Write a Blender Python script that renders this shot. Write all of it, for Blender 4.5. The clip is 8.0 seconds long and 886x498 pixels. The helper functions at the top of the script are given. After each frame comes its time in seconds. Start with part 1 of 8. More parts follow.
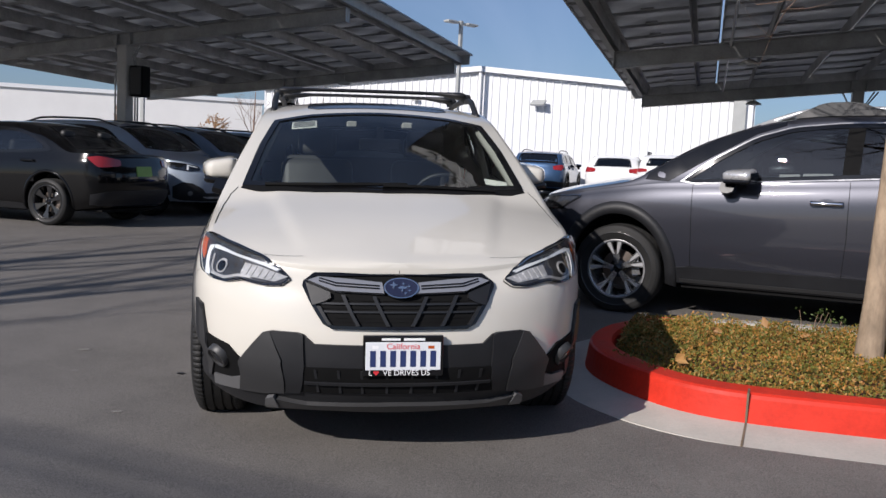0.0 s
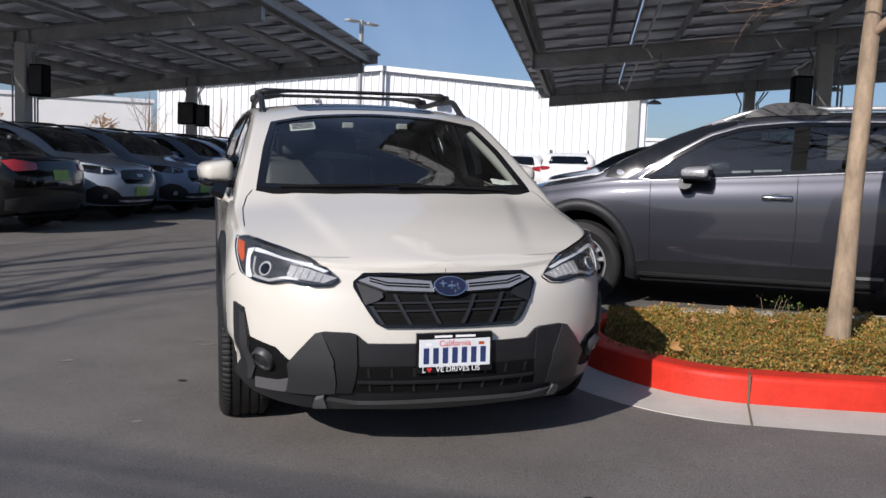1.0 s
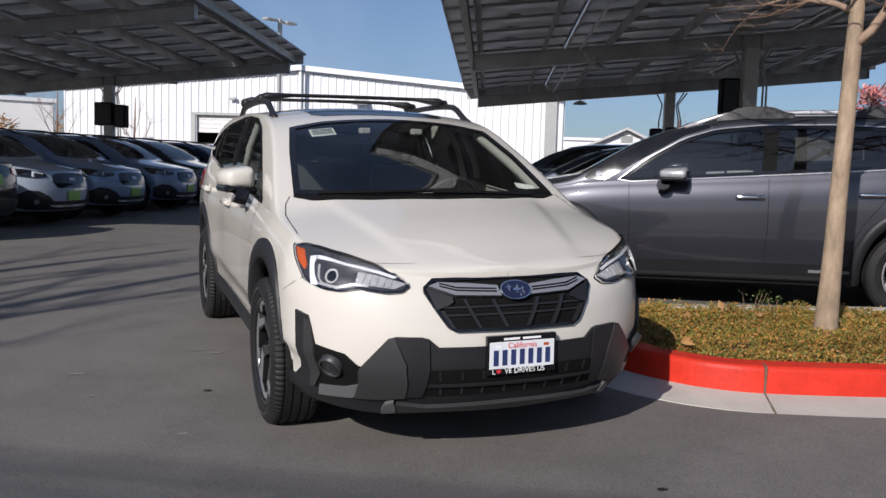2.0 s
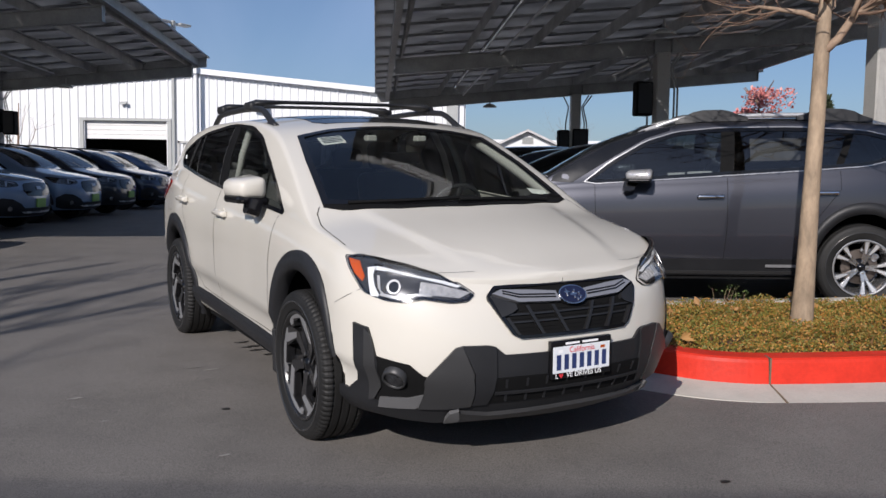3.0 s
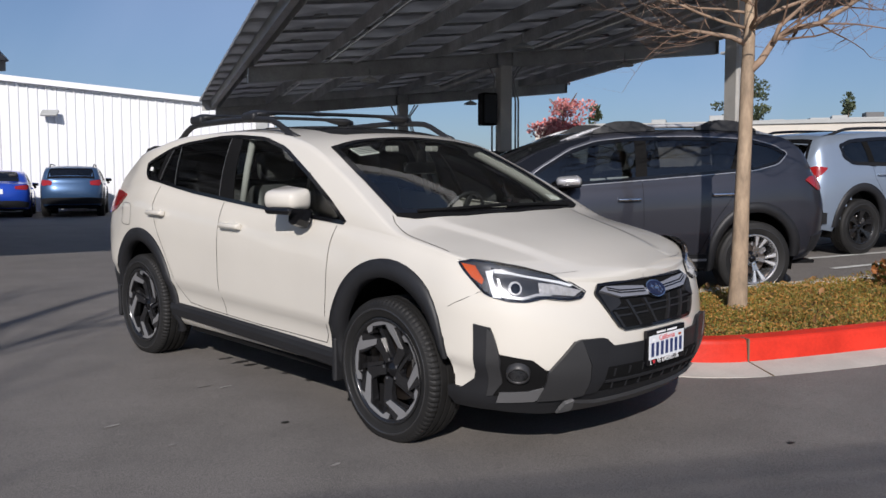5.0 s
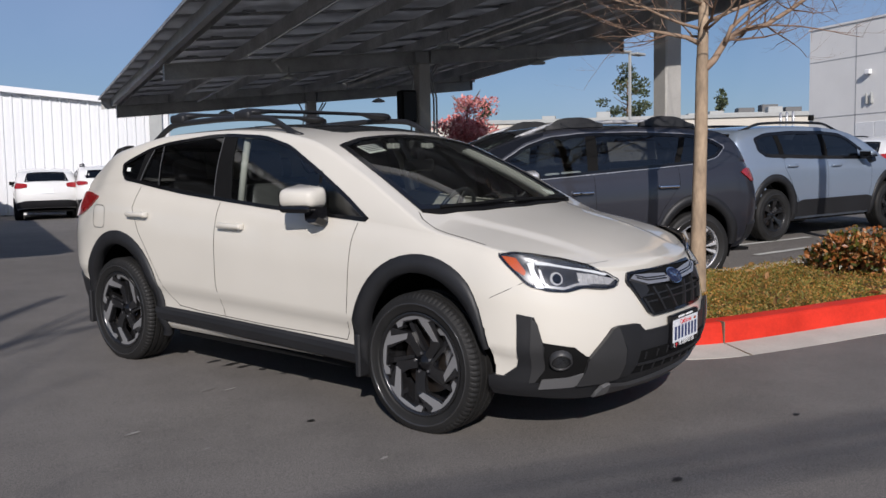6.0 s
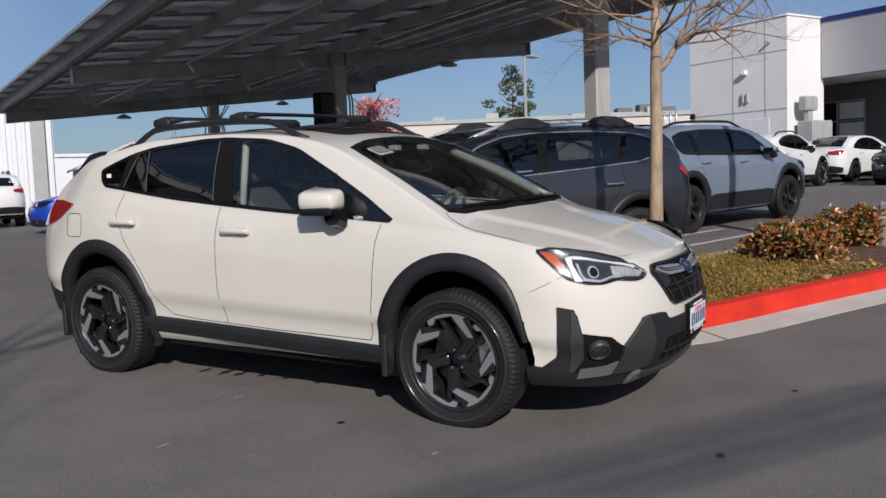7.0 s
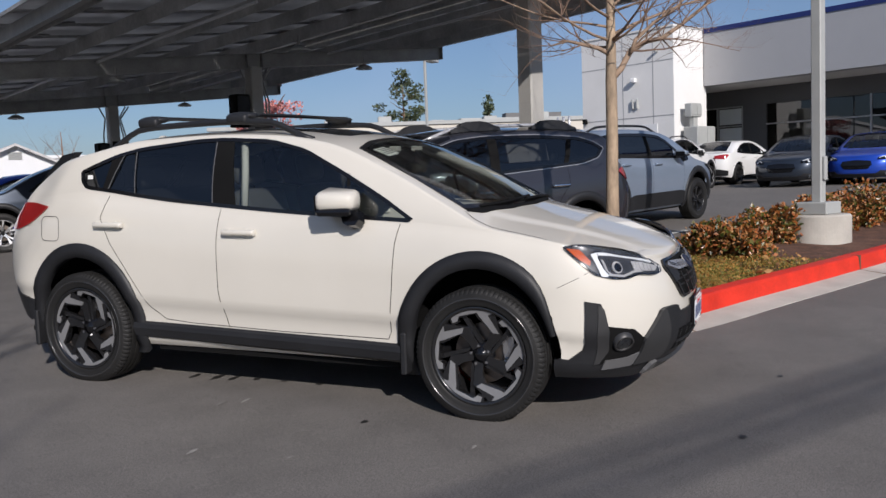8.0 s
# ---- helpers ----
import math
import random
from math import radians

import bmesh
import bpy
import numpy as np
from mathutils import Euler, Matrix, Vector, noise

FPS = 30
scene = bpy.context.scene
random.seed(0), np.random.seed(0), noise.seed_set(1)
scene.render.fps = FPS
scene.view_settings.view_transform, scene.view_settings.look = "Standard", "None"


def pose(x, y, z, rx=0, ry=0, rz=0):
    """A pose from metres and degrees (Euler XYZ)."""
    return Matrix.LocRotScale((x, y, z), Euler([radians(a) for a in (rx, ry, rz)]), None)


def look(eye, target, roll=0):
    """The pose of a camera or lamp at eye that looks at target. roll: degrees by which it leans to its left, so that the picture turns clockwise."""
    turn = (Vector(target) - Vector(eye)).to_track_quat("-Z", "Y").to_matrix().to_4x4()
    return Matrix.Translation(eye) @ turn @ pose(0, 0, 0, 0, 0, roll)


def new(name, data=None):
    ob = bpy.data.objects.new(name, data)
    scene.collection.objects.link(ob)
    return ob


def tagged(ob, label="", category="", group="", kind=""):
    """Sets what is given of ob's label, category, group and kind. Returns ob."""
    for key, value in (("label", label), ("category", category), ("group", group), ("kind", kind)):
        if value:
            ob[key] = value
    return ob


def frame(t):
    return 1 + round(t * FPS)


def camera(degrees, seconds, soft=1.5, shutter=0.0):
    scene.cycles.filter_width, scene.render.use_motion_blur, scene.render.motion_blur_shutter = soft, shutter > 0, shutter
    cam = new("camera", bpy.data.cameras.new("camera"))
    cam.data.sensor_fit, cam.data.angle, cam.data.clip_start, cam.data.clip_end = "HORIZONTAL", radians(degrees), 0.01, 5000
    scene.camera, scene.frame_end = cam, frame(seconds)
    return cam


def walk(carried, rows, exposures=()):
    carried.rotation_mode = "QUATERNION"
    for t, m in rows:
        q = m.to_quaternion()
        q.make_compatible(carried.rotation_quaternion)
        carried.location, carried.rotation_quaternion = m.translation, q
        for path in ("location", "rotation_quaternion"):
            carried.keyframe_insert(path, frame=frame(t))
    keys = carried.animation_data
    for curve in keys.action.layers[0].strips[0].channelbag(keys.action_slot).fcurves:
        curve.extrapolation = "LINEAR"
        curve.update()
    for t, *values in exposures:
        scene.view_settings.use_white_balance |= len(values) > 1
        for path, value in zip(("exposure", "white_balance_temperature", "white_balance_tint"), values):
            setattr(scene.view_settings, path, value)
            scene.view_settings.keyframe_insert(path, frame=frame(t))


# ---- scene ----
cam = camera(54.3, 8.0)
PATH = [
    (0, (0.142, 0.071, 1.21), (-0.501, 1.955, 1.016), 2.8),
    (0.5, (-0.163, -0.097, 1.207), (-0.667, 1.83, 1.025), 2.6),
    (1, (-0.447, -0.186, 1.189), (-0.842, 1.766, 1.004), 2.2),
    (2.5, (-1.441, -0.394, 1.205), (-1.495, 1.598, 1.031), 1.4),
    (3, (-1.802, -0.379, 1.208), (-1.72, 1.613, 1.039), 0.8),
    (3.5, (-2.143, -0.393, 1.205), (-1.942, 1.591, 1.045), 0.4),
    (4, (-2.535, -0.441, 1.217), (-2.202, 1.524, 1.061), 0.3),
    (4.5, (-2.902, -0.401, 1.202), (-2.441, 1.54, 1.053), 0.2),
    (6, (-3.942, -0.193, 1.202), (-3.109, 1.619, 1.046), -1.0),
    (6.5, (-4.289, -0.044, 1.222), (-3.336, 1.707, 1.064), -1.5),
    (7, (-4.634, 0.078, 1.213), (-3.562, 1.759, 1.054), -2.1),
    (7.5, (-4.953, 0.219, 1.221), (-3.766, 1.82, 1.061), -2.0),
    (8, (-5.266, 0.434, 1.22), (-3.976, 1.953, 1.06), -2.2),
]
walk(cam, [(t, look(eye, target, roll)) for t, eye, target, roll in PATH], [(0, 0.2, 6320, 14), (1, 0.2, 6320, 14), (2.5, 0.14, 6320, 14), (4.5, 0.14, 6320, 14), (6, 0.0, 6320, 14), (7, 0.0, 6320, 14), (8, 0.06, 6320, 14)])

# ---- ground height: the lot climbs gently away from the camera and towards the showroom ----
def smooth(a, b, x):
    k = min(1.0, max(0.0, (x - a) / (b - a)))
    return k * k * (3 - 2 * k)


def cross_rise(x):
    """Rise of the lot towards the showroom: gentle on the aisle, steeper past the planter."""
    return 0.0468 + (0.026 * (x - 0.3) if x > 0.3 else 0.0125 * (max(-6.0, x) - 0.3))


def ground_z(x, y):
    right = -0.02 + 0.0315 * (min(y, 10) - 4.07) + 0.006 * (min(max(y, 10), 30) - 10) + cross_rise(min(x, 9)) + 0.02 * (min(max(x, 9), 22) - 9)
    flat = -0.02 + 0.0315 * (max(-6.0, min(y, 9)) - 4.07) + cross_rise(min(x, 9))
    left = flat + 0.16 * smooth(9, 34, y)
    if y < 0:
        right = flat
    w = smooth(0.05, 0.45, x / max(y, 1.0)) if y > 0 else 0.0
    dip = 0.014 * smooth(-8, -5.5, x) * (1 - smooth(-0.9, -0.2, x)) * (1 - smooth(8, 12, y))
    return right * w + left * (1 - w) - dip


# ---- light: low winter sun from behind the camera ----
SUN_EL, SUN_DIR = 29.0, Vector((0.38, 0.925, 0)).normalized()
world = bpy.data.worlds.new("world")
scene.world = world
world.use_nodes = True
wn = world.node_tree
sky = wn.nodes.new("ShaderNodeTexSky")
sky.sky_type = "NISHITA"
sky.sun_disc = False
sky.sun_elevation = radians(SUN_EL)
sky.sun_rotation = math.atan2(-SUN_DIR.x, -SUN_DIR.y)
sky.air_density, sky.dust_density, sky.ozone_density = 1.0, 0.7, 6.0
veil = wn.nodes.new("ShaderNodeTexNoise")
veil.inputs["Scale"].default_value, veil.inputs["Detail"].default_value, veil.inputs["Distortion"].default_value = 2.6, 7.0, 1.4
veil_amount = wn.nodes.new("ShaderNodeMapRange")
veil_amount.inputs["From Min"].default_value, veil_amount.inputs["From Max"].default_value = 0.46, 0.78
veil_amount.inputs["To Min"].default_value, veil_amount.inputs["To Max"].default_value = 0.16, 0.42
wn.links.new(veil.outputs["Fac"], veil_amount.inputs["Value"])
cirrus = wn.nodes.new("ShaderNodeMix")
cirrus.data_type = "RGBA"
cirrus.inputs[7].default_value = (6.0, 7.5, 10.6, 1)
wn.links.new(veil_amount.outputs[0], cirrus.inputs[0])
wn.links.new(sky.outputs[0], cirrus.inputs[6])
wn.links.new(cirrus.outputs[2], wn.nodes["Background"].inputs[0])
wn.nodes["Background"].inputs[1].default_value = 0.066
sun = new("sun", bpy.data.lights.new("sun", "SUN"))
sun.data.energy, sun.data.angle, sun.data.color = 4.3, radians(0.53), (1.0, 0.94, 0.86)
ce = math.cos(radians(SUN_EL))
sun.matrix_world = look((0, 0, 0), (SUN_DIR.x * ce, SUN_DIR.y * ce, -math.sin(radians(SUN_EL))))
scene.view_settings.exposure = 0.0

# ---- materials ----
def nodes_of(name):
    m = bpy.data.materials.new(name)
    m.use_nodes = True
    nt = m.node_tree
    return m, nt, nt.nodes["Principled BSDF"]


def noise_tex(nt, scale, detail=4.0, rough=0.6, stretch=None, coords="Object"):
    tc = nt.nodes.new("ShaderNodeTexCoord")
    tex = nt.nodes.new("ShaderNodeTexNoise")
    tex.inputs["Scale"].default_value = scale
    tex.inputs["Detail"].default_value = detail
    tex.inputs["Roughness"].default_value = rough
    src = tc.outputs[coords]
    if stretch:
        mp = nt.nodes.new("ShaderNodeMapping")
        mp.inputs["Scale"].default_value = stretch
        nt.links.new(src, mp.inputs[0])
        src = mp.outputs[0]
    nt.links.new(src, tex.inputs["Vector"])
    return tex.outputs["Fac"]


def ramp(nt, fac, stops):
    r = nt.nodes.new("ShaderNodeValToRGB")
    while len(r.color_ramp.elements) < len(stops):
        r.color_ramp.elements.new(0.5)
    for e, (p, c) in zip(r.color_ramp.elements, stops):
        e.position, e.color = p, (*c, 1)
    nt.links.new(fac, r.inputs[0])
    return r.outputs[0]


def mixed(nt, a, b, fac, how="MIX"):
    mx = nt.nodes.new("ShaderNodeMix")
    mx.data_type, mx.blend_type = "RGBA", how
    for sock, v in ((mx.inputs[0], fac), (mx.inputs[6], a), (mx.inputs[7], b)):
        if hasattr(v, "is_linked"):
            nt.links.new(v, sock)
        elif isinstance(v, (int, float)):
            sock.default_value = v
        else:
            sock.default_value = (*v, 1)
    return mx.outputs[2]


def bumped(nt, bsdf, fac, strength, dist=0.01):
    b = nt.nodes.new("ShaderNodeBump")
    b.inputs["Strength"].default_value = strength
    b.inputs["Distance"].default_value = dist
    nt.links.new(fac, b.inputs["Height"])
    nt.links.new(b.outputs[0], bsdf.inputs["Normal"])


def scaled(c, k):
    return tuple(min(1.0, v * k) for v in c)


def mat(name, base, rough=0.5, metal=0.0, var=0.12, scale=3.0, fine=60.0, bump=0.0, dist=0.004, coat=0.0, spec=0.5, stretch=None, rvar=0.08):
    m, nt, b = nodes_of(name)
    big, small = noise_tex(nt, scale, stretch=stretch), noise_tex(nt, fine, 2.0, stretch=stretch)
    c1 = ramp(nt, big, [(0.3, scaled(base, 1 - var)), (0.7, scaled(base, 1 + var))])
    c2 = ramp(nt, small, [(0.3, (1 - var * 0.6,) * 3), (0.7, (1.0,) * 3)])
    nt.links.new(mixed(nt, c1, c2, 1.0, "MULTIPLY"), b.inputs["Base Color"])
    rr = nt.nodes.new("ShaderNodeMapRange")
    rr.inputs["To Min"].default_value, rr.inputs["To Max"].default_value = max(0.02, rough - rvar), min(1.0, rough + rvar)
    nt.links.new(big, rr.inputs["Value"])
    nt.links.new(rr.outputs[0], b.inputs["Roughness"])
    b.inputs["Metallic"].default_value = metal
    b.inputs["Coat Weight"].default_value = coat
    b.inputs["Coat Roughness"].default_value = 0.04
    b.inputs["Specular IOR Level"].default_value = spec
    if bump:
        bumped(nt, b, small, bump, dist)
    return m


PURLIN = mat("weathered_purlin_steel", (0.5, 0.5, 0.49), 0.55, 0.1, var=0.3, scale=1.5, fine=20)


def glass_mat(name, tint, rough=0.0):
    m = bpy.data.materials.new(name)
    m.use_nodes = True
    nt = m.node_tree
    nt.nodes.clear()
    out = nt.nodes.new("ShaderNodeOutputMaterial")
    tr = nt.nodes.new("ShaderNodeBsdfTransparent")
    tr.inputs[0].default_value = (*tint, 1)
    gl = nt.nodes.new("ShaderNodeBsdfGlossy")
    gl.inputs["Roughness"].default_value = rough
    fr = nt.nodes.new("ShaderNodeFresnel")
    fr.inputs[0].default_value = 1.85
    mx = nt.nodes.new("ShaderNodeMixShader")
    nt.links.new(fr.outputs[0], mx.inputs[0])
    nt.links.new(tr.outputs[0], mx.inputs[1])
    nt.links.new(gl.outputs[0], mx.inputs[2])
    nt.links.new(mx.outputs[0], out.inputs[0])
    return m


def paint(name, base, metal=0.0, rough=0.35):
    return mat(name, base, rough, metal, var=0.03, scale=1.2, fine=900.0, coat=1.0, rvar=0.03, spec=0.25)


PEARL = paint("pearl_white_paint", (0.61, 0.58, 0.515), 0.0, 0.4)
GREY_PAINT = paint("magnetite_grey_paint", (0.036, 0.0375, 0.048), 0.45, 0.36)
SILVER_PAINT = paint("ice_silver_paint", (0.27, 0.33, 0.42), 0.45, 0.34)
BLACK_PAINT = mat("black_paint", (0.003, 0.003, 0.0034), 0.12, var=0.03, scale=1.2, fine=900.0, coat=0.4, rvar=0.03, spec=0.2)
WHITE_PAINT = paint("white_paint", (0.74, 0.74, 0.73))
BLUE_PAINT = paint("bright_blue_paint", (0.012, 0.06, 0.42), 0.3)
NAVY_PAINT = paint("navy_paint", (0.015, 0.03, 0.07), 0.4)
STEEL_BLUE_PAINT = paint("steel_blue_paint", (0.04, 0.085, 0.17), 0.4)
SLATE_PAINT = paint("slate_paint", (0.022, 0.03, 0.045), 0.4)
PALE_BLUE_PAINT = paint("pale_blue_silver_paint", (0.18, 0.25, 0.36), 0.25)
ICE_PAINT = paint("ice_white_paint", (0.3, 0.35, 0.42), 0.1)
CLADDING = mat("grained_black_plastic", (0.017, 0.0175, 0.0195), 0.48, var=0.15, scale=5, fine=700, bump=0.25, dist=0.001, spec=0.35)
CLAD_GREY = mat("satin_grey_plastic", (0.032, 0.032, 0.033), 0.45, var=0.08, scale=4, fine=600, bump=0.15, dist=0.001)
GLOSS_BLACK = mat("gloss_black_trim", (0.006, 0.006, 0.007), 0.12, var=0.1, rvar=0.04)
MATT_BLACK = mat("matt_black", (0.007, 0.007, 0.0072), 0.8, var=0.2, spec=0.12)
RUBBER = mat("tyre_rubber", (0.015, 0.0147, 0.0144), 0.6, var=0.25, scale=6, fine=200, bump=0.3, dist=0.002, spec=0.3)
RING_RUBBER = mat("polished_rib_highlight", (0.03, 0.03, 0.031), 0.22, var=0.1, spec=0.6)
SATIN_CHROME = mat("satin_chrome", (0.36, 0.36, 0.375), 0.25, 0.55, var=0.04)
CHROME = mat("chrome", (0.75, 0.76, 0.78), 0.08, 1.0, var=0.03)
SATIN_METAL = mat("machined_aluminium", (0.25, 0.25, 0.255), 0.38, 0.35, var=0.1, fine=300)
DARK_METAL = mat("brake_disc_steel", (0.18, 0.15, 0.13), 0.45, 1.0, var=0.3, fine=200)
ALLOY_BLACK = mat("black_alloy", (0.012, 0.012, 0.013), 0.25, var=0.15, coat=0.5)
ALLOY_SILVER = mat("silver_alloy", (0.55, 0.55, 0.56), 0.25, 0.9, var=0.05)
GLASS = glass_mat("clear_car_glass", (0.6, 0.68, 0.67))
SMOKED = glass_mat("smoked_car_glass", (0.2, 0.23, 0.24))
TINTED = glass_mat("tinted_privacy_glass", (0.10, 0.11, 0.12))
GRILLE_BAR = mat("satin_black_grille_bar", (0.016, 0.016, 0.017), 0.4, var=0.08)
LENS = glass_mat("clear_lens", (0.92, 0.94, 0.96))
AMBER = mat("amber_reflector", (0.48, 0.085, 0.01), 0.2, var=0.15, fine=400, coat=1.0)
LAMP_DARK = mat("smoked_lamp_bowl", (0.05, 0.05, 0.054), 0.25, 0.3, var=0.3, scale=20, fine=120)
LAMP_GREY = mat("lamp_reflector_grey", (0.55, 0.55, 0.56), 0.25, 0.4, var=0.2, scale=30, fine=200)
SPOKE_SILVER = mat("bright_machined_spoke", (0.62, 0.62, 0.63), 0.28, 0.5, var=0.06, fine=300)
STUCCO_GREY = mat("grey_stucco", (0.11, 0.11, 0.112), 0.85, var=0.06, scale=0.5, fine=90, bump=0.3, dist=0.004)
SKID_GREY = mat("silver_grey_plastic", (0.13, 0.13, 0.132), 0.4, 0.2, var=0.08, fine=600)
RED_LENS = mat("red_lens", (0.3, 0.012, 0.012), 0.12, var=0.15, fine=300, coat=1.0)
LED_WHITE = mat("white_light_guide", (0.68, 0.7, 0.73), 0.2, var=0.03, coat=1.0)
FOG_GLASS = mat("fog_lamp_reflector", (0.5, 0.5, 0.51), 0.3, 0.2, var=0.4, scale=60, fine=200)
SEAT_GREY = mat("grey_leather", (0.06, 0.059, 0.058), 0.5, var=0.15, fine=300, bump=0.2)
SEAT_BLACK = mat("black_leather", (0.025, 0.025, 0.026), 0.5, var=0.2, fine=300, bump=0.2)
HEADLINER = mat("pale_headliner", (0.42, 0.41, 0.38), 0.9, var=0.06)
PAPER = mat("white_paper", (0.78, 0.78, 0.74), 0.6, var=0.05)
GREEN_PAPER = mat("green_paper_plate", (0.25, 0.42, 0.1), 0.6, var=0.1)
PLATE_WHITE = mat("plate_white", (0.72, 0.74, 0.76), 0.4, var=0.06)
INK_NAVY = mat("navy_ink", (0.02, 0.035, 0.12), 0.5, var=0.05)
INK_RED = mat("red_ink", (0.6, 0.03, 0.04), 0.5, var=0.05)
INK_WHITE = mat("white_ink", (0.85, 0.85, 0.85), 0.5, var=0.03)
EMBLEM_BLUE = mat("emblem_blue", (0.008, 0.012, 0.04), 0.45, 0.0, var=0.05)
WALL_WHITE = mat("white_metal_siding", (0.72, 0.73, 0.74), 0.45, var=0.03, scale=0.6, fine=30, stretch=(1, 1, 0.15))
STUCCO = mat("white_stucco", (0.73, 0.725, 0.71), 0.85, var=0.05, scale=0.5, fine=90, bump=0.3, dist=0.004)
STUCCO_WARM = mat("cream_stucco", (0.6, 0.56, 0.49), 0.85, var=0.06, scale=0.5, fine=90, bump=0.2)
FASCIA = mat("pale_grey_metal_panel", (0.38, 0.38, 0.39), 0.4, 0.2, var=0.04, scale=0.4, fine=60)
FASCIA_BLUE = mat("blue_trim", (0.012, 0.022, 0.12), 0.4, var=0.05)
GALV = mat("galvanised_steel", (0.33, 0.335, 0.33), 0.5, 0.2, var=0.22, scale=2.5, fine=25)
POST_PAINT = mat("painted_steel_post", (0.42, 0.41, 0.385), 0.6, 0.1, var=0.12, scale=1.5, fine=40)
CONCRETE = mat("concrete", (0.47, 0.44, 0.39), 0.85, var=0.14, scale=2.5, fine=70, bump=0.4, dist=0.003)
KERB_RED = mat("worn_red_kerb_paint", (0.6, 0.034, 0.017), 0.5, var=0.2, scale=3.0, fine=45, bump=0.35, dist=0.003, rvar=0.18, spec=0.2)
JOINT_DIRT = mat("joint_dirt", (0.16, 0.12, 0.08), 0.9, var=0.3)
BARK = mat("pale_smooth_bark", (0.35, 0.26, 0.175), 0.8, var=0.36, scale=9, fine=45, bump=0.4, dist=0.006, stretch=(1, 1, 0.4))
LIMB_BARK = mat("brown_limb_bark", (0.30, 0.21, 0.145), 0.8, var=0.25, scale=9, fine=60, bump=0.3)
TWIG = mat("brown_twig_bark", (0.22, 0.14, 0.095), 0.8, var=0.25, scale=9, fine=60)
MULCH = mat("bark_mulch", (0.13, 0.062, 0.038), 0.95, var=0.45, scale=6, fine=40, bump=1.0, dist=0.02)
ROOF_DARK = mat("pale_grey_shingle_roof", (0.55, 0.54, 0.53), 0.85, var=0.2)
DOOR_GREY = mat("grey_door_paint", (0.42, 0.42, 0.41), 0.5, var=0.05)
BAY_SHADE = mat("painted_bay_shade", (0.012, 0.012, 0.013), 0.9, var=0.3)
LINE_PAINT = mat("worn_white_line_paint", (0.55, 0.55, 0.52), 0.7, var=0.25, scale=4, fine=50)
YELLOW_PAINT = mat("yellow_paint", (0.62, 0.4, 0.02), 0.5, var=0.15)
ROOF_UNIT = mat("dark_roof_unit", (0.12, 0.12, 0.12), 0.6, var=0.1)
BLIND = mat("pale_blind", (0.72, 0.76, 0.75), 0.6, var=0.1, scale=0.6)
GREY_BOX = mat("grey_enclosure_paint", (0.36, 0.37, 0.36), 0.5, var=0.06)
STAIN = mat("oil_drip", (0.018, 0.017, 0.016), 0.5, var=0.3)
CHALK = mat("pale_scuff", (0.26, 0.25, 0.23), 0.85, var=0.4, fine=30)


def panel_back():
    """Back of a glass solar panel; some daylight comes through between the cells."""
    m = mat("solar_panel_backsheet", (0.24, 0.242, 0.245), 0.5, 0.0, var=0.4, scale=1.0, fine=9)
    nt = m.node_tree
    tl = nt.nodes.new("ShaderNodeBsdfTranslucent")
    nt.links.new(ramp(nt, noise_tex(nt, 1.4, 3.0), [(0.3, (0.1, 0.102, 0.105)), (0.7, (0.27, 0.273, 0.275))]), tl.inputs[0])
    add = nt.nodes.new("ShaderNodeAddShader")
    nt.links.new(nt.nodes["Principled BSDF"].outputs[0], add.inputs[0])
    nt.links.new(tl.outputs[0], add.inputs[1])
    nt.links.new(add.outputs[0], nt.nodes["Material Output"].inputs[0])
    return m


PANEL_BACK = panel_back()


def leaf_mat(name, stops, rough=0.6):
    m, nt, b = nodes_of(name)
    geo = nt.nodes.new("ShaderNodeNewGeometry")
    c = ramp(nt, geo.outputs["Random Per Island"], stops)
    big = ramp(nt, noise_tex(nt, 1.6, 3.0), [(0.3, (0.62, 0.62, 0.62)), (0.7, (1.0, 1.0, 1.0))])
    nt.links.new(mixed(nt, c, big, 1.0, "MULTIPLY"), b.inputs["Base Color"])
    b.inputs["Roughness"].default_value = rough
    return m


COVER_LEAF = leaf_mat("groundcover_leaf", [(0.0, (0.10, 0.125, 0.02)), (0.35, (0.2, 0.19, 0.03)), (0.6, (0.32, 0.2, 0.035)), (0.85, (0.46, 0.19, 0.035)), (1.0, (0.55, 0.3, 0.09))])
SHRUB_LEAF = leaf_mat("russet_shrub_leaf", [(0.0, (0.03, 0.05, 0.01)), (0.3, (0.14, 0.12, 0.02)), (0.52, (0.3, 0.085, 0.02)), (0.8, (0.46, 0.17, 0.05)), (1.0, (0.48, 0.29, 0.13))], 0.35)
RED_LEAF = leaf_mat("red_autumn_leaf", [(0.0, (0.55, 0.12, 0.12)), (0.5, (0.72, 0.24, 0.22)), (1.0, (0.8, 0.4, 0.36))])
PINE_LEAF = leaf_mat("dark_conifer_leaf", [(0.0, (0.05, 0.075, 0.035)), (1.0, (0.11, 0.13, 0.06))])
GRASS_LEAF = leaf_mat("green_grass_blade", [(0.0, (0.06, 0.1, 0.02)), (1.0, (0.14, 0.2, 0.04))])
ORANGE_LEAF = leaf_mat("orange_dry_leaf", [(0.0, (0.28, 0.12, 0.04)), (1.0, (0.5, 0.28, 0.1))])


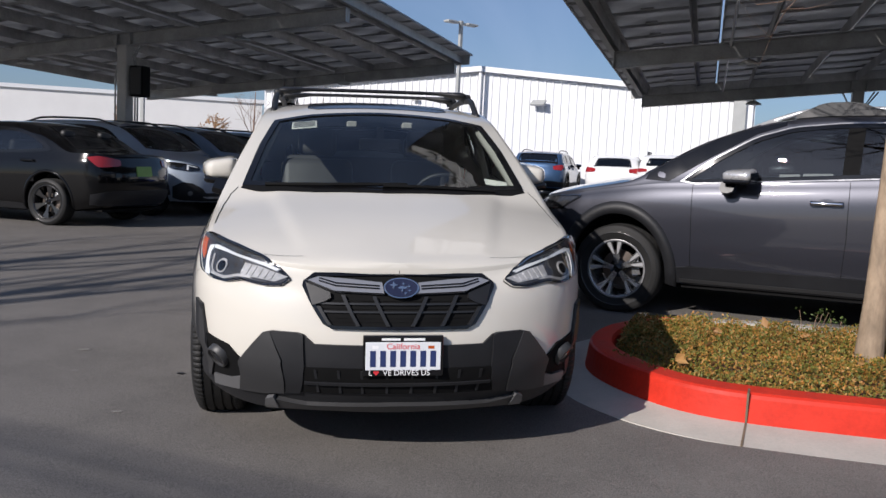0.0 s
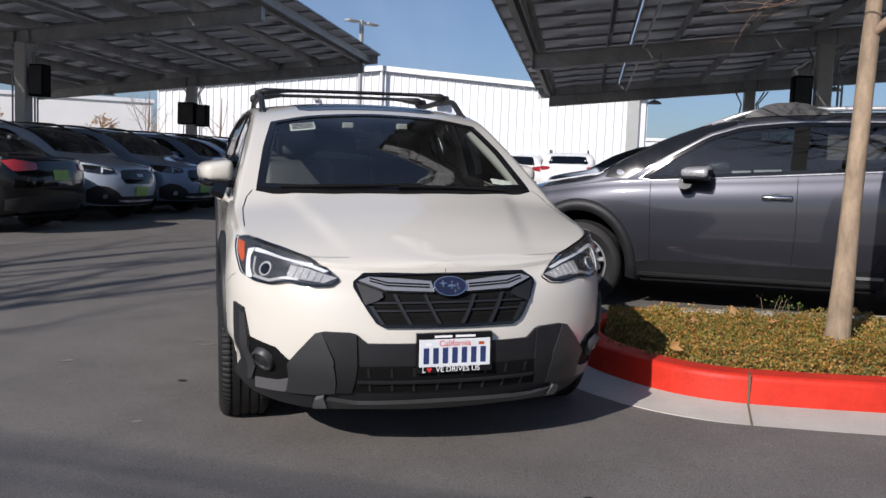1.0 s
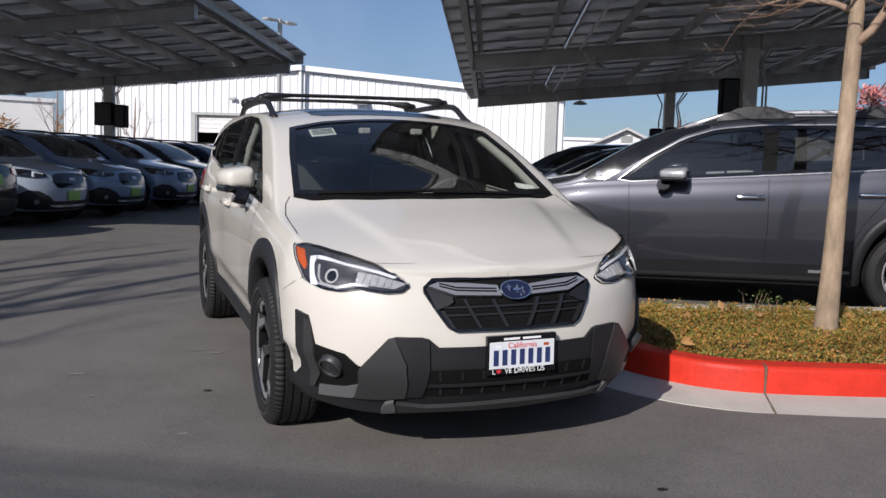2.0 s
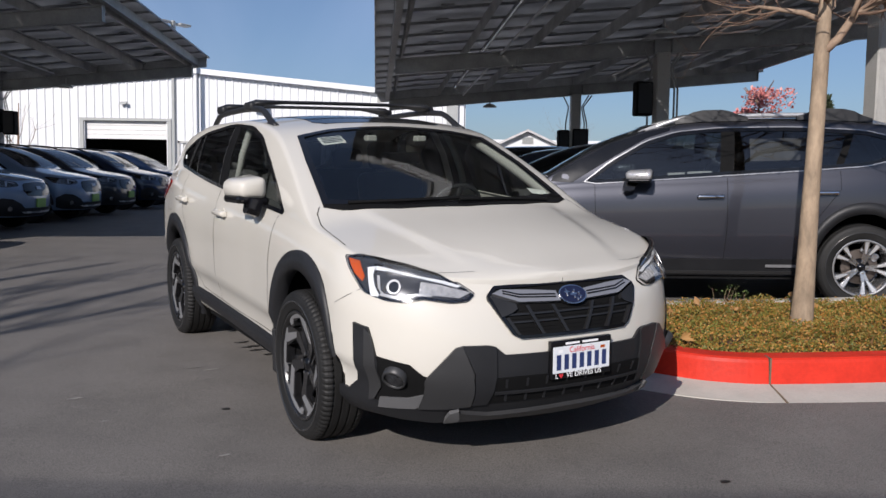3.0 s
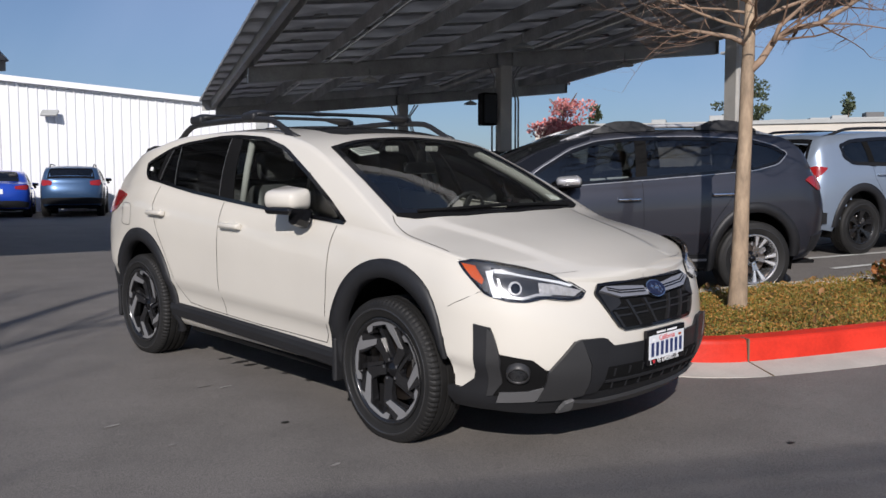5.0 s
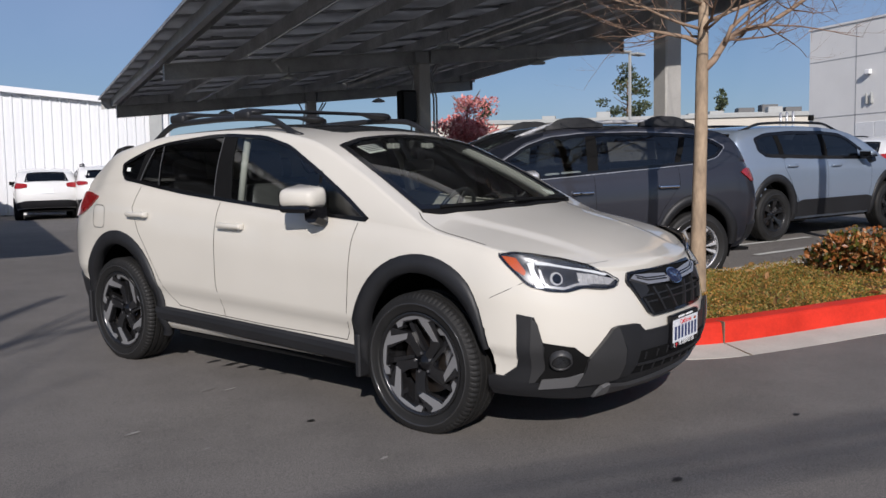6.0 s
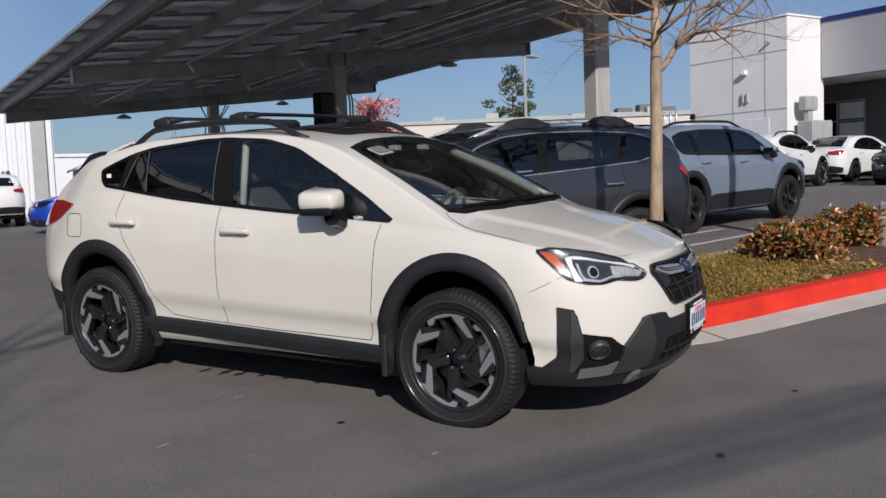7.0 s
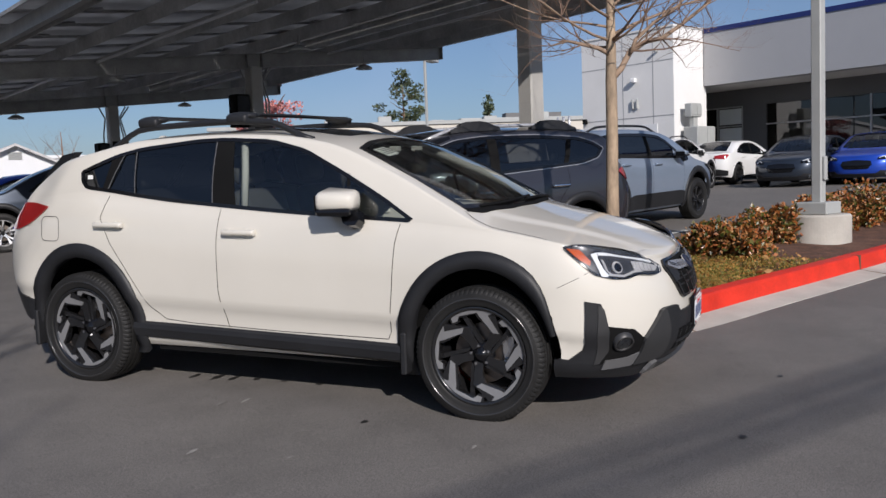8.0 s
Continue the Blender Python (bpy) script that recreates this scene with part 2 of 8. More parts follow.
def asphalt():
    m, nt, b = nodes_of("aged_asphalt")
    big, mid = noise_tex(nt, 0.35, 5.0), noise_tex(nt, 2.2, 4.0)
    grit = noise_tex(nt, 170.0, 2.0, 0.7)
    c = ramp(nt, big, [(0.3, (0.150, 0.139, 0.128)), (0.7, (0.184, 0.170, 0.157))])
    c = mixed(nt, c, ramp(nt, mid, [(0.35, (0.86, 0.86, 0.86)), (0.65, (1.04, 1.04, 1.04))]), 1.0, "MULTIPLY")
    c = mixed(nt, c, ramp(nt, grit, [(0.35, (0.52, 0.52, 0.52)), (0.68, (1.34, 1.33, 1.31))]), 1.0, "MULTIPLY")
    nt.links.new(c, b.inputs["Base Color"])
    b.inputs["Roughness"].default_value = 0.82
    bumped(nt, b, grit, 0.6, 0.004)
    return m


ASPHALT = asphalt()


# ---- mesh helpers ----
def mesh_of(name, bm, material, smooth_on=False):
    me = bpy.data.meshes.new(name)
    bm.normal_update()
    bm.to_mesh(me)
    bm.free()
    me.materials.append(material)
    if smooth_on:
        for p in me.polygons:
            p.use_smooth = True
    return me


def part(name, bm, material, parent, label="", smooth_on=False):
    ob = new(name, mesh_of(name, bm, material, smooth_on))
    ob.parent = parent
    if label:
        tagged(ob, label)
    return ob


def thing(name, m, label, category, group="", kind=""):
    ob = new(name)
    ob.empty_display_size = 0.1
    ob.matrix_world = m
    return tagged(ob, label, category, group, kind)


def solo(name, bm, material, label, category, group="", kind="", m=None, smooth_on=False):
    ob = new(name, mesh_of(name, bm, material, smooth_on))
    if m is not None:
        ob.matrix_world = m
    return tagged(ob, label, category, group, kind)


def structure(name, bm, material, label, category="", m=None, smooth_on=False):
    return solo(name, bm, material, label, category or name.split("_")[0], "", "structure", m, smooth_on)


def box(bm, x0, x1, y0, y1, z0, z1, bevel=0.0, m=None, seg=1):
    r = bmesh.ops.create_cube(bm, size=1.0)
    vs = r["verts"]
    t = Matrix.Translation(((x0 + x1) / 2, (y0 + y1) / 2, (z0 + z1) / 2)) @ Matrix.Diagonal((abs(x1 - x0), abs(y1 - y0), abs(z1 - z0), 1))
    bmesh.ops.transform(bm, matrix=t, verts=vs)
    if bevel:
        es = list({e for v in vs for e in v.link_edges})
        r = bmesh.ops.bevel(bm, geom=es, offset=bevel, segments=seg, affect="EDGES", profile=0.5)
        vs = list({v for f in r["faces"] for v in f.verts} | {v for v in vs if v.is_valid})
    if m is not None:
        bmesh.ops.transform(bm, matrix=m, verts=[v for v in vs if v.is_valid])
    return bm


def tube(bm, pts, radii, n=10, cap=True):
    rings = []
    pts = [Vector(p) for p in pts]
    for i, p in enumerate(pts):
        d = (pts[min(i + 1, len(pts) - 1)] - pts[max(i - 1, 0)]).normalized()
        a = d.orthogonal().normalized() if i == 0 else (a - d * a.dot(d)).normalized()
        c = d.cross(a)
        r = radii[i] if hasattr(radii, "__len__") else radii
        rings.append([bm.verts.new(p + (a * math.cos(2 * math.pi * k / n) + c * math.sin(2 * math.pi * k / n)) * r) for k in range(n)])
    for r0, r1 in zip(rings, rings[1:]):
        for k in range(n):
            bm.faces.new((r0[k], r0[(k + 1) % n], r1[(k + 1) % n], r1[k]))
    if cap:
        bm.faces.new(rings[0][::-1])
        bm.faces.new(rings[-1])
    return bm


def lathe(bm, profile, n=48, axis="Y"):
    """profile: (radius, along). Turned about the axis."""
    rings = []
    for r, h in profile:
        ring = []
        for k in range(n):
            a = 2 * math.pi * k / n
            c, s = r * math.cos(a), r * math.sin(a)
            ring.append(bm.verts.new((c, h, s) if axis == "Y" else (c, s, h)))
        rings.append(ring)
    for r0, r1 in zip(rings, rings[1:]):
        for k in range(n):
            bm.faces.new((r0[k], r1[k], r1[(k + 1) % n], r0[(k + 1) % n]))
    return rings


def prism(bm, poly, y0, y1, m=None):
    """A polygon in x, z pushed from y0 to y1."""
    a = [bm.verts.new((x, y0, z)) for x, z in poly]
    b = [bm.verts.new((x, y1, z)) for x, z in poly]
    fa = bm.faces.new(a)
    fb = bm.faces.new(b[::-1])
    n = len(poly)
    for i in range(n):
        bm.faces.new((a[i], b[i], b[(i + 1) % n], a[(i + 1) % n]))
    if m is not None:
        bmesh.ops.transform(bm, matrix=m, verts=a + b)
    bmesh.ops.recalc_face_normals(bm, faces=list({f for v in a + b for f in v.link_faces}))
    return bm


# ---- ground ----
def build_ground():
    xs = [-400, -200, -100, -60, -40] + [-30 + 1.5 * i for i in range(47)] + [50, 70, 110, 220, 400]
    ys = [-300, -120, -50, -25] + [-14 + 1.5 * i for i in range(44)] + [60, 80, 120, 220, 600]
    bm = bmesh.new()
    grid = [[bm.verts.new((x, y, ground_z(x, y))) for x in xs] for y in ys]
    for r0, r1 in zip(grid, grid[1:]):
        for i in range(len(xs) - 1):
            bm.faces.new((r0[i], r0[i + 1], r1[i + 1], r1[i]))
    structure("ground", bm, ASPHALT, "aged grey-brown asphalt car park surface", "ground", smooth_on=True)


build_ground()

# ---- solar carports ----
LOT = 2.17


def lot_pose(x0, z=0.0):
    return pose(x0, 15.0, z, 0, 0, LOT)


def carport(x0, beams, v0, v1, zc, fall, left, right, label):
    """A tilted solar roof on single posts. beams: distances along the lot's axis from y = 15; fall: drop per metre away."""
    c = thing("solar_carport", lot_pose(x0), label, "carport")
    tilt = 0.099
    roof = lambda u, v: zc + tilt * u - fall * v
    for v in beams:
        bm = bmesh.new()
        g = ground_z(x0, 15 + v)
        box(bm, -0.122, 0.122, v - 0.122, v + 0.122, g - 0.05, roof(0, v) + 0.03, 0.02)
        part("post", bm, POST_PAINT, c)
        bm = bmesh.new()
        box(bm, -0.21, 0.21, v - 0.21, v + 0.21, g - 0.02, g + 0.03, 0.006)
        part("base_plate", bm, GALV, c)
        bm = bmesh.new()
        for w0, w1, h0, h1 in ((-0.09, 0.09, 0.0, 0.014), (-0.09, 0.09, 0.256, 0.27), (-0.006, 0.006, 0.01, 0.26)):
            a = [bm.verts.new((u, v + s, roof(u, v) + h)) for u in (-left, right) for s in (w0, w1) for h in (h0, h1)]
            for f in ((0, 1, 3, 2), (4, 6, 7, 5), (0, 4, 5, 1), (2, 3, 7, 6), (0, 2, 6, 4), (1, 5, 7, 3)):
                bm.faces.new([a[i] for i in f])
        for u in (-left, right - 0.008, -0.16, 0.16):
            prism(bm, [(-0.09, 0.0), (0.09, 0.0), (0.09, 0.27), (-0.09, 0.27)], -0.004, 0.004, Matrix.Translation((u, v, roof(u, v))) @ pose(0, 0, 0, 0, 0, 90))
        part("beam", bm, GALV, c, "grey steel I-beam")
    n = 9
    us = [-left + 0.12 + i * (left + right - 0.24) / (n - 1) for i in range(n)]
    for u in us:
        bm = bmesh.new()
        prof = [(-0.035, 0.27), (-0.03, 0.27), (-0.03, 0.46), (0.04, 0.46), (0.04, 0.445), (0.046, 0.445), (0.046, 0.47), (-0.035, 0.47)]
        a = [bm.verts.new((u + p, v0, roof(u, v0) + h)) for p, h in prof]
        b = [bm.verts.new((u + p, v1, roof(u, v1) + h)) for p, h in prof]
        for i in range(len(prof)):
            k = (i + 1) % len(prof)
            bm.faces.new((a[i], b[i], b[k], a[k]))
        bm.faces.new(a[::-1])
        bm.faces.new(b)
        part("purlin", bm, PURLIN, c, "galvanised steel purlin")
    # panels in rows across the slope
    ext = 0.38
    rows = 5
    pw = (left + right + 2 * ext) / rows
    cols = max(1, round((v1 - v0) / 1.02))
    pl = (v1 - v0) / cols
    base_me = None
    for i in range(rows):
        for j in range(cols):
            u, v = -left - ext + pw * (i + 0.5), v0 + pl * (j + 0.5)
            if base_me is None:
                bm = bmesh.new()
                box(bm, -pw / 2 + 0.012, pw / 2 - 0.012, -pl / 2 + 0.012, pl / 2 - 0.012, 0, 0.006)
                for s in (-1, 1):
                    box(bm, -pw / 2 + 0.01, pw / 2 - 0.01, s * (pl / 2 - 0.025) - 0.014, s * (pl / 2 - 0.025) + 0.014, -0.034, 0.01)
                    box(bm, s * (pw / 2 - 0.025) - 0.014, s * (pw / 2 - 0.025) + 0.014, -pl / 2 + 0.01, pl / 2 - 0.01, -0.034, 0.01)
                box(bm, -0.09, 0.09, pl / 2 - 0.2, pl / 2 - 0.1, -0.025, 0.0)
                base_me = mesh_of("solar_panel", bm, PANEL_BACK)
            p = new("solar_panel", base_me)
            p.parent = c
            p.matrix_basis = Matrix.Translation((u, v, roof(u, v) + 0.51)) @ Matrix.Rotation(math.atan(-tilt), 4, "Y") @ Matrix.Rotation(math.atan(-fall), 4, "X")
    for v in (v0 + 0.05, v1 - 0.05):
        bm = bmesh.new()
        a = [bm.verts.new((u, v + s, roof(u, v) + h)) for u in (-left - 0.3, right + 0.3) for s in (-0.02, 0.02) for h in (0.25, 0.485)]
        for f in ((0, 1, 3, 2), (4, 6, 7, 5), (0, 4, 5, 1), (2, 3, 7, 6), (0, 2, 6, 4), (1, 5, 7, 3)):
            bm.faces.new([a[i] for i in f])
        part("end_channel", bm, PURLIN, c)
    # edge angle along the low and high side
    for u in (-left - 0.05, right + 0.05):
        bm = bmesh.new()
        a = [bm.verts.new((u + p, v, roof(u, v) + h)) for v in (v0, v1) for p, h in ((-0.05, 0.29), (0.05, 0.29), (0.05, 0.47), (-0.05, 0.47))]
        for f in ((0, 1, 5, 4), (1, 2, 6, 5), (2, 3, 7, 6), (3, 0, 4, 7), (0, 3, 2, 1), (4, 5, 6, 7)):
            bm.faces.new([a[i] for i in f])
        part("eave_channel", bm, GALV, c)
    return c


RIGHT_X, LEFT_X = 2.689, -12.006
carport(RIGHT_X, (-6.77, 0.047, 6.72), -8.9, 7.1, 3.41, 0.0183, 4.735, 4.746, "solar panel carport on grey steel posts beyond the planter")
carport(LEFT_X, (-6.6, -0.07, 7.25), -7.2, 7.6, 3.3, 0.0156, 4.7, 4.9, "solar panel carport over the row of parked crossovers")


# ---- warehouse ----
def siding_wall(name, poly_top, x0, x1, y, z0, label, holes=()):
    """A ribbed metal wall in the plane y, from x0 to x1; poly_top(x) is its top; holes: (x0, x1, top)."""
    w = thing(name, Matrix.Identity(4), label, "wall", "", "structure")
    pitch = 0.305
    n = round((x1 - x0) / pitch)
    for i in range(n):
        a, b = x0 + (x1 - x0) * i / n, x0 + (x1 - x0) * (i + 1) / n
        lo = z0
        for h0, h1, ht in holes:
            if (a + b) / 2 > h0 and (a + b) / 2 < h1:
                lo = ht
        bm = bmesh.new()
        prof = [(a, 0), (a + 0.03, -0.035), (a + 0.07, -0.035), (a + 0.1, 0), (a + 0.2, -0.006), (b, 0)]
        for (xa, ya), (xb, yb) in zip(prof, prof[1:]):
            v = [bm.verts.new(p) for p in ((xa, y + ya, lo), (xb, y + yb, lo), (xb, y + yb, poly_top(xb)), (xa, y + ya, poly_top(xa)))]
            bm.faces.new(v)
        v = [bm.verts.new(p) for p in ((a, y + 0.1, lo), (b, y + 0.1, lo), (b, y + 0.1, poly_top(b)), (a, y + 0.1, poly_top(a)))]
        bm.faces.new(v[::-1])
        part("siding_panel", bm, WALL_WHITE, w)
    return w


WH_Y, WH_X0, WH_X1, WH_PEAK = 32.8, -19.4, 0.3, -9.8
wh_top = lambda x: 5.02 - 0.088 * abs(x - WH_PEAK)


def build_warehouse():
    g = 0.3
    siding_wall("wall_warehouse_front", wh_top, WH_X0, WH_X1, WH_Y, g, "white ribbed metal siding of the warehouse gable", [(-14.0, -10.85, 3.1), (-10.45, -9.5, 2.35)])
    bm = bmesh.new()
    for a, b in ((WH_X0, WH_PEAK), (WH_PEAK, WH_X1)):
        for dz, y0, y1 in ((0.06, WH_Y - 0.25, WH_Y + 40),):
            v = [bm.verts.new(p) for p in ((a, y0, wh_top(a) + dz), (b, y0, wh_top(b) + dz), (b, y1, wh_top(b) + dz), (a, y1, wh_top(a) + dz))]
            bm.faces.new(v)
            v = [bm.verts.new(p) for p in ((a, y0, wh_top(a) - 0.14), (b, y0, wh_top(b) - 0.14), (b, y0, wh_top(b) + dz), (a, y0, wh_top(a) + dz))]
            bm.faces.new(v)
            v = [bm.verts.new(p) for p in ((a, y0, wh_top(a) - 0.14), (b, y0, wh_top(b) - 0.14), (b, WH_Y, wh_top(b) - 0.14), (a, WH_Y, wh_top(a) - 0.14))]
            bm.faces.new(v[::-1])
    structure("roof_warehouse", bm, WALL_WHITE, "low gabled white metal warehouse roof", "roof")
    bm = bmesh.new()
    for x in (WH_X0, WH_X1):
        box(bm, x - 0.06, x + 0.06, WH_Y + 0.11, WH_Y + 40, g - 0.4, wh_top(x) - 0.02)
    box(bm, WH_X0, WH_X1, WH_Y + 39.8, WH_Y + 40, g - 0.4, wh_top(WH_X0) - 0.02)
    structure("wall_warehouse_side", bm, WALL_WHITE, "white metal side walls of the warehouse", "wall")
    # roll-up bay, half open; the shade inside is painted on a near-black lining
    d = thing("door_bay", Matrix.Identity(4), "half-raised white roll-up bay door in the warehouse", "door", "", "structure")
    bm = bmesh.new()
    for k in range(4):
        box(bm, -14.0, -10.85, WH_Y + 0.12, WH_Y + 0.17, 2.42 + 0.17 * k, 2.42 + 0.17 * k + 0.164, 0.01)
    part("curtain", bm, STUCCO, d)
    bm = bmesh.new()
    box(bm, -14.12, -13.98, WH_Y - 0.05, WH_Y + 0.2, g, 3.16)
    box(bm, -10.87, -10.73, WH_Y - 0.05, WH_Y + 0.2, g, 3.16)
    box(bm, -14.12, -10.73, WH_Y - 0.06, WH_Y + 0.2, 3.1, 3.2)
    part("door_frame", bm, GREY_BOX, d)
    bm = bmesh.new()
    box(bm, -15, -10, WH_Y + 6, WH_Y + 6.1, g, 3.6)
    box(bm, -15, -10, WH_Y + 0.3, WH_Y + 6, 3.6, 3.7)
    box(bm, -15.1, -15, WH_Y + 0.3, WH_Y + 6.1, g, 3.6)
    box(bm, -10, -9.9, WH_Y + 0.3, WH_Y + 6.1, g, 3.6)
    part("bay_lining", bm, BAY_SHADE, d)
    d = thing("door_side", Matrix.Identity(4), "closed grey steel personnel door in the warehouse wall", "door", "", "structure")
    bm = bmesh.new()
    box(bm, -10.42, -9.53, WH_Y + 0.02, WH_Y + 0.07, g, 2.3, 0.005)
    part("leaf", bm, DOOR_GREY, d)
    bm = bmesh.new()
    for a in ((-10.5, -10.42, g, 2.38), (-9.53, -9.45, g, 2.38), (-10.5, -9.45, 2.3, 2.38)):
        box(bm, a[0], a[1], WH_Y - 0.05, WH_Y + 0.1, a[2], a[3])
    part("door_frame", bm, DOOR_GREY, d)
    bm = bmesh.new()
    box(bm, -9.66, -9.6, WH_Y - 0.03, WH_Y + 0.02, 1.3, 1.36)
    part("handle", bm, CHROME, d)
    # downpipes
    for x, w in ((WH_PEAK, 0.06), (WH_X1 - 0.45, 0.22)):
        bm = bmesh.new()
        box(bm, x - w, x + w, WH_Y - 0.16, WH_Y - 0.04, g, wh_top(x) - 0.1, 0.02)
        structure("trim_downpipe", bm, GREY_BOX if w > 0.1 else WALL_WHITE, "rainwater downpipe on the warehouse wall", "downpipe")
    for x, z in ((-7.45, 3.72), (-12.5, 3.75)):
        t = thing("wall_light", pose(x, WH_Y - 0.03, z), "dark floodlight on the warehouse wall", "light", "warehouse wall lights")
        s = 1.0 if x > -8 else 0.5
        bm = bmesh.new()
        box(bm, -0.05 * s, 0.05 * s, -0.12 * s, 0.0, -0.06 * s, 0.06 * s, 0.01)
        part("bracket", bm, GREY_BOX, t)
        bm = bmesh.new()
        box(bm, -0.28 * s, 0.28 * s, -0.16 * s, 0.16 * s, -0.045 * s, 0.045 * s, 0.015, pose(0.05, -0.26 * s, 0.0, 35, 0, -10))
        part("lamp_head", bm, GREY_BOX, t)


build_warehouse()


# ---- showroom block on the right ----
def build_showroom():
    g = 0.75
    bm = bmesh.new()
    box(bm, 21.9, 24.0, 19.1, 23.4, g, 6.45)
    structure("wall_showroom_block", bm, STUCCO, "tall white stucco block at the showroom corner", "building")
    bm = bmesh.new()
    box(bm, 24.0, 27.0, 19.1, 23.4, 4.5, 6.45)
    structure("wall_showroom_upper", bm, STUCCO, "upper white stucco wall behind the showroom block", "wall")
    bm = bmesh.new()
    box(bm, 21.86, 27.04, 19.06, 23.44, 6.45, 6.52)
    structure("trim_block_coping", bm, STUCCO, "white coping along the top of the block", "trim")
    bm = bmesh.new()
    for z in (3.26, 5.27):
        box(bm, 21.892, 21.898, 19.1, 23.4, z, z + 0.03)
    for y in (19.98, 21.37):
        box(bm, 21.892, 21.898, y, y + 0.03, g, 6.4)
    structure("trim_reveal", bm, FASCIA, "shallow reveal lines in the stucco wall", "trim")
    # fascia over a recessed glass front
    bm = bmesh.new()
    box(bm, 23.8, 24.3, -6.0, 19.06, 4.36, 6.3)
    structure("wall_showroom_fascia", bm, FASCIA, "pale grey metal fascia of the showroom", "fascia")
    bm = bmesh.new()
    box(bm, 23.77, 24.3, -6.0, 19.06, 6.3, 6.48)
    structure("trim_blue_band", bm, FASCIA_BLUE, "dark blue trim band along the showroom roof", "trim")
    bm = bmesh.new()
    box(bm, 24.3, 34, -6.0, 19.06, 4.36, 4.5)
    box(bm, 24.0, 34, 19.06, 23.4, 4.36, 4.5)
    structure("ceiling_showroom_soffit", bm, STUCCO, "soffit under the showroom fascia", "ceiling")
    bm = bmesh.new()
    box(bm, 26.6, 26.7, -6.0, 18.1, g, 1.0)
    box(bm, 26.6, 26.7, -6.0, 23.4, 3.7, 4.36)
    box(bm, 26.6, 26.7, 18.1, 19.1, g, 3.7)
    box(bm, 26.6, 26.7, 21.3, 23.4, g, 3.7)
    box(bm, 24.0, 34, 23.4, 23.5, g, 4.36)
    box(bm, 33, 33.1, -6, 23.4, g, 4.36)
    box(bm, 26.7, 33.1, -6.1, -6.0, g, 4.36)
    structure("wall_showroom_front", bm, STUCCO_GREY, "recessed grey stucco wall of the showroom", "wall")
    w = thing("window_showroom", Matrix.Identity(4), "dark glass shop front of the showroom", "window", "", "structure")
    for i in range(12):
        y0, y1 = 18.1 - 2.0 * (i + 1), 18.1 - 2.0 * i
        for z0, z1 in ((1.02, 2.88), (2.94, 3.68)):
            bm = bmesh.new()
            box(bm, 26.62, 26.64, y0 + 0.04, y1 - 0.04, z0, z1)
            part("pane", bm, TINTED, w)
        bm = bmesh.new()
        box(bm, 26.58, 26.68, y0 - 0.03, y0 + 0.03, 1.0, 3.7)
        part("mullion", bm, FASCIA, w)
    bm = bmesh.new()
    box(bm, 26.57, 26.69, -5.9, 18.1, 2.885, 2.935)
    part("transom", bm, FASCIA, w)
    door = thing("door_showroom", pose(26.6, 19.1, g), "glazed entrance with pale blinds beside the showroom corner", "door", "", "structure")
    for y0, y1, m in ((0.0, 1.12, BLIND), (1.12, 2.2, None)):
        for z0, z1 in ((0.1, 2.14), (2.2, 2.9)):
            bm = bmesh.new()
            box(bm, 0.01, 0.03, y0 + 0.04, y1 - 0.04, z0, z1)
            part("pane", bm, TINTED, door)
            if m:
                bm = bmesh.new()
                box(bm, -0.012, 0.0, y0 + 0.07, y1 - 0.07, z0 + 0.04, z1 - 0.04)
                part("blind", bm, m, door, "pale panel of the entrance")
    bm = bmesh.new()
    for y in (0.0, 1.12, 2.14):
        box(bm, -0.03, 0.06, y, y + 0.05, 0.0, 2.95)
    box(bm, -0.028, 0.058, 0.0, 2.2, 2.145, 2.195)
    box(bm, -0.028, 0.058, 0.0, 2.2, 2.9, 2.95)
    part("frame", bm, GREY_BOX, door)
    # flush steel double door in the stucco block
    leafs = thing("door_service", pose(21.9, 19.82, g), "white painted flush steel double door in the stucco wall", "door", "", "structure")
    for k in range(2):
        bm = bmesh.new()
        box(bm, -0.02, 0.0, 0.78 * k + 0.01, 0.78 * k + 0.77, 0.0, 2.24, 0.005)
        part("leaf", bm, WALL_WHITE, leafs)
    # fixtures on the stucco block
    for y, z, w_, h, word, m in ((20.8, 4.6, 0.2, 0.16, "small white flood lamp on the stucco wall", INK_WHITE), (19.78, 5.6, 0.1, 0.08, "small grey security camera on the stucco wall", GREY_BOX), (20.7, 3.6, 0.07, 0.38, "grey conduit box on the stucco wall", GREY_BOX), (20.9, 3.6, 0.07, 0.38, "grey conduit box on the stucco wall", GREY_BOX), (23.2, 3.2, 0.16, 0.2, "dark round bell on the stucco wall", MATT_BLACK)):
        f = thing("wall_fixture", pose(21.9, y, z), word, "wall fixture")
        bm = bmesh.new()
        box(bm, -0.05, 0.0, -0.03, 0.03, 0.0, h * 0.5, 0.008)
        part("bracket", bm, GREY_BOX, f)
        bm = bmesh.new()
        box(bm, -0.2 if h < 0.3 else -0.1, -0.04, -w_ / 2, w_ / 2, 0.0, h, 0.02)
        part("housing", bm, m, f)
    # utility cabinets
    for x, y, w_, d, h, z in ((22.76, 18.62, 1.12, 0.62, 2.05, 0.75), (22.5, 18.7, 0.66, 0.3, 0.5, 3.15)):
        t = thing("utility_cabinet", pose(x, y, z), "grey steel utility cabinet beside the showroom wall", "cabinet", "utility cabinets")
        bm = bmesh.new()
        box(bm, -w_ / 2, w_ / 2, -d / 2, d / 2, 0, h, 0.03)
        part("body", bm, GREY_BOX, t)
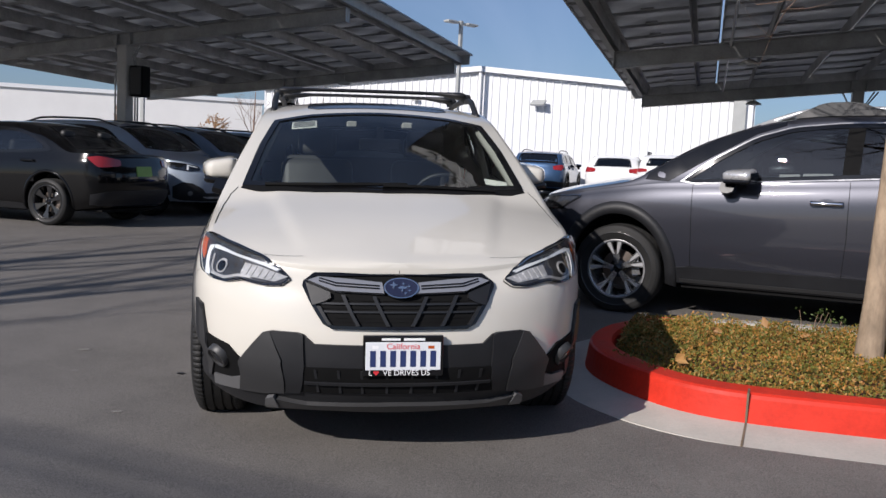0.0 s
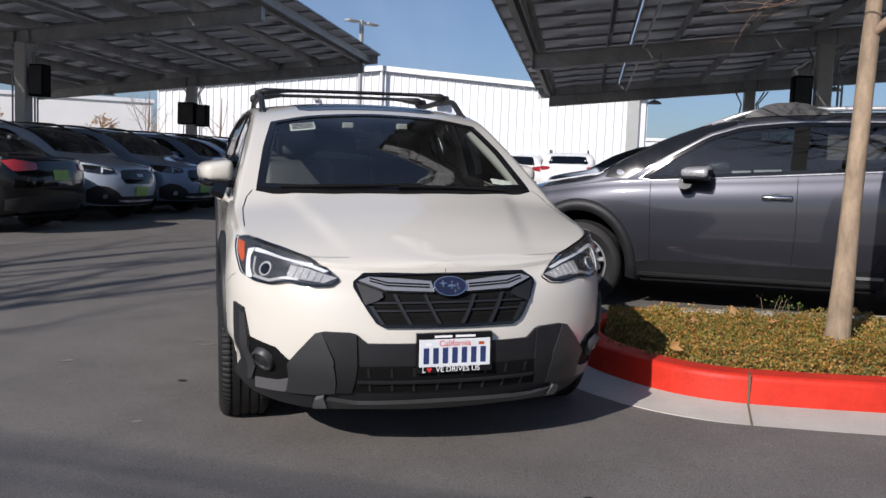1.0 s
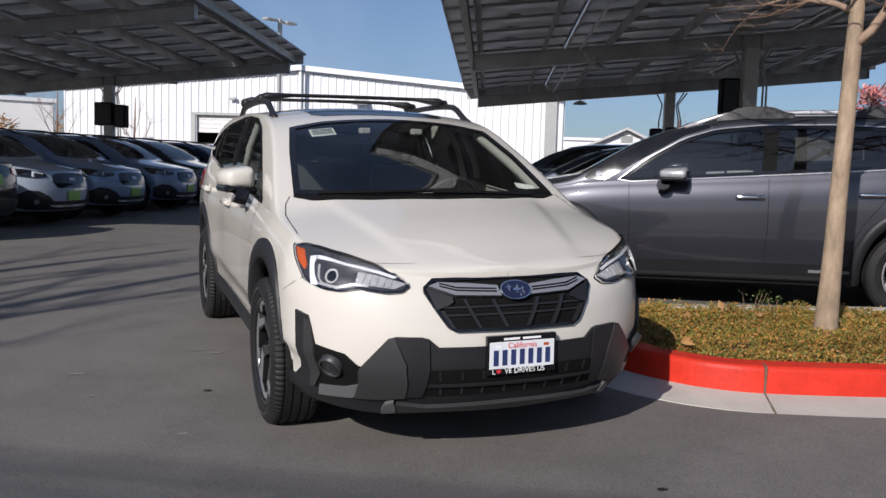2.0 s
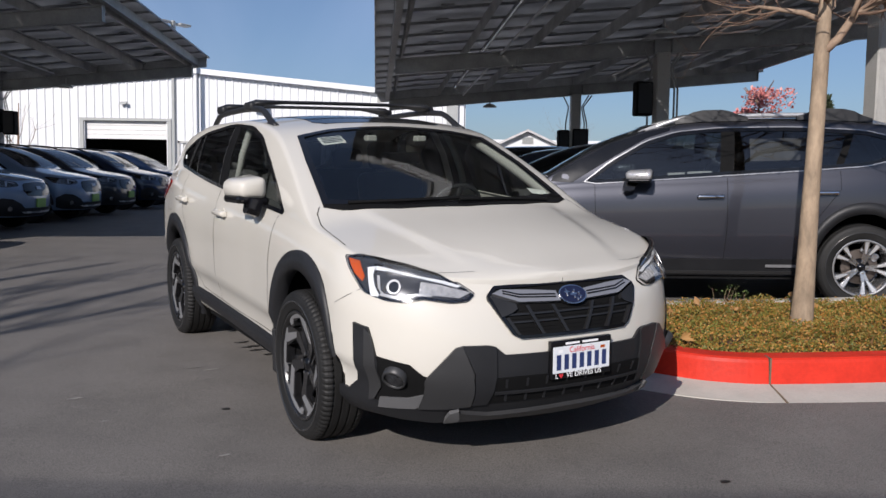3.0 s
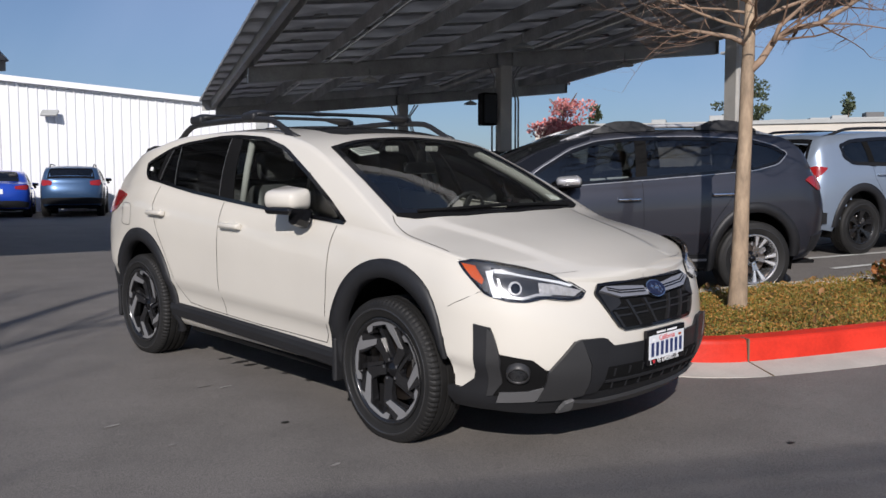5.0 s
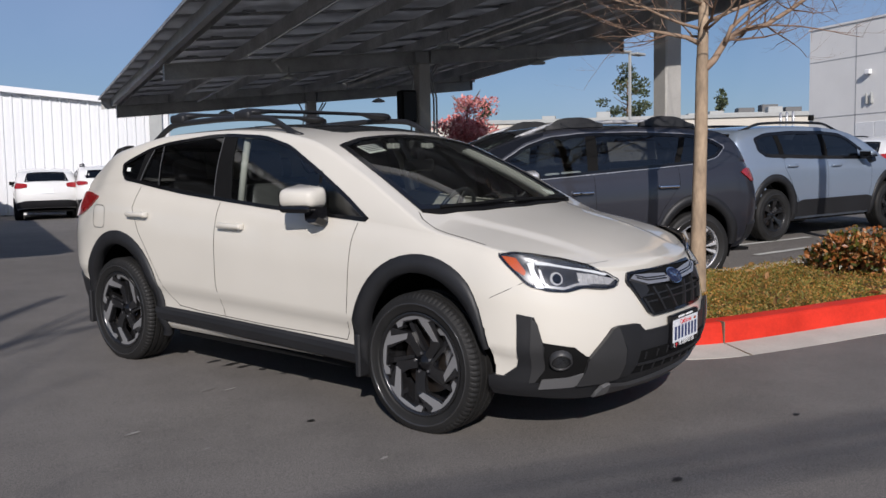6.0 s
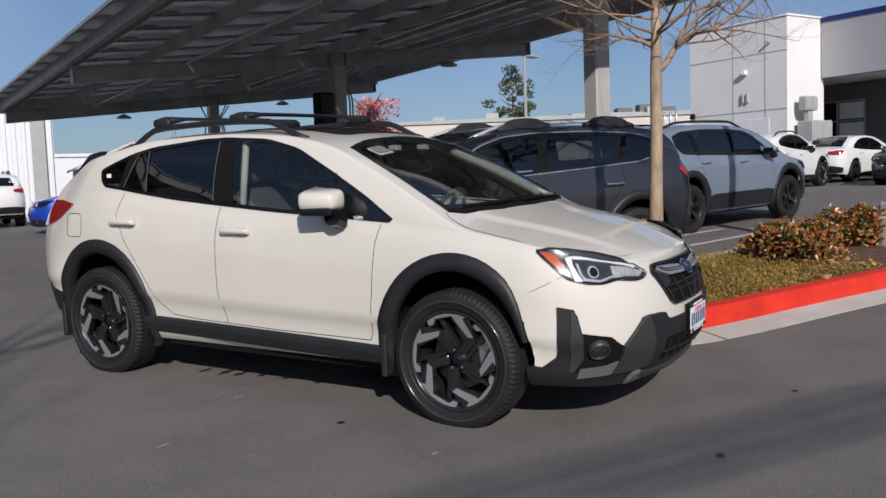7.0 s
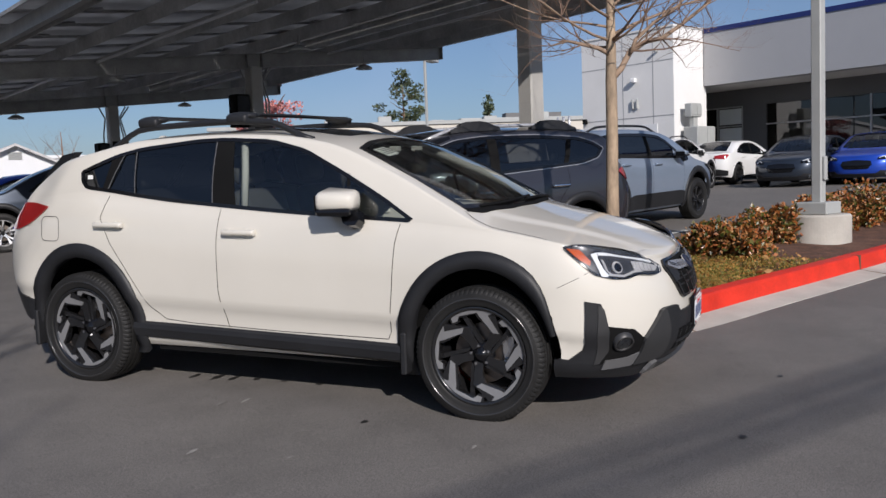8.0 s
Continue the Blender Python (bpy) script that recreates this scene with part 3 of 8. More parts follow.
        for s in (-1, 1):
            bm = bmesh.new()
            box(bm, s * w_ * 0.25 - w_ * 0.22, s * w_ * 0.25 + w_ * 0.22, -d / 2 - 0.02, -d / 2, 0.08, h - 0.08, 0.006)
            part("door", bm, GREY_BOX, t)
        if z > 2:
            bm = bmesh.new()
            box(bm, -0.1, 0.16, -0.08, 0.08, -2.4, 0)
            part("stand", bm, GREY_BOX, t)

    # fire pipes on the ground beside the block
    for y in (23.95, 24.25, 24.55):
        bm = bmesh.new()
        z = ground_z(21.7, y)
        tube(bm, [(21.7, y, z - 0.05), (21.7, y, 3.3), (21.74, y + 0.04, 3.5), (21.8, y + 0.1, 3.56), (21.86, y + 0.16, 3.5), (21.9, y + 0.2, 3.3), (21.9, y + 0.2, z - 0.05)], 0.05, 8)
        solo("fire_pipe", bm, SPOKE_SILVER, "pale bent steel pipe standing beside the stucco block", "pipe", "fire pipes", smooth_on=True)


build_showroom()


# ---- cars ----
def curve(keys):
    """A smooth monotone curve through (x, value) keys, as a lookup."""
    keys = sorted(keys)
    x, y = np.array([k[0] for k in keys], float), np.array([k[1] for k in keys], float)
    if len(x) == 1:
        return lambda q: float(y[0])
    h, d = np.diff(x), np.diff(y) / np.diff(x)
    s = np.zeros(len(x))
    for i in range(1, len(x) - 1):
        if d[i - 1] * d[i] > 0:
            w1, w2 = 2 * h[i] + h[i - 1], h[i] + 2 * h[i - 1]
            s[i] = (w1 + w2) / (w1 / d[i - 1] + w2 / d[i])
    s[0], s[-1] = d[0], d[-1]
    q = np.linspace(x[0], x[-1], 700)
    k = np.clip(np.searchsorted(x, q) - 1, 0, len(x) - 2)
    t = (q - x[k]) / h[k]
    v = (2 * t**3 - 3 * t**2 + 1) * y[k] + (t**3 - 2 * t**2 + t) * h[k] * s[k] + (-2 * t**3 + 3 * t**2) * y[k + 1] + (t**3 - t**2) * h[k] * s[k + 1]
    table, x0, step = v.tolist(), float(x[0]), float(q[1] - q[0])

    def at(z):
        f = (z - x0) / step
        if f <= 0:
            return table[0]
        if f >= 699:
            return table[699]
        i = int(f)
        return table[i] + (table[i + 1] - table[i]) * (f - i)

    return at


class Shape:
    """A car's outer skin. x forward from the front axle, y to the left, z up from the ground."""

    def __init__(self, d):
        self.d = d
        self.xs, self.xr, self.n, self.nr = d["xs"], d["xr"], d.get("n", 2.3), d.get("nr", 3.0)
        self.wv, self.wx = curve(d["wv"]), curve(d["wx"])
        self.xf, self.xb = curve(d["xf"]), curve(d["xb"])
        self.zb, self.zt, self.zc, self.drop = curve(d["zb"]), curve(d["zt"]), curve(d["zc"]), curve(d["drop"])
        self.tumble = d.get("tumble", 0.33)

    def plan(self, u, v):
        w = self.wv(v)
        if u < 1:
            a = max(0.0, u) * math.pi / 2
            return self.xs + (self.xf(v) - self.xs) * max(0.0, math.cos(a)) ** (2 / self.n), w * self.wx(self.xs) * math.sin(a) ** (2 / self.n)
        if u <= 2:
            x = self.xs + (u - 1) * (self.xr - self.xs)
            return x, w * self.wx(x)
        a = min(1.0, u - 2) * math.pi / 2
        return self.xr + (self.xb(v) - self.xr) * math.sin(a) ** (2 / self.nr), w * self.wx(self.xr) * max(0.0, math.cos(a)) ** (2 / self.nr)

    def low(self, u, z, sgn=1):
        xk = self.plan(u, 0.5)[0]
        zb, zt = self.zb(xk), self.zt(xk)
        x, y = self.plan(u, min(1.0, max(0.0, (z - zb) / (zt - zb))))
        return Vector((x, y * sgn, z))

    def uy(self, y):
        return 2 / math.pi * math.asin(min(1.0, abs(y) / (self.wv(0.6) * self.wx(self.xs))) ** (self.n / 2))

    def ux(self, x):
        if x >= self.xs:
            return 2 / math.pi * math.acos(min(1.0, (x - self.xs) / (self.xf(0.6) - self.xs)) ** (self.n / 2))
        if x >= self.xr:
            return 1 + (x - self.xs) / (self.xr - self.xs)
        return 2 + 2 / math.pi * math.asin(min(1.0, (x - self.xr) / (self.xb(0.6) - self.xr)) ** (self.nr / 2))

    def uyb(self, y):
        return 2 + 2 / math.pi * math.acos(min(1.0, abs(y) / (self.wv(0.6) * self.wx(self.xr))) ** (self.nr / 2))

    def belt(self, x):
        """Half width at the belt, and its height, at x."""
        if x > self.xs:
            k = min(1.0, (x - self.xs) / (self.xf(1) - self.xs))
            u = 2 / math.pi * math.acos(k ** (self.n / 2))
        elif x >= self.xr:
            u = 1 + (x - self.xs) / (self.xr - self.xs)
        else:
            k = min(1.0, (x - self.xr) / (self.xb(1) - self.xr))
            u = 2 + 2 / math.pi * math.asin(k ** (self.nr / 2))
        return self.plan(u, 1)[1], self.zt(self.plan(u, 0.5)[0])

    def edge(self, x):
        w, zt = self.belt(x)
        ze = max(self.zc(x) - self.drop(x), zt + 0.004)
        return max(w - self.tumble * (ze - zt), 0.0), ze, w, zt

    def side(self, x, z, sgn=1):
        ye, ze, w, zt = self.edge(x)
        t = (z - zt) / max(ze - zt, 1e-4)
        return Vector((x, (w + (ye - w) * t + 0.05 * max(ze - zt, 0) * 4 * max(0, t) * max(0, 1 - t)) * sgn, z))

    def top(self, x, y):
        ye, ze, w, zt = self.edge(x)
        k = min(1.0, abs(y) / max(ye, 1e-4))
        zc = max(self.zc(x), ze)
        rise = self.d.get("bonnet_rise", 0.0) * smooth(-0.15, 0.1, x) * (1 - smooth(0.45, 0.85, x)) * (1 - smooth(0.52, 0.60, abs(y) + 0.22 * x))
        return Vector((x, y, ze + (zc - ze) * (1 - k ** self.d.get("crown", 2.6)) + rise))


def inside(poly, p, margin=0.0):
    x, y = p
    hit, near = False, 9e9
    n = len(poly)
    for i in range(n):
        (x0, y0), (x1, y1) = poly[i], poly[(i + 1) % n]
        if (y0 > y) != (y1 > y) and x < (x1 - x0) * (y - y0) / (y1 - y0) + x0:
            hit = not hit
        dx, dy = x1 - x0, y1 - y0
        t = max(0, min(1, ((x - x0) * dx + (y - y0) * dy) / (dx * dx + dy * dy + 1e-12)))
        near = min(near, math.hypot(x - x0 - t * dx, y - y0 - t * dy))
    return hit and near > margin


def nearest(poly, p):
    """The point of the polygon's outline nearest to p."""
    best = None
    for (x0, y0), (x1, y1) in zip(poly, poly[1:] + poly[:1]):
        dx, dy = x1 - x0, y1 - y0
        t = max(0, min(1, ((p[0] - x0) * dx + (p[1] - y0) * dy) / (dx * dx + dy * dy + 1e-12)))
        q = (x0 + t * dx, y0 + t * dy)
        r = math.hypot(p[0] - q[0], p[1] - q[1])
        if best is None or r < best[0]:
            best = (r, q)
    return best[1]


def rounded(poly, k=2, amount=0.22):
    for _ in range(k):
        out = []
        n = len(poly)
        for i in range(n):
            a, b = poly[i], poly[(i + 1) % n]
            out += [(a[0] + (b[0] - a[0]) * amount, a[1] + (b[1] - a[1]) * amount), (b[0] + (a[0] - b[0]) * amount, b[1] + (a[1] - b[1]) * amount)]
        poly = out
    return poly


def shrunk(poly, m):
    """The polygon moved inwards by m."""
    n = len(poly)
    area = sum(poly[i][0] * poly[(i + 1) % n][1] - poly[(i + 1) % n][0] * poly[i][1] for i in range(n))
    s = 1 if area > 0 else -1
    out = []
    for i in range(n):
        a, b, c = Vector(poly[i - 1]), Vector(poly[i]), Vector(poly[(i + 1) % n])
        d0, d1 = (b - a).normalized(), (c - b).normalized()
        n0, n1 = Vector((-d0.y, d0.x)) * s, Vector((-d1.y, d1.x)) * s
        q = n0 + n1
        k = m / max(0.45, (q.length / 2)) if q.length > 1e-6 else m
        out.append(tuple(b + q.normalized() * k))
    return out


def mapped(surf, a, b, off, centre):
    e = 0.004
    p = surf(a, b)
    na = (surf(a + e, b) - surf(a - e, b)).cross(surf(a, b + e) - surf(a, b - e))
    if na.length < 1e-12:
        return p
    na.normalize()
    if na.dot(p - Vector((max(-1.9, min(0.0, p.x)), 0, centre))) < 0:
        na = -na
    return p + na * off


def patch(bm, surf, poly, off=0.003, depth=0.012, res=0.06, centre=0.75, hole=None):
    """A panel that follows the skin: surf maps the polygon's plane onto it."""
    tmp = bmesh.new()
    vs = [tmp.verts.new((x, y, 0)) for x, y in poly]
    f = tmp.faces.new(vs)
    if hole:
        hs = [tmp.verts.new((x, y, 0)) for x, y in hole]
        tmp.faces.remove(f)
        n = len(poly)
        for i in range(n):
            tmp.faces.new((vs[i], vs[(i + 1) % n], hs[(i + 1) % n], hs[i]))
    xs, ys = [p[0] for p in poly], [p[1] for p in poly]
    for axis, lo, hi in ((0, min(xs), max(xs)), (1, min(ys), max(ys))):
        k = max(1, int((hi - lo) / res))
        for i in range(1, k):
            c, nrm = [0, 0, 0], [0, 0, 0]
            c[axis], nrm[axis] = lo + (hi - lo) * i / k, 1
            bmesh.ops.bisect_plane(tmp, geom=tmp.verts[:] + tmp.edges[:] + tmp.faces[:], plane_co=c, plane_no=nrm)
    made, low = {}, {}
    for v in tmp.verts:
        made[v] = bm.verts.new(mapped(surf, v.co.x, v.co.y, off, centre))
    for f in tmp.faces:
        try:
            g = bm.faces.new([made[v] for v in f.verts])
        except ValueError:
            continue
        g.smooth = True
        c = g.calc_center_median()
        g.normal_update()
        if g.normal.dot(c - Vector((max(-1.9, min(0.0, c.x)), 0, centre))) < 0:
            g.normal_flip()
    if depth:
        for e in tmp.edges:
            if len(e.link_faces) == 1:
                for v in e.verts:
                    if v not in low:
                        low[v] = (bm.verts.new(made[v].co), bm.verts.new(mapped(surf, v.co.x, v.co.y, off - depth, centre)))
                a, b = e.verts
                bm.faces.new((low[a][0], low[b][0], low[b][1], low[a][1]))
    tmp.free()
    return bm


def strip(bm, surf, pts, width=0.006, off=0.0015, step=0.04, centre=0.75):
    """A thin line along the skin, such as a panel gap."""
    path = []
    for (a0, b0), (a1, b1) in zip(pts, pts[1:]):
        n = max(1, int(math.hypot(a1 - a0, b1 - b0) / step))
        path += [(a0 + (a1 - a0) * i / n, b0 + (b1 - b0) * i / n) for i in range(n)]
    path.append(pts[-1])
    prev = None
    for i, (a, b) in enumerate(path):
        p0, p1 = path[max(0, i - 1)], path[min(len(path) - 1, i + 1)]
        d = mapped(surf, *p1, off, centre) - mapped(surf, *p0, off, centre)
        p = mapped(surf, a, b, off, centre)
        nrm = (p - mapped(surf, a, b, off - 0.01, centre)).normalized()
        s = d.cross(nrm)
        s = s.normalized() * width / 2 if s.length > 1e-9 else Vector((0, 0, width / 2))
        cur = (bm.verts.new(p - s), bm.verts.new(p + s))
        if prev:
            bm.faces.new((prev[0], prev[1], cur[1], cur[0]))
        prev = cur
    return bm


def hull(sh, d, lod):
    """The painted shell, with openings for wheels and glass."""
    nf, ns, nl = (30, 96, 24) if lod == 0 else (9, 44, 10) if lod == 1 else (7, 30, 8)
    us = [i / nf for i in range(nf)] + [1 + i / ns for i in range(ns)] + [2 + i / nf for i in range(nf + 1)]
    vs = [i / nl for i in range(nl + 1)]
    na, nb = (14, 36) if lod == 0 else (4, 6)
    bm = bmesh.new()
    arches = d["arches"]
    lamp = [(sh.ux(v) if k == "x" else sh.uy(v), z) for k, v, z in d.get("lamp", ())]
    edge_line = rounded(d["dlo"], 1, 0.12)
    for sgn in (1, -1):
        grid = []
        for u in us:
            col = []
            xk = sh.plan(u, 0.5)[0]
            zb, zt = sh.zb(xk), sh.zt(xk)
            for v in vs:
                x, y = sh.plan(u, v)
                col.append(("l", x, y, zb + v * (zt - zb)))
            x = sh.plan(u, 1)[0]
            ye, ze, w, z0 = sh.edge(x)
            for i in range(1, na + 1):
                p = sh.side(x, z0 + (ze - z0) * i / na)
                col.append(("s", x, p.y, p.z))
            for i in range(1, nb + 1):
                y = ye * (1 - i / nb)
                col.append(("t", x, y, sh.top(x, y).z))
            grid.append(col)
        verts = {}
        # side vertices inside the window opening; the rim of them is drawn out to the opening's edge
        win = {(i, j) for i in range(len(us)) for j in range(nl + 1, nl + na + 1) if inside(edge_line, (grid[i][j][1], grid[i][j][3]))}

        def vert(i, j):
            if (i, j) not in verts:
                kind, x, y, z = grid[i][j]
                if (i, j) in win and any((i + a, j + b) not in win for a in (-1, 0, 1) for b in (-1, 0, 1)):
                    x, z = nearest(edge_line, (x, z))
                    y = sh.side(x, z).y
                for cx, cz, rx, rz in arches:
                    if abs(y) > 0.5 and z < sh.zt(x) - 0.02:
                        r = math.hypot((x - cx) / rx, (z - cz) / rz)
                        if 0.86 < r < 1.0:
                            x, z = cx + (x - cx) / r, cz + (z - cz) / r
                verts[i, j] = bm.verts.new((x, y * sgn, z))
            return verts[i, j]

        for i in range(len(us) - 1):
            for j in range(len(grid[0]) - 1):
                q = [grid[i][j], grid[i + 1][j], grid[i + 1][j + 1], grid[i][j + 1]]
                x, y, z = (sum(c[k] for c in q) / 4 for k in (1, 2, 3))
                kind = q[2][0]
                if kind == "l" and y > 0.5 and any(((x - cx) / rx) ** 2 + ((z - cz) / rz) ** 2 < 0.93 for cx, cz, rx, rz in arches):
                    continue
                if kind == "l" and lod == 0 and lamp and us[i + 1] < 1.1 and all(inside(lamp, (us[a], grid[a][b][3]), 0.004) for a in (i, i + 1) for b in (j, j + 1)):
                    continue
                if kind == "s" and all((a, b) in win for a in (i, i + 1) for b in (j, j + 1)):
                    continue
                if kind == "t" and any(inside(g, (x, y), 0.012 if lod == 0 else 0.03) for g in d["glass"]):
                    continue
                f = [vert(i, j), vert(i + 1, j), vert(i + 1, j + 1), vert(i, j + 1)]
                f = list(dict.fromkeys(f if sgn > 0 else f[::-1]))
                if len(f) > 2:
                    try:
                        bm.faces.new(f)
                    except ValueError:
                        pass
    bmesh.ops.remove_doubles(bm, verts=bm.verts[:], dist=0.0008)
    bmesh.ops.recalc_face_normals(bm, faces=bm.faces[:])
    return bm


def rbox(bm, x0, x1, y0, y1, z0, z1, r, m=None):
    return box(bm, x0, x1, y0, y1, z0, z1, r, m, 3)


WHEELS = {}


def wheel_meshes(style, R, rim_r, w):
    """Tyre, rim, spokes, accents and brake of a wheel; the outer face looks to +y."""
    key = (style, R, rim_r, w)
    if key in WHEELS:
        return WHEELS[key]
    h = w / 2
    out = []
    bm = bmesh.new()
    prof = [(rim_r - 0.012, h * 0.74), (rim_r + 0.004, h * 0.86), (rim_r + 0.012, h * 0.93), (rim_r + 0.03, h * 0.97), ((R + rim_r) / 2, h * 1.04), (R - 0.03, h * 0.99), (R - 0.012, h * 0.9), (R - 0.004, h * 0.8)]
    for g in (0.55, 0.18, -0.18, -0.55):
        prof += [(R, h * (g + 0.13)), (R, h * (g + 0.05)), (R - 0.008, h * (g + 0.035)), (R - 0.008, h * (g - 0.035)), (R, h * (g - 0.05)), (R, h * (g - 0.13))]
    prof += [(R - 0.004, -h * 0.8), (R - 0.012, -h * 0.9), (R - 0.03, -h * 0.99), ((R + rim_r) / 2, -h * 1.04), (rim_r + 0.01, -h * 0.93), (rim_r - 0.012, -h * 0.74)]
    blocks = style == "split_black"
    lathe(bm, prof, 240 if blocks else 56)
    if blocks:
        # cut the shoulders into tread blocks
        for v in bm.verts:
            r = math.hypot(v.co.x, v.co.z)
            if r > R - 0.014 and abs(v.co.y) > h * 0.5 and round((math.atan2(v.co.z, v.co.x) + math.pi) / (2 * math.pi) * 240) % 3 == 0:
                v.co.x *= (R - 0.005) / R
                v.co.z *= (R - 0.005) / R
    bmesh.ops.recalc_face_normals(bm, faces=bm.faces[:])
    out.append(("tyre", mesh_of("tyre", bm, RUBBER, False), ""))
    bm = bmesh.new()
    lathe(bm, [(rim_r + 0.004, h * 0.9), (rim_r - 0.004, h * 0.92), (rim_r - 0.014, h * 0.86), (rim_r - 0.02, h * 0.6), (rim_r - 0.05, -h * 0.3), (rim_r - 0.04, -h * 0.85), (rim_r + 0.004, -h * 0.9)], 56)
    for f in bm.faces:
        f.smooth = True
    dark = style in ("split_black", "dark")
    out.append(("rim", mesh_of("rim", bm, ALLOY_BLACK if dark else ALLOY_SILVER), ""))
    lips = bmesh.new()
    lathe(lips, [(rim_r + 0.002, h * 0.92), (rim_r - 0.004, h * 0.935), (rim_r - 0.01, h * 0.9)], 56)
    out.append(("rim_lip", mesh_of("rim_lip", lips, ALLOY_BLACK if dark else SATIN_METAL, True), ""))
    # raised glossy sidewall rib; its highlight is partly painted in as paler rubber
    ring_r = rim_r + 0.48 * (R - rim_r)
    ring = bmesh.new()
    lathe(ring, [(ring_r - 0.005, h * 1.02), (ring_r - 0.002, h * 1.05), (ring_r + 0.003, h * 1.055), (ring_r + 0.006, h * 1.02)], 56)
    out.append(("sidewall_ring", mesh_of("sidewall_ring", ring, RING_RUBBER, True), ""))
    k = rim_r
    yo = h * 0.80

    def polar(r, a):
        return (r * math.cos(a), r * math.sin(a))

    n = 5 if style in ("split_black", "split_silver") else 6 if style == "dark" else 5
    for i in range(n):
        a0 = 2 * math.pi * i / n + math.pi / 2
        t = radians
        if style == "split_black":
            body = [polar(k * r, a0 - t(g)) for r, g in ((0.97, 33), (0.98, 10), (0.97, -12), (0.95, -30), (0.62, -57), (0.35, -63), (0.18, -85), (0.18, -22), (0.4, -36), (0.58, -33), (0.80, -5), (0.87, -3), (0.87, 22), (0.78, 27), (0.82, 36))]
            acc = [[polar(k * r, a0 - t(g)) for r, g in ((0.975, 30), (0.985, 10), (0.975, -12), (0.95, -27), (0.87, -21), (0.645, -49), (0.57, -40), (0.80, -10), (0.89, -6), (0.895, 20), (0.82, 26), (0.845, 33))]]
            rib = [polar(k * r, a0 - t(g)) for r, g in ((0.88, 20), (0.88, 13), (0.25, -22), (0.25, -4))]
        elif style == "split_silver":
            body = [polar(k * 0.16, a0 - t(28)), polar(k * 0.55, a0 - t(13)), polar(k * 0.97, a0 - t(19)), polar(k * 0.97, a0 - t(6)), polar(k * 0.4, a0), polar(k * 0.97, a0 + t(6)), polar(k * 0.97, a0 + t(19)), polar(k * 0.55, a0 + t(13)), polar(k * 0.16, a0 + t(28))]
            acc = [[polar(k * 0.5, a0 + s * t(5)), polar(k * 0.955, a0 + s * t(8)), polar(k * 0.955, a0 + s * t(16)), polar(k * 0.55, a0 + s * t(11))] for s in (1, -1)]
        else:
            body = [polar(k * 0.17, a0 - t(25)), polar(k * 0.5, a0 - t(10)), polar(k * 0.97, a0 - t(13)), polar(k * 0.97, a0 + t(13)), polar(k * 0.5, a0 + t(10)), polar(k * 0.17, a0 + t(25))]
            acc = []
        bm = bmesh.new()
        prism(bm, body, yo - 0.045, yo)
        for v in bm.verts:
            if v.co.y > yo - 0.01:
                r = math.hypot(v.co.x, v.co.z)
                v.co.y -= 0.028 * (1 - min(1, r / k)) * 1.2
        out.append(("spoke", mesh_of("spoke", bm, ALLOY_SILVER if style in ("plain_silver", "split_silver") else ALLOY_BLACK), ""))
        if style == "split_black":
            bm = bmesh.new()
            prism(bm, rib, yo - 0.06, yo - 0.03)
            out.append(("spoke_rib", mesh_of("spoke_rib", bm, ALLOY_BLACK), ""))
        for poly in acc:
            bm = bmesh.new()
            prism(bm, poly, yo - 0.02, yo + 0.004)
            for v in bm.verts:
                r = math.hypot(v.co.x, v.co.z)
                v.co.y -= 0.028 * (1 - min(1, r / k)) * 1.2
            out.append(("spoke_face", mesh_of("spoke_face", bm, SPOKE_SILVER if style == "split_silver" else SATIN_METAL), "machined bright spoke face"))
    bm = bmesh.new()
    lathe(bm, [(0.001, yo - 0.02), (0.026, yo - 0.021), (0.03, yo - 0.03), (0.065, yo - 0.034), (0.075, yo - 0.06)], 24)
    out.append(("hub_cap", mesh_of("hub_cap", bm, GLOSS_BLACK, True), ""))
    for i in range(5):
        a = 2 * math.pi * i / 5 + 0.3
        bm = bmesh.new()
        lathe(bm, [(0.001, yo - 0.022), (0.008, yo - 0.022), (0.009, yo - 0.05)], 6)
        bmesh.ops.translate(bm, vec=(0.05 * math.cos(a), 0, 0.05 * math.sin(a)), verts=bm.verts[:])
        out.append(("wheel_nut", mesh_of("wheel_nut", bm, CHROME), ""))
    bm = bmesh.new()
    lathe(bm, [(0.06, yo - 0.08), (k * 0.62, yo - 0.085), (k * 0.62, yo - 0.11), (0.06, yo - 0.11)], 32)
    out.append(("brake_disc", mesh_of("brake_disc", bm, DARK_METAL, False), "rusty brake disc"))
    bm = bmesh.new()
    rbox(bm, -k * 0.72, -k * 0.42, yo - 0.13, yo - 0.065, -0.07, 0.09, 0.012)
    out.append(("brake_caliper", mesh_of("brake_caliper", bm, ALLOY_SILVER), ""))
    WHEELS[key] = out
    return out


def add_wheel(car, x, y, z, style, R, rim_r, w, spin=0.0, steer=0.0):
    e = new("wheel")
    e.parent = car
    e.empty_display_size = 0.05
    side = 1 if y > 0 else -1
    e.matrix_basis = pose(x, y, z, 0, 0, (0 if side > 0 else 180) + steer) @ Matrix.Rotation(spin, 4, "Y")
    for nm, me, label in wheel_meshes(style, R, rim_r, w):
        o = new(nm, me)
        o.parent = e
        if label:
            tagged(o, label)
    return e


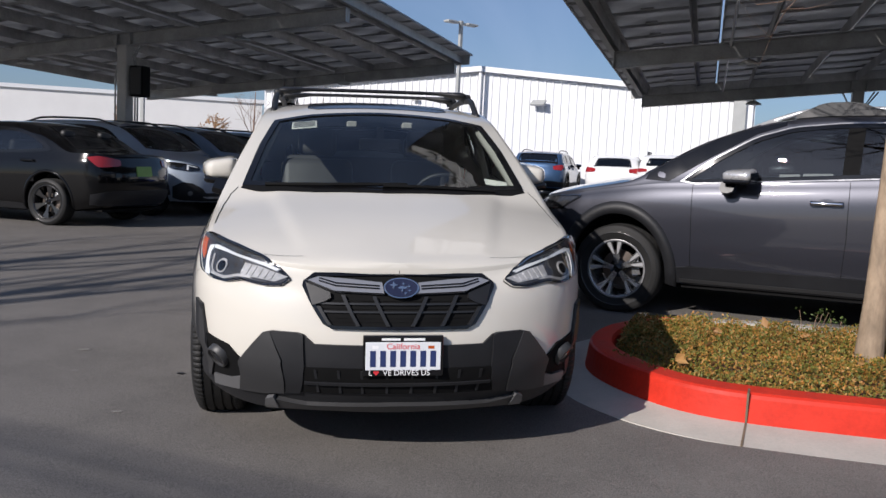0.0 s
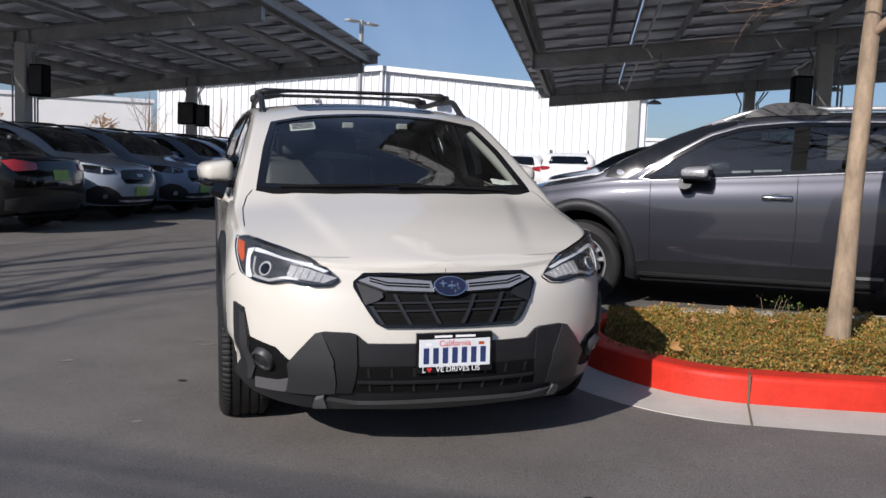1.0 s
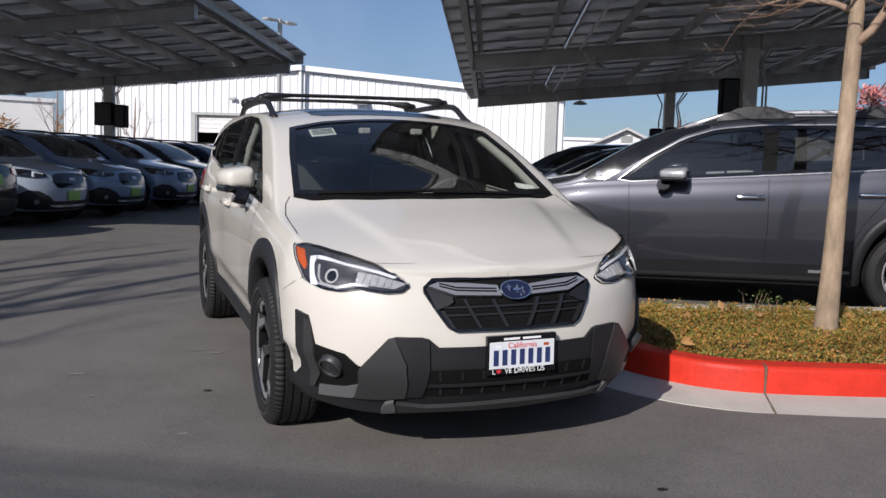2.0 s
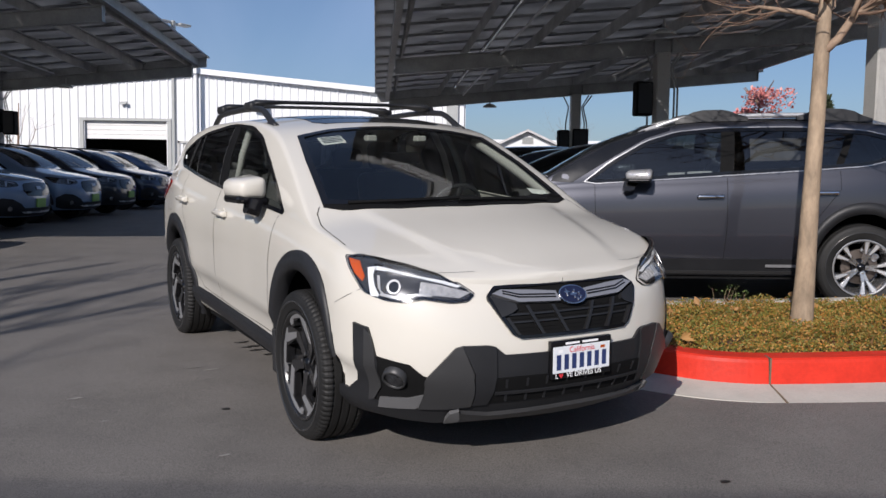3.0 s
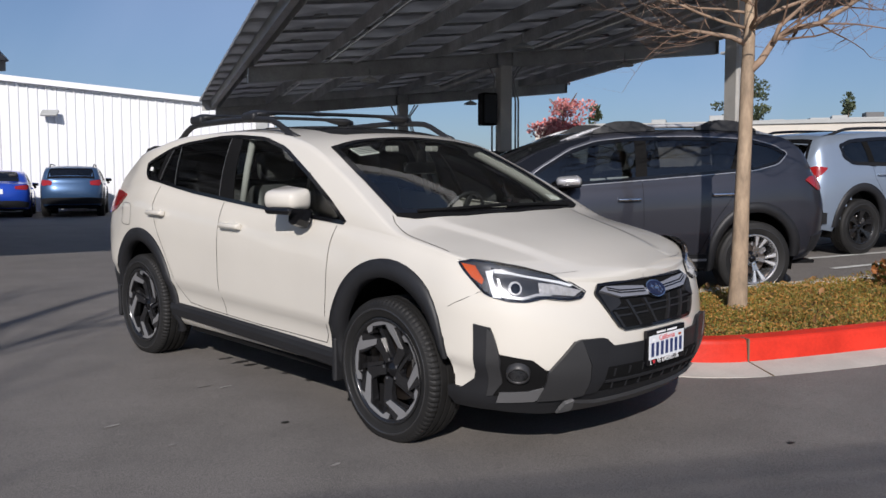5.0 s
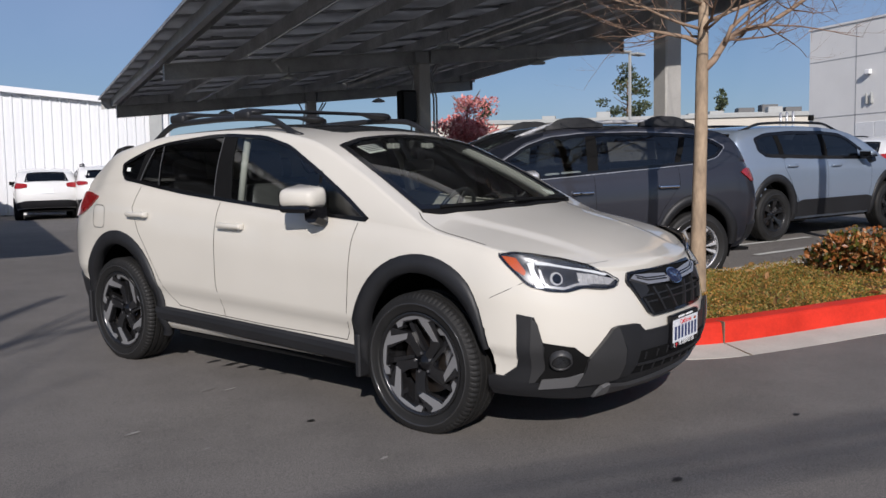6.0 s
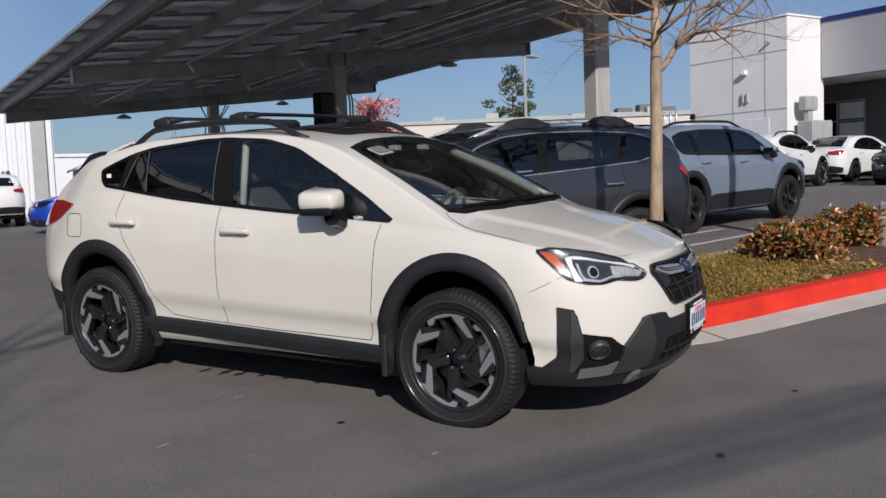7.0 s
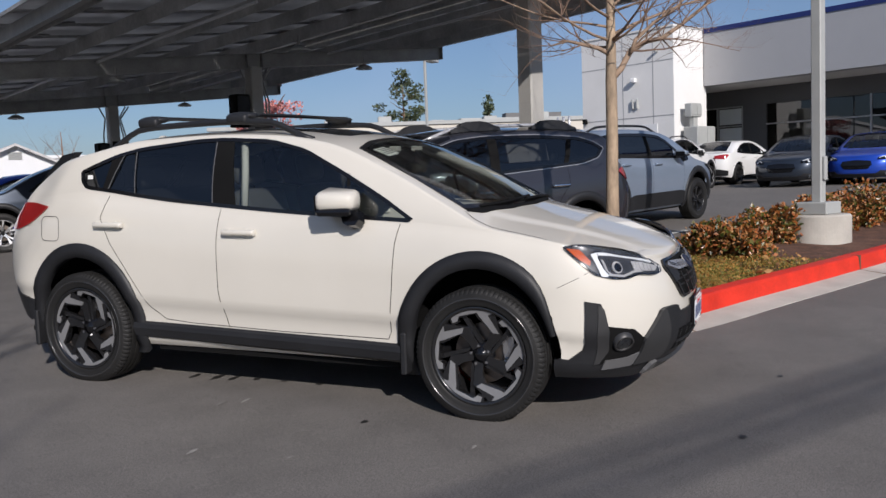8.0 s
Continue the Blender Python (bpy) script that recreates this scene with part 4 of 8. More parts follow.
def arch_trim(sh, cx, cz, inn, outr, sgn, a0, a1, off=0.014, taper=False):
    bm = bmesh.new()
    n = 26
    prev = None
    surf = lambda x, z: sh.low(sh.ux(x), z, sgn)
    for i in range(n + 1):
        a = radians(a0 + (a1 - a0) * i / n)
        c, s = math.cos(a), math.sin(a)
        pts = []
        k = 0.35 + 0.65 * smooth(14, 55, math.degrees(a)) if taper else 1.0
        wide = (inn[0] + (outr[0] - inn[0]) * k, inn[1] + (outr[1] - inn[1]) * k)
        for (rx, rz), o in ((inn, -0.05), (inn, off), (((inn[0] + wide[0]) / 2, (inn[1] + wide[1]) / 2), off + 0.004), (wide, off), (wide, -0.004)):
            x, z = cx + rx * c, max(0.18, cz + rz * s)
            p = mapped(surf, x, z, 0.0, 0.75)
            p.y += o * sgn
            pts.append(bm.verts.new(p))
        if prev:
            for k in range(len(pts) - 1):
                bm.faces.new((prev[k], prev[k + 1], pts[k + 1], pts[k]))
        prev = pts
    bmesh.ops.recalc_face_normals(bm, faces=bm.faces[:])
    for f in bm.faces:
        f.smooth = True
    return bm


def seat(parent, x, y, m, scale=1.0):
    s = new("seat")
    s.parent = parent
    s.empty_display_size = 0.05
    s.matrix_basis = pose(x, y, 0.0)
    bm = bmesh.new()
    rbox(bm, -0.28, 0.26, -0.25, 0.25, 0.5, 0.68, 0.06)
    part("cushion", bm, m, s, smooth_on=True)
    bm = bmesh.new()
    rbox(bm, -0.07, 0.07, -0.24, 0.24, 0.0, 0.6, 0.06, pose(-0.26, 0, 0.6, 0, -16, 0))
    part("backrest", bm, m, s, smooth_on=True)
    bm = bmesh.new()
    rbox(bm, -0.05, 0.05, -0.13, 0.13, 0.0, 0.19, 0.045, pose(-0.46, 0, 1.2, 0, -12, 0))
    part("headrest", bm, m, s, smooth_on=True)


def interior(car, sh, d, seat_m):
    x1, x2 = d.get("seats", (-1.25, -2.15))
    for y in (0.37, -0.37):
        seat(car, x1, y, seat_m)
    bm = bmesh.new()
    rbox(bm, x2 - 0.1, x2 + 0.28, -0.62, 0.62, 0.5, 0.7, 0.06)
    rbox(bm, -0.08, 0.08, -0.62, 0.62, 0, 0.55, 0.05, pose(x2 - 0.2, 0, 0.65, 0, -16, 0))
    for y in (-0.4, 0.4):
        rbox(bm, -0.05, 0.05, -0.12, 0.12, 0, 0.16, 0.04, pose(x2 - 0.38, y, 1.18, 0, -14, 0))
    part("rear_bench", bm, seat_m, car, smooth_on=True)
    bm = bmesh.new()
    xd = d.get("dash", -0.3)
    box(bm, xd - 0.28, xd + 0.22, -0.66, 0.66, 0.75, 0.98, 0.05)
    part("dashboard", bm, SEAT_BLACK, car)
    bm = bmesh.new()
    box(bm, xd - 2.6, xd + 0.4, -0.66, 0.66, 0.28, 0.34)
    part("floor_pan", bm, MATT_BLACK, car)
    bm = bmesh.new()
    n = 22
    ring = [(0.175 * math.cos(2 * math.pi * i / n), 0.175 * math.sin(2 * math.pi * i / n), 0) for i in range(n + 1)]
    tube(bm, ring, 0.014, 6, False)
    box(bm, -0.17, 0.17, -0.025, 0.025, -0.015, 0.01, 0.006)
    box(bm, -0.02, 0.02, -0.17, 0.0, -0.015, 0.01, 0.006)
    rbox(bm, -0.06, 0.06, -0.05, 0.05, -0.02, 0.02, 0.015)
    bmesh.ops.transform(bm, matrix=pose(xd - 0.42, 0.37, 0.97, 0, -62, 0) @ pose(0, 0, 0, 0, 0, 90), verts=bm.verts[:])
    part("steering_wheel", bm, SEAT_BLACK, car, smooth_on=True)
    bm = bmesh.new()
    xm = d.get("mirror_x", -0.72)
    rbox(bm, xm - 0.03, xm + 0.02, -0.12, 0.12, sh.zc(xm) - 0.17, sh.zc(xm) - 0.1, 0.015)
    box(bm, xm, xm + 0.03, -0.02, 0.02, sh.zc(xm) - 0.12, sh.zc(xm) - 0.03)
    part("rear_view_mirror", bm, GLOSS_BLACK, car)


def door_mirror(car, sh, x, z, sgn, paint_m, base_y, high=1.0):
    bm = bmesh.new()
    rbox(bm, -0.15, 0.15, -0.1, 0.1, -0.052, 0.08, 0.046, None)
    for v in bm.verts:
        if v.co.x > 0:
            v.co.y *= 1 - 0.25 * v.co.x / 0.13
            v.co.z *= 1 - 0.18 * v.co.x / 0.13
        out = sgn * v.co.y / 0.1
        if v.co.z > 0:
            v.co.z *= 0.9 - 0.2 * out
        else:
            v.co.z *= 1.0 - 0.15 * out
    lower = bmesh.new()
    m = Matrix.Translation((x, sgn * (base_y + 0.105), z)) @ pose(0, 0, 0, 0, 0, -8 * sgn) @ Matrix.Diagonal((1, 1, high, 1))
    bmesh.ops.transform(bm, matrix=m @ Matrix.Diagonal((0.72, 1, 1, 1)), verts=bm.verts[:])
    mo = part("door_mirror", bm, paint_m, car, smooth_on=True)
    rbox(lower, -0.104, 0.095, -0.094, 0.094, -0.07, -0.026, 0.02)
    for v in lower.verts:
        if sgn * v.co.y < 0:
            v.co.z -= 0.012
    bmesh.ops.transform(lower, matrix=m, verts=lower.verts[:])
    part("mirror_base", lower, GLOSS_BLACK, mo)
    bm = bmesh.new()
    prism(bm, [(-0.055, -0.02), (0.06, -0.02), (0.075, -0.075), (0.055, -0.105), (0.015, -0.11), (-0.02, -0.095)], -0.035, 0.035)
    bmesh.ops.transform(bm, matrix=Matrix.Translation((x + 0.06, sgn * (base_y + 0.075), z - 0.03)) @ pose(0, 0, 0, 20 * sgn, 0, 0), verts=bm.verts[:])
    part("mirror_arm", bm, GLOSS_BLACK, mo)
    bm = bmesh.new()
    box(bm, -0.117, -0.112, -0.078, 0.078, -0.04, 0.042, 0.0)
    bmesh.ops.transform(bm, matrix=m @ Matrix.Diagonal((0.95, 1, 1, 1)), verts=bm.verts[:])
    part("mirror_glass", bm, GLOSS_BLACK, mo)


def rails(car, sh, x0, x1, y, sgn, m, height=0.075):
    bm = bmesh.new()
    n = 22
    pts, rad = [], []
    for i in range(n + 1):
        t = i / n
        x = x0 + (x1 - x0) * t
        yy = min(y, sh.edge(x)[0] - 0.03)
        lift = height * (smooth(0.0, 0.2, t) * smooth(0.0, 0.2, 1 - t) - 0.12 * t)
        pts.append((x, sgn * yy, sh.top(x, yy).z + lift - 0.008))
        rad.append(0.019)
    tube(bm, pts, rad, 8)
    for t0, t1 in ((0.0, 0.07), (0.93, 1.0)):
        rows = []
        for i in range(7):
            t = t0 + (t1 - t0) * i / 6
            x = x0 + (x1 - x0) * t
            yy = min(y, sh.edge(x)[0] - 0.03)
            zz = sh.top(x, yy).z
            lift = height * (smooth(0.0, 0.2, t) * smooth(0.0, 0.2, 1 - t) - 0.12 * t)
            rows.append([bm.verts.new((x, sgn * yy + w, zz + h)) for w, h in ((-0.026, -0.01), (-0.016, lift), (0.016, lift), (0.026, -0.01))])
        for r0, r1 in zip(rows, rows[1:]):
            for k in range(3):
                bm.faces.new((r0[k], r1[k], r1[k + 1], r0[k + 1]))
    bmesh.ops.recalc_face_normals(bm, faces=bm.faces[:])
    return part("roof_rail", bm, m, car, smooth_on=True)


def fog_lamp(car, sh, u, z, sgn, r=0.043):
    p = mapped(lambda a, b: sh.low(a, b, sgn), u, z, 0.008, 0.75)
    q = mapped(lambda a, b: sh.low(a, b, sgn), u, z, 0.026, 0.75)
    m = look(p, p - (q - p) * 10) @ pose(0, 0, 0, 0, 0, 0)
    bm = bmesh.new()
    lathe(bm, [(r * 1.25, -0.01), (r * 1.2, 0.02), (r, 0.024), (r * 0.96, 0.005)], 24, "Z")
    bmesh.ops.transform(bm, matrix=m, verts=bm.verts[:])
    f = part("fog_lamp", bm, CLAD_GREY, car, smooth_on=True)
    bm = bmesh.new()
    lathe(bm, [(0.001, 0.003), (r * 0.5, 0.006), (r * 0.97, 0.012)], 24, "Z")
    bmesh.ops.transform(bm, matrix=m, verts=bm.verts[:])
    part("reflector", bm, FOG_GLASS, f, smooth_on=True)
    bm = bmesh.new()
    lathe(bm, [(0.001, 0.026), (r * 0.6, 0.022), (r * 0.98, 0.014)], 24, "Z")
    bmesh.ops.transform(bm, matrix=m, verts=bm.verts[:])
    part("lens", bm, LENS, f, smooth_on=True)


def build_car(d, m, name, label, paint_m, lod=0, seat_m=None, group="", glass_rear=None):
    sh = Shape(d)
    car = thing(name, m, label, "car", group)
    glass_rear = glass_rear or TINTED
    bm = hull(sh, d, lod)
    body = part("body", bm, paint_m, car, smooth_on=True)
    c = d.get("centre", 0.75)
    # wheel wells, underside
    for cx, cz, rx, rz in d["arches"]:
        for sgn in (1, -1):
            bm = bmesh.new()
            n = 18
            prev = None
            for i in range(n + 1):
                a = math.pi * (-0.08 + 1.16 * i / n)
                x, z = cx + rx * 1.02 * math.cos(a), cz + rz * 1.02 * math.sin(a)
                cur = (bm.verts.new((x, sgn * 0.42, z)), bm.verts.new((x, sgn * (abs(sh.low(sh.ux(x), z).y) - 0.012), z)))
                if prev:
                    bm.faces.new((prev[0], prev[1], cur[1], cur[0]))
                prev = cur
            k = bm.verts.new((cx, sgn * 0.42, cz))
            row = [v for v in bm.verts if v is not k and abs(abs(v.co.y) - 0.42) < 1e-4]
            for a, b in zip(row, row[1:]):
                bm.faces.new((a, b, k))
            part("wheel_arch_liner", bm, MATT_BLACK, car)
    bm = bmesh.new()
    zf = d.get("floor", 0.25)
    xa, xb = d["arches"][0][0] - 0.5, d["arches"][1][0] + 0.5
    w0 = d["wv"][0][1] * 0.97
    box(bm, xb, xa, -w0, w0, zf, zf + 0.03)
    box(bm, sh.xb(0) + 0.1, xb, -0.45, 0.45, zf + 0.02, zf + 0.05)
    box(bm, xa, sh.xf(0) - 0.08, -0.45, 0.45, zf, zf + 0.03)
    box(bm, sh.xb(0) + 0.06, sh.xb(0) + 0.5, -w0 * 0.9, w0 * 0.9, zf + 0.04, zf + 0.07)
    part("underbody", bm, MATT_BLACK, car)
    # glass
    ws, rg = d["glass"][0], d["glass"][1]
    for nm, poly, gm in (("windscreen", ws, GLASS), ("rear_window", rg, glass_rear)):
        inner = shrunk(poly, 0.035)
        bm = patch(bmesh.new(), sh.top, poly, 0.006, 0.01, 0.08, c, inner)
        fr = part(nm, bm, GLOSS_BLACK, car)
        bm = patch(bmesh.new(), sh.top, inner, 0.0, 0.0, 0.09, c)
        o = part("pane", bm, gm, fr, smooth_on=True)
        o.visible_shadow = False
    for sgn in (1, -1):
        surf = lambda x, z: sh.side(x, z, sgn)
        dlo = rounded(d["dlo"], 1, 0.12)
        bm = patch(bmesh.new(), surf, shrunk(dlo, -0.006), 0.004, 0.012, 0.12, c, shrunk(dlo, d.get("trim_w", 0.03) if lod == 0 else 0.04))
        trim = part("window_trim", bm, GLOSS_BLACK, car)
        if d.get("chrome"):
            part("chrome_strip", patch(bmesh.new(), surf, shrunk(dlo, -0.008), 0.008, 0.012, 0.12, c, shrunk(dlo, 0.001)), SATIN_CHROME, trim)
        for poly in d["pillars"]:
            part("pillar", patch(bmesh.new(), surf, poly, 0.002, 0.006, 0.15, c), MATT_BLACK, trim)
        for i, poly in enumerate(d["panes"]):
            o = part("side_window", patch(bmesh.new(), surf, poly, -0.003, 0.0, 0.15, c), d.get("side_glass", GLASS) if i < d.get("clear_panes", 1) else glass_rear, trim, smooth_on=True)
            o.visible_shadow = False
        sl = lambda u, z: sh.low(u, z, sgn)
        sx = lambda x, z: sh.low(sh.ux(x), z, sgn)
        # panel gaps
        if lod < 2:
            for pts in d.get("gaps", ()):
                part("panel_gap", strip(bmesh.new(), sx, pts, 0.0038, 0.002, 0.05, c), MATT_BLACK, car)
        for x, z in d.get("handles", ()):
            bm = bmesh.new()
            p = sx(x, z)
            rbox(bm, -0.11, 0.11, -0.016, 0.016, -0.016, 0.016, 0.014, Matrix.Translation(p + Vector((0, sgn * 0.026, 0))))
            for dx in (-0.085, 0.085):
                rbox(bm, dx - 0.025, dx + 0.025, -0.02, 0.012, -0.018, 0.018, 0.008, Matrix.Translation(p + Vector((0, sgn * 0.01, 0))))
            part("door_handle", bm, CHROME if d.get("chrome") else paint_m, car, smooth_on=True)
            if lod == 0:
                bm = patch(bmesh.new(), sx, [(x + 0.06 * math.cos(a), z - 0.004 + 0.036 * math.sin(a)) for a in [i * math.pi / 8 for i in range(16)]], 0.004, 0.005, 0.05, c)
                part("handle_recess", bm, d.get("recess", paint_m), car)
        door_mirror(car, sh, *d["mirror"], sgn, paint_m if not d.get("chrome") else SPOKE_SILVER, d["mirror_y"], d.get("mirror_high", 1.0))
        if d.get("rails"):
            x0, x1, y, h = d["rails"]
            rail = rails(car, sh, x0, x1, y, sgn, d.get("rail_mat", CLADDING), h)
            for p0, p1 in d.get("rail_pads", ()):
                bm = bmesh.new()
                rows = []
                for i in range(9):
                    x = p0 + (p1 - p0) * i / 8
                    yy = min(y, sh.edge(x)[0] - 0.03)
                    zz, k = sh.top(x, yy).z, (0.035 + 0.065 * smooth(0, 0.35, min(i / 8, 1 - i / 8)))
                    rows.append([bm.verts.new((x, sgn * (yy + a), zz + b)) for a, b in ((-0.03, 0.0), (-0.026, k), (0.02, k), (0.034, 0.0))])
                for r0, r1 in zip(rows, rows[1:]):
                    for k in range(3):
                        bm.faces.new((r0[k], r1[k], r1[k + 1], r0[k + 1]))
                for r in (rows[0], rows[-1]):
                    bm.faces.new(r)
                bmesh.ops.recalc_face_normals(bm, faces=bm.faces[:])
                part("rail_cover", bm, CLADDING, rail, "black crossbar cover on the roof rail")

        if d.get("arch_trim"):
            for (cx, cz, rx, rz), (a0, a1) in zip(d["arches"], d.get("arch_span", ((2, 192), (-12, 178)))):
                bm = arch_trim(sh, cx, cz, (rx * d.get("arch_in", 0.93), rz * d.get("arch_in", 0.93)), (rx * d.get("arch_w", 1.06), rz * d.get("arch_w", 1.06)), sgn, a0, a1, taper=cx == 0 and d.get("arch_taper", False))
                part("wheel_arch_trim", bm, d.get("clad_mat", CLADDING), car)
        else:
            for cx, cz, rx, rz in d["arches"]:
                part("wheel_arch_lip", arch_trim(sh, cx, cz, (rx * 0.965, rz * 0.965), (rx * 1.05, rz * 1.05), sgn, -8, 188, 0.006), paint_m, car)
        if d.get("rocker"):
            x0, x1, prof = d["rocker"]
            bm = bmesh.new()
            rows = []
            for i in range(13):
                x = x0 + (x1 - x0) * i / 12
                k = sh.wx(x)
                rows.append([bm.verts.new((x, sgn * yy * k, zz + 0.04 * i / 12)) for yy, zz in prof])
            for r0, r1 in zip(rows, rows[1:]):
                for j in range(len(prof) - 1):
                    bm.faces.new((r0[j], r1[j], r1[j + 1], r0[j + 1]))
            for r in (rows[0], rows[-1]):
                bm.faces.new(r)
            bmesh.ops.recalc_face_normals(bm, faces=bm.faces[:])
            part("sill_cladding", bm, d.get("clad_mat", CLADDING), car)
        elif d.get("sill"):
            part("sill_cladding", patch(bmesh.new(), sx, d["sill"], 0.012, 0.03, 0.12, c), d.get("clad_mat", CLADDING), car)
        # head and tail lamps
        if "lamp" in d:
            poly = [(sh.ux(v) if k == "x" else sh.uy(v), z) for k, v, z in d["lamp"]]
            ru = rounded(poly, 1, 0.12)
            hl = part("headlamp", patch(bmesh.new(), sl, ru, 0.006 if lod == 0 else 0.01, 0.014, 0.03 if lod == 0 else 0.06, c), GLOSS_BLACK, car, "headlamp with bright light guide and amber marker")
            if lod == 0:
                part("lamp_bowl", patch(bmesh.new(), sl, shrunk(ru, 0.011), 0.0085, 0.004, 0.025, c), LAMP_DARK, hl)
            for nm, key, mt, off in (("amber_marker", "lamp_amber", AMBER, 0.011), ("light_guide", "lamp_guide", LED_WHITE, 0.014), ("reflector", "lamp_core", LAMP_GREY, 0.010), ("rib", "lamp_rib", LAMP_GREY, 0.0135), ("projector", "lamp_eye", LAMP_GREY, 0.0135), ("projector_lens", "lamp_pupil", GLOSS_BLACK, 0.0155)):
                for pts in d.get(key, ()):
                    q = [(sh.ux(v) if k == "x" else sh.uy(v), z) for k, v, z in pts]
                    part(nm, patch(bmesh.new(), sl, q, off, 0.005, 0.025, c), mt, hl)
            o = part("lens", patch(bmesh.new(), sl, ru, 0.018, 0.008, 0.04, c), LENS, hl, smooth_on=True)
            o.visible_shadow = False
        if "tail" in d:
            poly = [(sh.ux(v) if k == "x" else sh.uyb(v), z) for k, v, z in d["tail"]]
            part("tail_lamp", patch(bmesh.new(), sl, rounded(poly, 1, 0.12), 0.012, 0.03, 0.06, c), RED_LENS, car)
        for key, nm, mt, off in d.get("side_patches", ()):
            for pts in d[key]:
                q = [(sh.ux(v) if k == "x" else sh.uy(v) if k == "y" else sh.uyb(v), z) for k, v, z in pts]
                part(nm, patch(bmesh.new(), sl, q, off, 0.02, 0.03 if lod == 0 else 0.06, c), mt, car)
        if "fog" in d:
            fog_lamp(car, sh, sh.uy(d["fog"][0]), d["fog"][1], sgn)
    # centre panels of the front and rear, drawn across both sides
    fr = lambda a, z: sh.low(abs(a), z, 1 if a >= 0 else -1)
    rr = lambda a, z: sh.low(3 - abs(a), z, 1 if a >= 0 else -1)
    sy = lambda y: math.copysign(sh.uy(y), y)
    sb = lambda y: math.copysign(3 - sh.uyb(y), y)
    for key, nm, mt, off in d.get("front_patches", ()):
        half = d[key]
        poly = [(sy(y), z) for y, z in half] + [(-sy(y), z) for y, z in half[::-1] if abs(y) > 1e-6]
        part(nm, patch(bmesh.new(), fr, poly, off, 0.02, 0.05, c), mt, car)
    for key, nm, mt, off in d.get("rear_patches", ()):
        half = d[key]
        poly = [(sb(y), z) for y, z in half] + [(-sb(y), z) for y, z in half[::-1] if abs(y) > 1e-6]
        part(nm, patch(bmesh.new(), rr, poly, off, 0.02, 0.05, c), mt, car)
    st, R, rim_r, tw, ty = d["wheel"]
    for (cx, cz, *_), spin in zip(d["arches"], (0.12, 0.9)):
        for sgn in (1, -1):
            add_wheel(car, cx, sgn * ty, R - 0.004 - d.get("sag", 0.0), st, R, rim_r, tw, spin)
    if lod < 2 or d.get("seats"):
        interior(car, sh, d, seat_m or SEAT_BLACK)
    return car, sh


